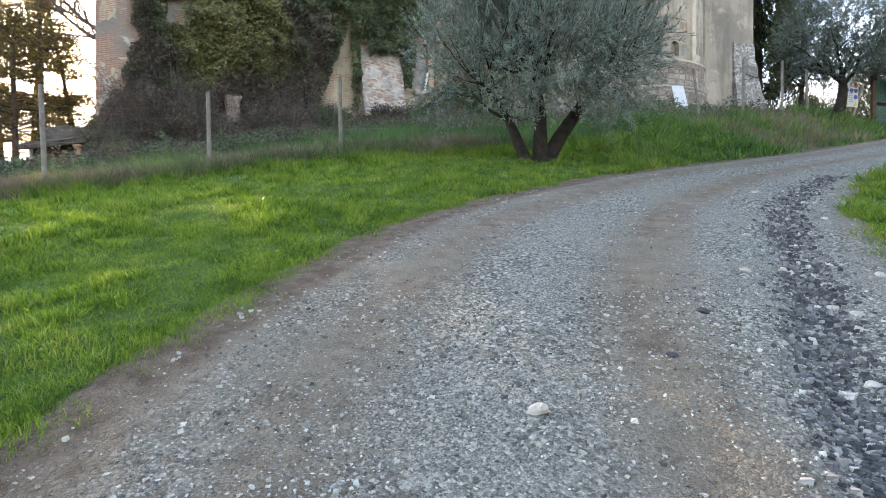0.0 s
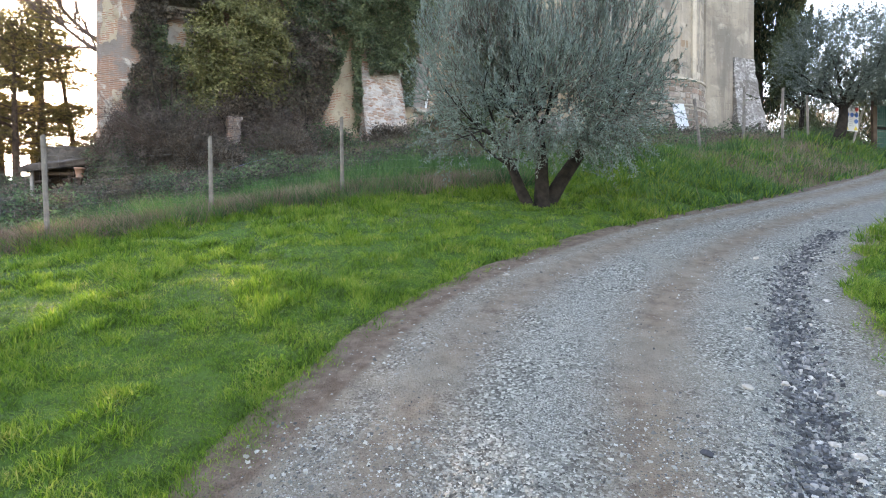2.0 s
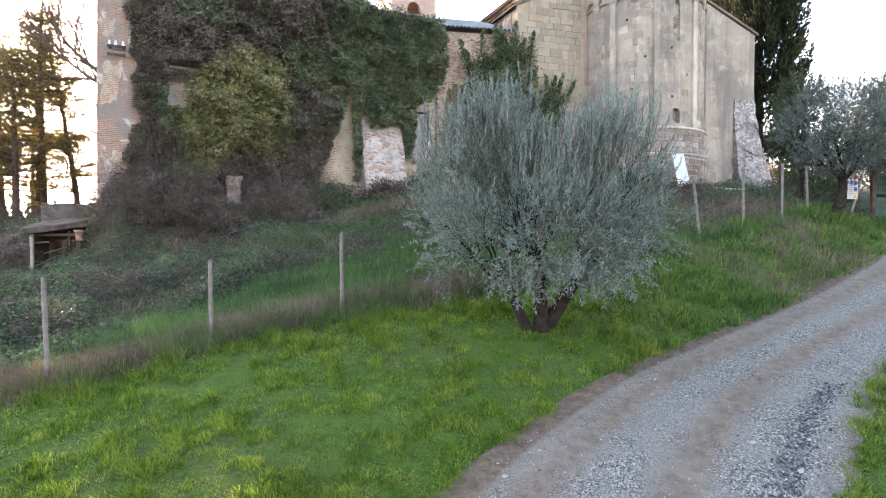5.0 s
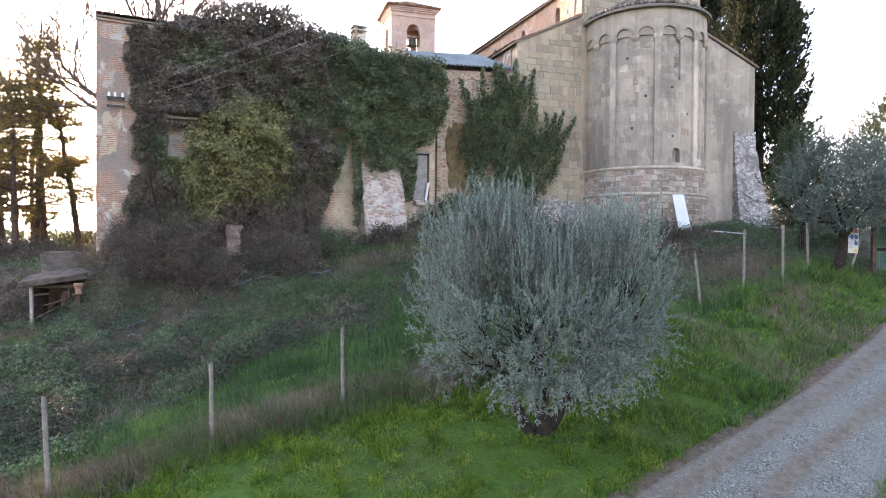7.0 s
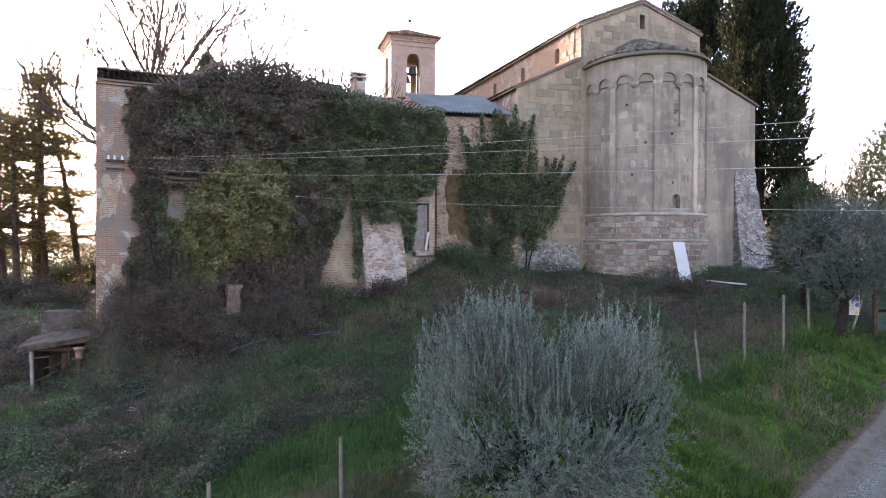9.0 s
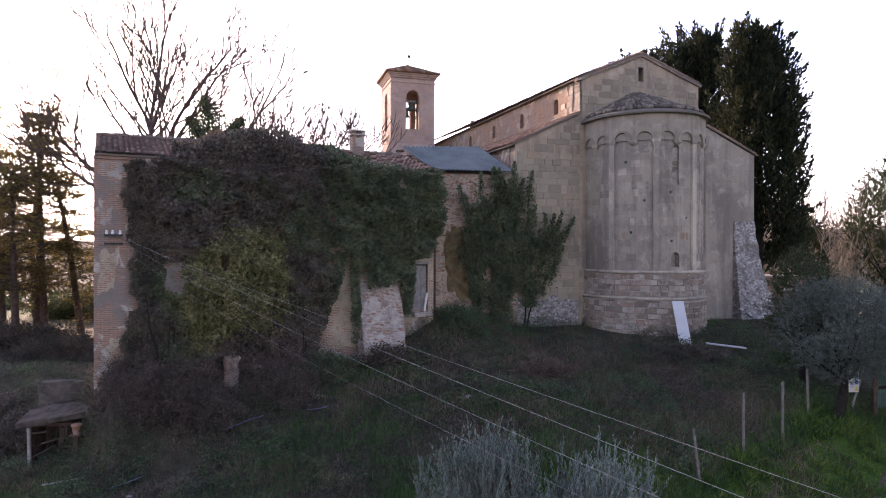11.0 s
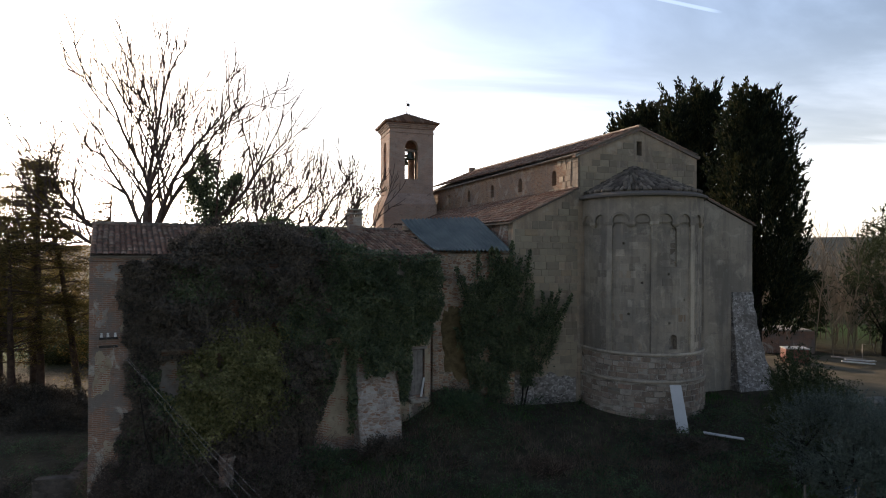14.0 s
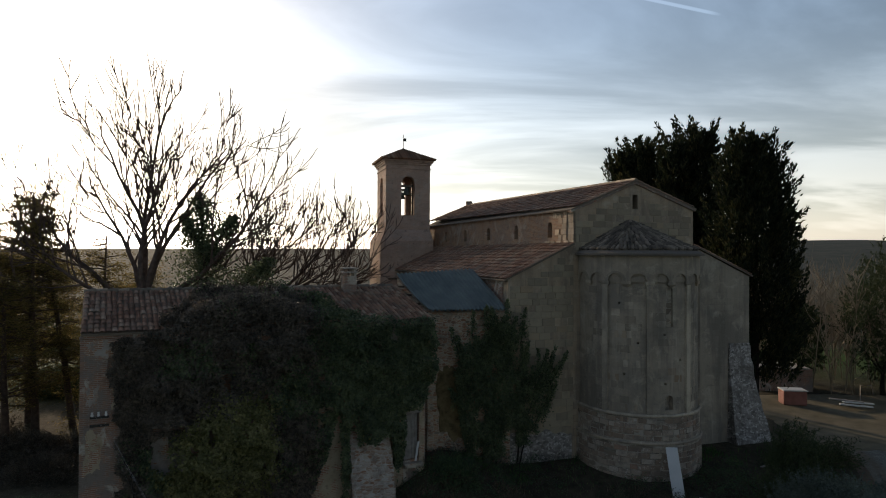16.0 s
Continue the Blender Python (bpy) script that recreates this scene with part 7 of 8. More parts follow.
build_woods()
for k, (x, y, h_, rad_) in enumerate([(33.0, 46.0, 9.5, 2.6), (37.0, 50.0, 11.0, 3.2), (29.5, 50.5, 6.0, 1.8), (36.5, 42.0, 8.0, 2.4), (32.5, 39.5, 5.5, 2.0)]):
    crown_tree("evergreen_tree", x, y, "dark evergreen tree beyond the yard", 160 + k, h_, rad_, M["shrub"], M["bark"], h_ * 0.2, (0.05, 0), (0.16, 0.08), 900, 18, 1.1, 0.14, group="evergreens beyond the yard")
# ---- fence ----
def build_fence():
    r = np.random.default_rng(301)
    f = thing("wire_fence", None, "weathered wooden fence posts with slack wire netting", "fence")
    tops = {}
    for k, (x, y) in enumerate(FENCE):
        z = float(land(x, y))
        lean = {6: (-0.14, 0.0), 2: (-0.05, 0.0), 3: (-0.03, 0.02), 4: (-0.02, 0.0)}.get(k, (r.normal() * 0.03, r.normal() * 0.03))
        ht = {6: 1.5, 7: 1.85, 8: 1.85, 2: 1.75, 3: 1.5, 4: 1.65}.get(k, 1.6)
        bm = bmesh.new()
        n = 7
        rings = []
        for i in range(6):
            t = i / 5
            rad = 0.043 * (1 - 0.12 * t)
            rings.append([bm.verts.new((lean[0] * ht * t + rad * (1 + 0.15 * r.normal() * 0.5) * math.cos(a * 2 * math.pi / n), lean[1] * ht * t + rad * math.sin(a * 2 * math.pi / n), -0.2 + (ht + 0.2) * t + (0.02 * math.cos(a) if i == 5 else 0))) for a in range(n)])
        for p, q in zip(rings, rings[1:]):
            for j in range(n):
                bm.faces.new((p[j], p[(j + 1) % n], q[(j + 1) % n], q[j]))
        bm.faces.new(rings[-1])
        bm.faces.new(rings[0][::-1])
        ob = part("post", bm, M["post"], f)
        ob.location = (x, y, z)
        tops[k] = (np.array((x, y, z)), np.array((lean[0] * ht, lean[1] * ht, ht)))
    acc = Acc()
    for k in range(len(FENCE) - 1):
        (p, a), (q, b) = tops[k], tops[k + 1]
        ln = np.linalg.norm(q - p)
        for h in np.linspace(0.12, 0.82, 7):
            s = np.linspace(0, 1, 9)[:, None]
            line = p + a * h + (q + b * h - p - a * h) * s + np.array((0, 0, -0.05)) * np.sin(s * math.pi) + r.normal(size=(9, 3)) * 0.008
            tube(acc, line, np.full(9, 0.001), 3, cap=False)
        for s in np.arange(0.0, 1.0, 0.2 / ln):
            lo, hi = p + a * 0.12 + (q + b * 0.12 - p - a * 0.12) * s, p + a * 0.82 + (q + b * 0.82 - p - a * 0.82) * s
            sag = np.array((0, 0, -0.05 * math.sin(s * math.pi)))
            tube(acc, [lo + sag, (lo + hi) / 2 + sag + r.normal(size=3) * 0.012, hi + sag], np.full(3, 0.0008), 3, cap=False)
    part("wire_netting", acc.mesh("wire_netting", M["metal"]), None, f, "thin galvanised wire netting")


build_fence()


# ---- lean-to shed by the house corner ----
def build_shed():
    x, y = -14.95, 22.2
    z0 = float(land(x + 0.4, y - 0.2))
    s = thing("lean_to_shed", pose(x, y, 0, 0, 0, 8), "tumbledown lean-to of grey boards half buried in brambles", "shed")
    top = 5.05
    # tilted front slab, brick upstand behind it and a red remnant of wall
    slab = bmesh.new()
    box(slab, -0.3, 2.6, -0.4, 0.75, -0.12, 0.12, bevel=0.03)
    bmesh.ops.subdivide_edges(slab, edges=slab.edges[:], cuts=3, use_grid_fill=True)
    for v in slab.verts:
        v.co += noise.noise_vector(v.co * 2.3) * 0.07 + noise.noise_vector(v.co * 7) * 0.03
    ob = part("roof_slab", slab, M["wood_brown"], s, "cracked grey roof slab tilted to one side")
    ob.matrix_local = pose(0, 0, top + 0.02, 12, -8, 0)
    for k in range(6):
        boxed("roof_board", (-0.15 + 0.06 * (k % 2), 2.1 - 0.12 * (k % 3), 0.0, 0.93, -0.02, 0.04), M["wood_brown"], s, 0.01, m=pose(0, 0.55 + 0.9 * k, top + 0.1 + 0.09 * k, 4, -3, 0))
    up = bmesh.new()
    box(up, -0.5, 1.35, 1.6, 1.95, top - 1.2, top + 1.05, bevel=0.03)
    bmesh.ops.subdivide_edges(up, edges=up.edges[:], cuts=3, use_grid_fill=True)
    for v in up.verts:
        v.co += noise.noise_vector(v.co * 2.9) * 0.08
    part("wall_remnant", up, M["dark_rubble"], s, "grey-brown remnant of a rendered wall behind the roof")
    boxed("post", (0.06, 0.17, -0.12, -0.01, z0 - 0.3, top), M["wood_grey"], s, 0.02, label="pale weathered post", m=pose(0, 0, 0, 0, -1.5, 0))
    boxed("post", (2.45, 2.6, -0.15, 0.02, z0 - 0.3, top + 0.1), M["wood_dark"], s, 0.015)
    boxed("side_wall", (2.9, 2.96, 0.0, 1.5, z0 - 0.4, top), M["wood_dark"], s)
    boxed("back_wall", (0.0, 3.0, 1.1, 1.2, z0 - 0.4, top + 0.1), M["wood_dark"], s)
    boxed("side_wall", (-0.03, 0.03, 0.05, 1.1, z0 - 0.4, top), M["wood_dark"], s)
    for k, (x0, cut, tilt) in enumerate(((0.95, 0.35, 3), (1.3, 0.1, -2), (1.52, 0.55, 4), (1.85, 0.2, -5), (2.2, 0.0, 2))):
        boxed("front_plank", (-0.09, 0.09, 0.12, 0.15, -0.3, top - z0 - cut), M["wood_red"], s, 0.006, m=pose(x0, 0.02 * (k % 2), z0, 0, tilt, 0))
    for x0, h0, tilt in ((0.45, 0.55, 62), (0.8, 0.95, 74), (1.25, 0.35, -58)):
        boxed("fallen_stick", (-0.02, 0.02, -0.02, 0.02, -0.45, 0.45), M["wood_brown"], s, 0.004, m=pose(x0, 0.03, z0 + h0, 0, tilt, 0))
    boxed("rail", (0.1, 2.5, 0.02, 0.08, top - 0.25, top - 0.13), M["wood_dark"], s, 0.01)
    boxed("rail", (0.3, 0.95, 0.06, 0.1, top - 0.55, top - 0.48), M["wood_brown"], s, 0.006, m=pose(0, 0, 0, 0, -5, 0))
    boxed("upright", (1.15, 1.25, 0.04, 0.1, z0 - 0.2, top), M["wood_dark"], s, 0.01)
    pot = Acc()
    zz = float(land(-13.05, 21.85))
    tube(pot, [(0, 0, 0), (0, 0, 0.28), (0, 0, 0.29), (0, 0, 0.36), (0, 0, 0.37)], [0.11, 0.15, 0.18, 0.18, 0.13], 12)
    bm = bmesh.new()
    box(bm, -0.09, 0.09, -0.09, 0.09, -0.2, 4.62 - zz, bevel=0.015)
    box(bm, -0.2, 0.2, -0.16, 0.16, 4.62 - zz, 4.66 - zz)
    stump = part("timber_stand", bm, M["wood_dark"], None)
    stump.location = (-13.05, 21.85, zz)
    tagged(stump, "dark timber post with a small shelf", "stand")
    ob = part("flower_pot", pot.mesh("flower_pot", M["tile"], True), None)
    ob.location = (-13.05, 21.85, 4.66)
    tagged(ob, "terracotta flower pot on a timber stand", "pot")


build_shed()


# ---- boards, stones and scraps ----
def loose(name, dims, material, m, label, category, bevel=0.01, group=""):
    bm = bmesh.new()
    box(bm, *dims, bevel=bevel)
    ob = part(name, bm, material)
    ob.matrix_world = m
    return tagged(ob, label, category, group)


loose("white_board", (-0.26, 0.26, -0.02, 0.02, 0, 2.25), M["white_board"], pose(10.68, 27.2, float(land(10.68, 27.2)) + 0.12, -36, 0, -6), "white panel leaning on brushwood below the apse", "panel")
loose("white_board", (-0.8, 0.8, -0.14, 0.14, 0, 0.05), M["white_board"], pose(12.2, 26.65, float(land(12.2, 26.65)) + 0.3, 0, 5, -16), "narrow white panel lying in the grass", "panel")
loose("timber_offcut", (-0.6, 0.6, -0.05, 0.05, 0, 0.04), M["wood_grey"], pose(-12.6, 20.3, float(land(-12.6, 20.3)) + 0.08, 0, -6, 15), "grey timber offcut lying on the slope", "timber")
loose("timber_offcut", (-0.5, 0.5, -0.06, 0.06, 0, 0.04), M["wood_grey"], pose(16.2, 30.4, float(land(16.2, 30.4)) + 0.05, 0, 2, 30), "grey timber offcut in the grass", "timber")


def stone(name, x, y, size, material, seed, label, group="", flat=0.6, base=None):
    r = random.Random(seed)
    bm = bmesh.new()
    bmesh.ops.create_icosphere(bm, subdivisions=2, radius=size / 2)
    off = Vector((r.uniform(0, 50), r.uniform(0, 50), 0))
    for v in bm.verts:
        n = v.co.normalized()
        v.co *= 1 + 0.55 * noise.noise(n * 1.3 + off) + 0.12 * noise.noise(n * 3.5 + off)
        v.co.z *= flat
        v.co.x *= r.uniform(1.0, 1.02)
    ob = part(name, bm, material)
    z = float(land(x, y)) if base is None else base
    ob.location, ob.rotation_euler = (x, y, z + size * flat * 0.2), (r.uniform(-0.3, 0.3), r.uniform(-0.3, 0.3), r.uniform(0, 6))
    return tagged(ob, label, "stone", group)


def build_trellis():
    x, y = -6.9, 15.5
    t = thing("trellis_panel", pose(x, y, float(land(x, y)) + 0.1, -22, 0, 12), "old wooden trellis panel propped among the weeds", "trellis")
    for sgn in (-1, 1):
        for k in range(7):
            boxed("slat", (-0.009, 0.009, 0.008 * sgn - 0.006, 0.008 * sgn + 0.006, -0.4, 0.4), M["wood_brown"], t, m=pose(-0.36 + 0.12 * k, 0, 0.32, 0, 38 * sgn, 0))


build_trellis()
stone("pale_stone", -4.15, 25.3, 0.42, M["pale_stone"], 1, "pale flat stone lying on the slope", "", 0.4)
stone("pale_stone", 0.9, 22.6, 0.3, M["pale_stone"], 2, "pale stone half hidden in brambles", "", 0.5)
stone("pale_stone", -9.6, 18.8, 0.3, M["pale_stone"], 3, "pale stone half hidden in brambles", "", 0.5)
rp = np.random.default_rng(310)
blue = plain("faded_blue_plastic", (0.11, 0.11, 0.22), (0.18, 0.18, 0.3), 3, 0.6)
for a, b, ln in ((-7.6, 21.6, 1.3), (-5.0, 22.4, 0.8), (-10.4, 19.3, 0.9)):
    pts, v = curve_pts((a, b, float(land(a, b)) + 0.18), (1, 0.2, 0.2), ln, 6, (0, 0, -0.1), rp, 0.1)
    acc = Acc()
    tube(acc, pts, np.full(7, 0.013), 6)
    tagged(part("blue_pipe", acc.mesh("blue_pipe", blue, True)), "length of faded blue plastic pipe on the slope", "pipe", "scraps of blue pipe")


# ---- gravel ----
def chips(acc, x, y, z, size, r):
    """Small angular stones: squashed, skewed octahedra."""
    n = len(x)
    o = np.array([(1, 0, 0), (0, 1, 0), (-1, 0, 0), (0, -1, 0), (0, 0, 1), (0, 0, -1)], float)
    v = o[None] * (1 + 0.35 * r.normal(size=(n, 6, 1)).clip(-1.2, 1.2)) + 0.25 * r.normal(size=(n, 6, 3)).clip(-1.2, 1.2)
    v *= np.stack([r.uniform(0.7, 1.3, n), r.uniform(0.6, 1.1, n), r.uniform(0.4, 0.75, n)], 1)[:, None] * (size / 2)[:, None, None]
    a = r.uniform(0, 2 * math.pi, n)
    ca, sa = np.cos(a)[:, None], np.sin(a)[:, None]
    v = np.stack([v[..., 0] * ca - v[..., 1] * sa, v[..., 0] * sa + v[..., 1] * ca, v[..., 2]], -1)
    v += np.stack([x, y, z + size * 0.06], 1)[:, None]
    t = np.array([(0, 1, 4), (1, 2, 4), (2, 3, 4), (3, 0, 4)])
    acc.add(v.reshape(-1, 3), ((np.arange(n) * 6)[:, None, None] + t[None]).reshape(-1, 3))


def pebbles(acc, x, y, z, size, r):
    """Rounded-off stones: a skewed ring below and a smaller one above."""
    n = len(x)
    o = np.array([(1, 0, -0.3), (0.1, 1, -0.3), (-1, 0.1, -0.3), (0, -1, -0.3), (0.62, 0.25, 1), (-0.2, 0.65, 0.9), (-0.62, -0.2, 1), (0.2, -0.62, 0.9)], float)
    v = o[None] * (1 + 0.22 * r.normal(size=(n, 8, 1)).clip(-1.2, 1.2)) + 0.16 * r.normal(size=(n, 8, 3)).clip(-1.2, 1.2)
    v *= np.stack([r.uniform(0.75, 1.2, n), r.uniform(0.75, 1.1, n), r.uniform(0.5, 0.95, n)], 1)[:, None] * (size / 2)[:, None, None]
    a = r.uniform(0, 2 * math.pi, n)
    ca, sa = np.cos(a)[:, None], np.sin(a)[:, None]
    v = np.stack([v[..., 0] * ca - v[..., 1] * sa, v[..., 0] * sa + v[..., 1] * ca, v[..., 2]], -1)
    v += np.stack([x, y, z + size * 0.06], 1)[:, None]
    t = np.array([(0, 1, 5, 4), (1, 2, 6, 5), (2, 3, 7, 6), (3, 0, 4, 7), (4, 5, 6, 7)])
    acc.add(v.reshape(-1, 3), ((np.arange(n) * 8)[:, None, None] + t[None]).reshape(-1, 4))


def on_road(w, y):
    x = road_left(y) * (1 - w) + road_right(y) * w
    return x, road_height(x, y, w)


def build_gravel():
    r = np.random.default_rng(320)
    acc = Acc()
    n = 165000
    y = 1.5 + 10.5 * r.random(n) ** 1.5
    w = r.uniform(0.035, 1.0, n)
    lane = 0.25 + 0.75 * np.clip(1 - 0.8 * np.exp(-((w - 0.2) / 0.06) ** 2) - 0.75 * np.exp(-((w - 0.56) / 0.06) ** 2) - 0.85 * (w < 0.1) + 0.3 * np.exp(-((w - 0.4) / 0.1) ** 2), 0, 1)
    x, z = on_road(w, y)
    lane = lane * (0.35 + 1.1 * sstep(0.38, 0.62, fbm(x * 1.4, y * 1.4, 321)))
    keep = r.random(n) < lane * np.clip(5.0 / y, 0.3, 1)
    x, y, z = x[keep], y[keep], z[keep]
    size = r.uniform(0.009, 0.02, len(x)) * r.choice([0.8, 1, 1.7], len(x), p=[0.55, 0.41, 0.04]) * (1 + 0.05 * y)
    for near, make in ((True, pebbles), (False, chips)):
        k = (y < 4.0) == near
        make(acc, x[k], y[k], z[k], size[k], r)
    tagged(part("road_gravel", acc.mesh("road_gravel", M["chips"])), "loose grey gravel on the lane", "gravel", kind="stuff")
    # darker, coarser stones in the washed-out gully
    acc = Acc()
    n = 9000
    y = 1.5 + 8.0 * r.random(n) ** 1.3
    w = gully_at(y) + r.normal(size=n) * 0.026
    x, z = on_road(w, y)
    pebbles(acc, x, y, z, 0.016 + 0.042 * r.random(n) ** 2.2, r)
    tagged(part("gully_stones", acc.mesh("gully_stones", M["gully"])), "dark coarse stones washed into a gully", "gravel", kind="stuff")
    # single larger stones
    rr = random.Random(5)
    for k in range(46):
        yy = 1.8 + 6.5 * rr.random() ** 1.2
        ww = float(gully_at(yy)) + rr.gauss(0.02, 0.05) if k % 4 else rr.uniform(0.1, 0.98)
        xx, zz = on_road(np.array(ww), np.array(yy))
        dark = k % 3 == 1
        stone("lane_stone", float(xx), yy, rr.uniform(0.035, 0.085), M["dark_chips"] if dark else M["pale_stone"], 400 + k, "dark rounded stone in the lane gully" if dark else "pale rounded stone lying on the lane", "larger stones on the lane", 0.65, float(zz) - 0.005)


build_gravel()


# ---- overhead cables ----
def build_cables():
    c = thing("overhead_cables", None, "pale overhead power cables slung from the house", "cable")
    start = HM @ Vector((0.62, -0.26, 11.9))
    for k, (dx, dz, end_x, end_z, sag) in enumerate([(-0.2, 0.0, 16.3, 8.44, 0.45), (0.0, 0.0, 15.5, 8.18, 0.45), (0.24, -0.3, 15.0, 8.48, 0.665), (0.1, -0.4, 15.2, 9.06, 1.21)]):
        a = start + Vector((dx, 0, dz))
        b = Vector((end_x, -12.2, end_z))
        s = np.linspace(0, 1, 60)
        pts = np.array(a)[None] + np.array(b - a)[None] * s[:, None]
        pts[:, 2] -= 4 * sag * s * (1 - s)
        acc = Acc()
        tube(acc, pts, np.full(60, 0.0019 if k < 3 else 0.0013), 5)
        part("cable", acc.mesh("cable", M["wire"], True), None, c)


build_cables()


# ---- site signs and gate at the bend ----
def disc(bm, x, z, rad, y, n=20):
    vs = [bm.verts.new((x + rad * math.cos(2 * math.pi * k / n), y, z + rad * math.sin(2 * math.pi * k / n))) for k in range(n)]
    bk = [bm.verts.new((v.co.x, y + 0.004, v.co.z)) for v in vs]
    bm.faces.new(vs)
    for k in range(n):
        bm.faces.new((vs[k], vs[(k + 1) % n], bk[(k + 1) % n], bk[k]))


def build_signs():
    x, y = 14.2, 21.5
    z = float(land(x, y))
    s = thing("site_sign", pose(x, y, z, 0, 2, 12), "white building-site safety board with blue discs and yellow triangles", "sign")
    blue_m = plain("sign_blue", (0.03, 0.09, 0.3), (0.05, 0.13, 0.38), 3, 0.5, 0, 0.05)
    yel_m = plain("sign_yellow", (0.6, 0.42, 0.03), (0.7, 0.5, 0.05), 3, 0.5, 0, 0.05)
    red_m = plain("sign_red", (0.45, 0.04, 0.03), (0.55, 0.06, 0.04), 3, 0.5, 0, 0.05)
    grey_m = plain("sign_grey", (0.25, 0.25, 0.27), (0.35, 0.35, 0.37), 3, 0.6, 0, 0.05)
    zc = 6.75 - z
    b = boxed("board", (-0.3, 0.3, 0, 0.01, zc - 0.45, zc + 0.45), M["white_board"], s)
    for dx, dz, m_ in ((-0.17, 0.12, blue_m), (0.02, 0.12, blue_m), (0.2, 0.12, blue_m), (0.2, -0.1, blue_m), (-0.18, -0.1, grey_m), (0.2, 0.33, red_m)):
        bm = bmesh.new()
        disc(bm, dx, zc + dz, 0.08, -0.006)
        part("symbol", bm, m_, b)
    for dx in (-0.18, 0.2):
        bm = bmesh.new()
        vs = [bm.verts.new((dx + a, -0.005, zc - 0.34 + c)) for a, c in ((-0.09, -0.07), (0.09, -0.07), (0, 0.09))]
        bm.faces.new(vs)
        bk = [bm.verts.new((v.co.x, -0.001, v.co.z)) for v in vs]
        for k in range(3):
            bm.faces.new((vs[k], vs[(k + 1) % 3], bk[(k + 1) % 3], bk[k]))
        part("symbol", bm, yel_m, b)
    for k in range(5):
        boxed("text_bar", (-0.08, 0.1 - 0.02 * (k % 2), -0.004, -0.001, zc + 0.0 - 0.07 * k, zc + 0.025 - 0.07 * k), grey_m, b)
    boxed("prop", (-0.03, 0.03, 0.02, 0.08, -0.1, zc + 0.5), M["wood_grey"], s, 0.006, m=pose(0.1, 0, 0, 0, 18, 0))
    px, py = 14.95, 21.4
    zp = float(land(px, py))
    loose("gate_post", (-0.07, 0.07, -0.07, 0.07, -0.2, 2.4), M["wood_dark"], pose(px, py, zp), "brown wooden gate post beside the lane", "post", 0.015)
    gx, gy = 15.15, 21.6
    gz = float(land(gx + 1.5, gy + 0.4))
    g = thing("site_gate", pose(gx, gy, gz, 0, 0, 16), "wire mesh site gate backed with green netting", "gate")
    net = plain("green_netting", (0.02, 0.075, 0.055), (0.04, 0.12, 0.09), 4, 0.8)
    boxed("green_netting", (0.05, 3.3, 0.02, 0.03, 0.1, 1.6), net, g)
    boxed("netting_fold", (0.05, 3.3, -0.02, 0.0, 0.75, 0.85), M["dark"], g)
    acc = Acc()
    for k in range(34):
        tube(acc, [(0.0 + k * 0.1, 0, 0.05), (0.0 + k * 0.1, 0, 1.75)], [0.004, 0.004], 4)
    for k in range(9):
        tube(acc, [(0, -0.006, 0.05 + k * 0.21), (3.3, -0.006, 0.05 + k * 0.21)], [0.004, 0.004], 4)
    part("wire_mesh", acc.mesh("wire_mesh", M["metal"]), None, g)
    for k in range(2):
        acc = Acc()
        tube(acc, [(k * 3.3, 0, -0.1), (k * 3.3, 0, 1.85)], [0.022, 0.022], 8)
        part("frame_tube", acc.mesh("frame_tube", M["metal"], True), None, g)
    hb = thing("white_barrier", pose(16.05, 21.0, float(land(16.05, 21.0)), 0, 0, 10), "small white trestle barrier standing by the gate", "barrier")
    boxed("board", (-0.25, 0.45, -0.02, 0.02, 0.42, 0.6), M["white_board"], hb, 0.005)
    for k in (-0.2, 0.4):
        boxed("leg", (k - 0.02, k + 0.02, -0.12, -0.08, 0, 0.45), M["white_board"], hb, 0.004, m=pose(0, 0, 0, 0, 0, 0))
        boxed("leg", (k - 0.02, k + 0.02, 0.08, 0.12, 0, 0.45), M["white_board"], hb, 0.004)


build_signs()


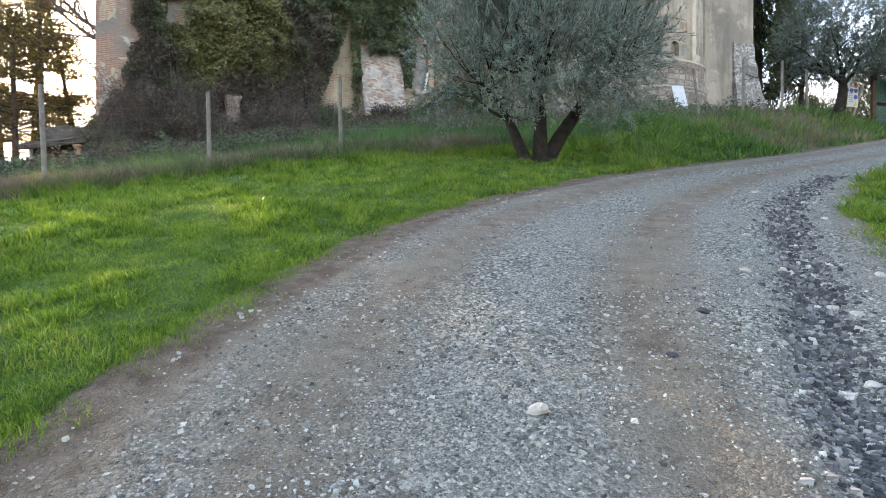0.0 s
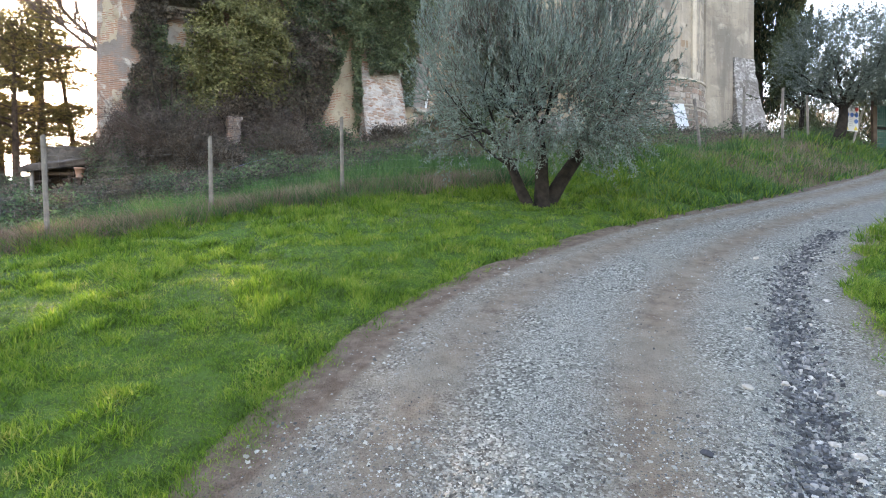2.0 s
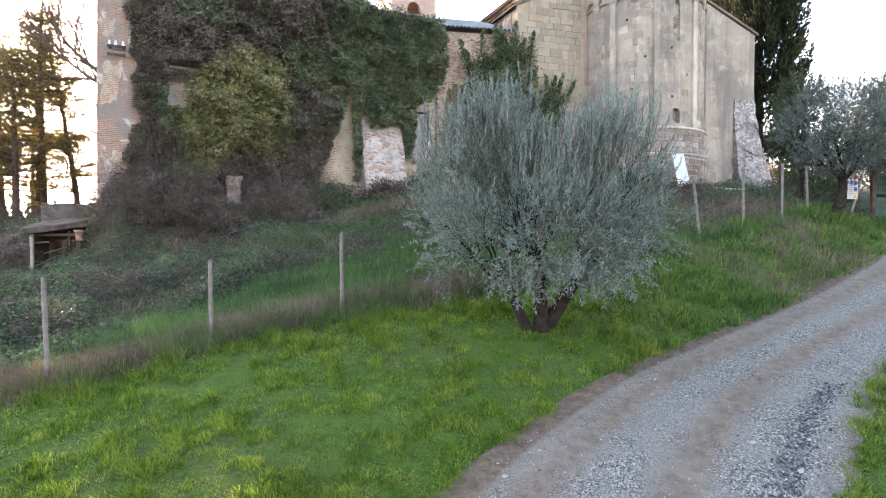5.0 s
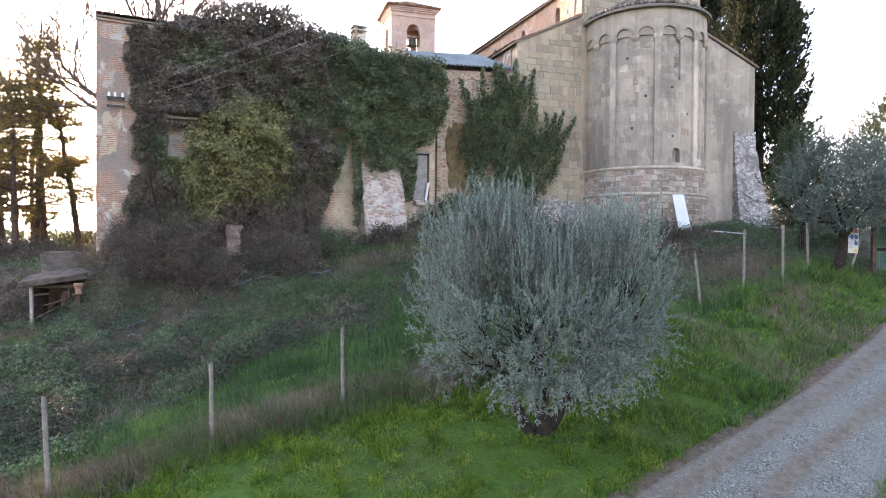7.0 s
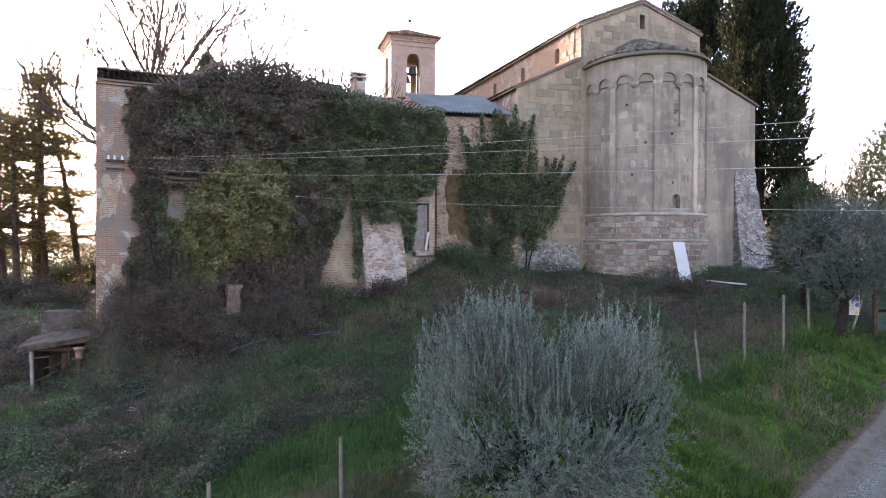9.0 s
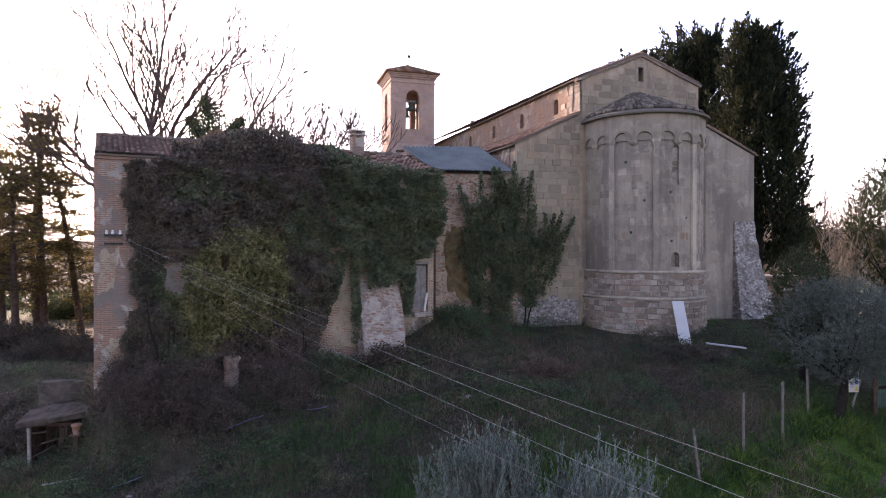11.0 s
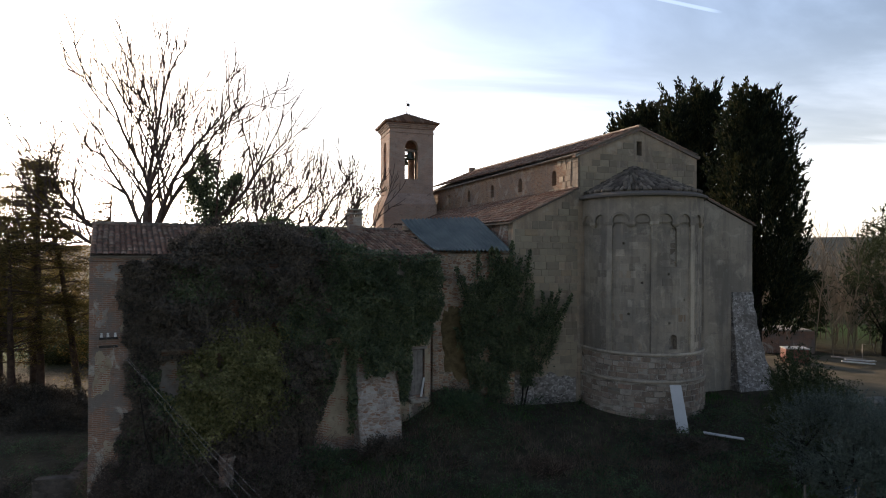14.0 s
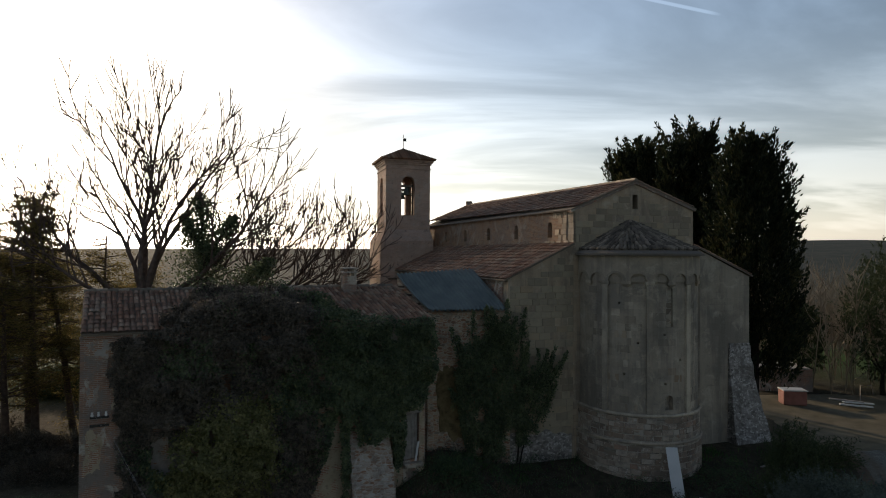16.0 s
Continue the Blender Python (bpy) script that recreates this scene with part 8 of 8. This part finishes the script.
# ---- the yard beyond the church ----
def build_yard():
    xs, ys = np.linspace(19.5, 36, 50), np.linspace(31.5, 47, 44)
    gx, gy = np.meshgrid(xs, ys)
    edge = np.minimum(np.minimum(gx - 19.5, 36 - gx), np.minimum(gy - 31.5, 47 - gy)) - 1.2 * fbm(gx * 0.6, gy * 0.6, 331)
    gz = land(gx, gy) + 0.03 - 0.25 * sstep(0.8, 0.0, edge)
    k = len(xs)
    i, j = np.meshgrid(np.arange(len(ys) - 1), np.arange(k - 1), indexing="ij")
    acc = Acc()
    acc.add(np.stack([gx, gy, gz], -1), np.stack([i * k + j, i * k + j + 1, (i + 1) * k + j + 1, (i + 1) * k + j], -1).reshape(-1, 4))
    m = plain("pale_packed_earth", (0.11, 0.095, 0.06), (0.2, 0.17, 0.115), 0.8, 0.95, 0, 0.5, 25, 0.02)
    tagged(part("yard", acc.mesh("yard", m, True)), "pale packed-earth yard beside the church", "yard", kind="structure")
    red = plain("faded_red_metal", (0.2, 0.07, 0.05), (0.32, 0.12, 0.09), 2, 0.6)
    x, y = 24.6, 43.0
    z = float(land(x, y)) + 0.03
    c = thing("red_skip", pose(x, y, z, 0, 0, -8), "faded red metal crate standing in the yard", "crate")
    bm = bmesh.new()
    box(bm, -0.75, 0.75, -0.5, 0.5, 0.0, 0.95, bevel=0.04)
    part("body", bm, red, c)
    boxed("rim", (-0.8, 0.8, -0.55, 0.55, 0.95, 1.03), M["white_board"], c, 0.02)
    x, y = 26.3, 47.0
    z = float(land(x, y))
    w = thing("low_outbuilding", pose(x, y, z, 0, 0, -5), "low brown outbuilding with a flat pale roof slab", "outbuilding")
    boxed("wall", (-2.0, 2.0, 0, 2.5, -0.2, 1.7), M["brick_pale"], w)
    boxed("roof_slab", (-1.9, 1.7, -0.2, 2.7, 1.7, 1.82), M["pale_stone"], w, 0.02)
    for k, (x, y, a) in enumerate([(28.0, 41.5, -12), (28.4, 41.9, -4), (27.8, 42.2, -18)]):
        loose("stacked_plank", (-1.0, 1.0, -0.12, 0.12, 0, 0.08), M["white_board"] if k < 2 else M["wood_grey"], pose(x, y, float(land(x, y)) + 0.25 + 0.09 * k, 0, 3, a), "pale planks stacked in the yard", "plank", 0.01, "planks stacked in the yard")
    acc = Acc()
    z = float(land(29.8, 43.0))
    tube(acc, [(29.3, 43, z), (29.3, 43, z + 1.3), (30.1, 43, z + 1.3), (30.2, 43, z + 0.7)], [0.03] * 4, 6)
    tagged(part("pipe_frame", acc.mesh("pipe_frame", M["metal"], True)), "bent metal pipe frame in the yard", "frame")


build_yard()


# ---- dressed stones of the apse and gable, laid course by course ----
def lay_stones():
    r = random.Random(9)
    meshes = {w: [block_mesh(w - 0.006, 0.337, 0.1, r) for _ in range(2)] for w in (0.45, 0.6, 0.78)}
    for lst in meshes.values():
        for me in lst:
            me.materials.append(M["block"])
    half = APSE_R * math.pi / 2
    z, count = 10.34, 0
    free = [(14.2, 16.3, 0.3, -4), (10.1, 11.2, 0.32, -4)] + [(z, z + 0.13, 0.08, d) for d, z in HOLES]
    while z < 16.1:
        u = -half + r.uniform(0.0, 0.3)
        while u < half * 0.78:
            w = r.choice((0.45, 0.6, 0.6, 0.78))
            c = u + w / 2
            clear = all(not (za < z + 0.34 and z < zb and abs(c - radians(dg) * APSE_R) < hw + w / 2) for za, zb, hw, dg in free)
            strip = min(abs(c - radians(d) * APSE_R) for d in (-63, -23, 17, 57))
            if clear and strip > 0.17 + w / 2 - 0.16 and count < 300:
                ob = part("stone_block", r.choice(meshes[w]), None, apse)
                a = c / APSE_R
                rr = APSE_R + r.uniform(-0.003, 0.004) - 0.03 * (w / 0.6) ** 2 * 0.3
                ob.location = (APSE_S + rr * math.sin(a), APSE_T - rr * math.cos(a), z + 0.17)
                ob.rotation_euler = (0, 0, a)
                count += 1
            u += w
        z += 0.342
    # plinth courses round the apse, joined
    acc = Acc()
    rr = np.random.default_rng(29)
    for rad, z0, z1, hh in ((APSE_R + 0.17, 6.6, 8.85, 0.27), (APSE_R + 0.1, 9.0, 10.12, 0.27)):
        z = z0
        while z + hh * 0.8 < z1:
            u = -half - 0.5 + rr.uniform(0, 0.3)
            while u < half * 0.8:
                w, g = rr.uniform(0.3, 0.62), 0.012
                pr = rr.uniform(0.004, 0.03)
                if rr.random() < 0.93:
                    ring = []
                    for q, o in ((0.0, -0.02), (0.018, pr)):
                        for uu, zz in ((u + g + q, z + g + q), (u + w - g - q, z + g + q), (u + w - g - q, min(z + hh, z1) - g - q), (u + g + q, min(z + hh, z1) - g - q)):
                            a = uu / APSE_R
                            if a < -math.pi / 2:
                                ring.append((APSE_S - rad - o, APSE_T + (-math.pi / 2 - a) * APSE_R, zz))
                            else:
                                ring.append((APSE_S + (rad + o) * math.sin(a), APSE_T - (rad + o) * math.cos(a), zz))
                    acc.add(ring, [(4, 5, 6, 7), (0, 1, 5, 4), (1, 2, 6, 5), (2, 3, 7, 6), (3, 0, 4, 7)])
                u += w
            z += hh
    q = Mat("plinth_stone_blocks", 0.92)
    col = q.ramp(q.island(), [(0.0, (0.2, 0.145, 0.11)), (0.35, (0.26, 0.2, 0.155)), (0.7, (0.31, 0.255, 0.205)), (0.93, (0.4, 0.35, 0.29)), (1.0, (0.28, 0.17, 0.12))])
    col = q.mix(q.math("MULTIPLY", q.step(q.noise(1.1, 7, 0.7), 0.45, 0.62), 0.65), col, (0.13, 0.11, 0.095))
    col = q.mix(q.math("MULTIPLY", q.step(q.noise(4, 6, 0.75), 0.54, 0.66), 0.6), col, (0.5, 0.47, 0.42))
    q.bump(q.noise(25, 5), 0.6, 0.02)
    tagged(part("plinth_facing", acc.mesh("plinth_facing", q.done(col)), None, apse), kind="stuff")
    # gable and left aisle end: warmer squared stones, joined
    for nm, x0, x1, z0, lim, par in (("gable_facing", 0.1, 7.1, 17.9, lambda x: 19.85 + (1 - abs(x - 3.6) / 3.63) * 1.45, gable_wall), ("aisle_facing", -3.5, 0.0, 8.6, lambda x: 16.4 + 1.7 * (x + 3.6) / 3.6, church)):
        acc = Acc()
        rr = np.random.default_rng(19)
        z = z0
        while z < 21.4:
            x = x0 - rr.uniform(0, 0.4)
            h = rr.uniform(0.3, 0.42)
            while x < x1 - 0.2:
                w = rr.uniform(0.35, 0.8)
                a, b = max(x, x0) + 0.008, min(x + w, x1) - 0.008
                if b - a > 0.12 and z + h < min(lim(a), lim(b)) - 0.12 and rr.random() < 0.86 and not (abs((a + b) / 2 - 3.6) < 0.6 and 19.9 < z + h / 2 < 21.1):
                    pr = rr.uniform(0.006, 0.03)
                    e = 0.02
                    v = [(a, 0.002, z + 0.008), (b, 0.002, z + 0.008), (b, 0.002, z + h - 0.008), (a, 0.002, z + h - 0.008), (a + e, -pr, z + e), (b - e, -pr, z + e), (b - e, -pr, z + h - e), (a + e, -pr, z + h - e)]
                    acc.add(v, [(4, 5, 6, 7), (0, 1, 5, 4), (1, 2, 6, 5), (2, 3, 7, 6), (3, 0, 4, 7)])
                x += w
            z += h
        mt = bpy.data.materials.get("gable_stone_blocks")
        if mt is None:
            q = Mat("gable_stone_blocks", 0.9)
            col = q.ramp(q.island(), [(0.0, (0.23, 0.19, 0.14)), (0.4, (0.29, 0.245, 0.18)), (0.8, (0.35, 0.295, 0.21)), (1.0, (0.34, 0.25, 0.165))])
            col = q.mix(q.math("MULTIPLY", q.step(q.noise(1.2, 6, 0.65), 0.45, 0.7), 0.45), col, (0.15, 0.135, 0.115))
            q.bump(q.noise(30, 5), 0.5, 0.02)
            mt = q.done(col)
        tagged(part(nm, acc.mesh(nm, mt), None, par), kind="stuff")


lay_stones()
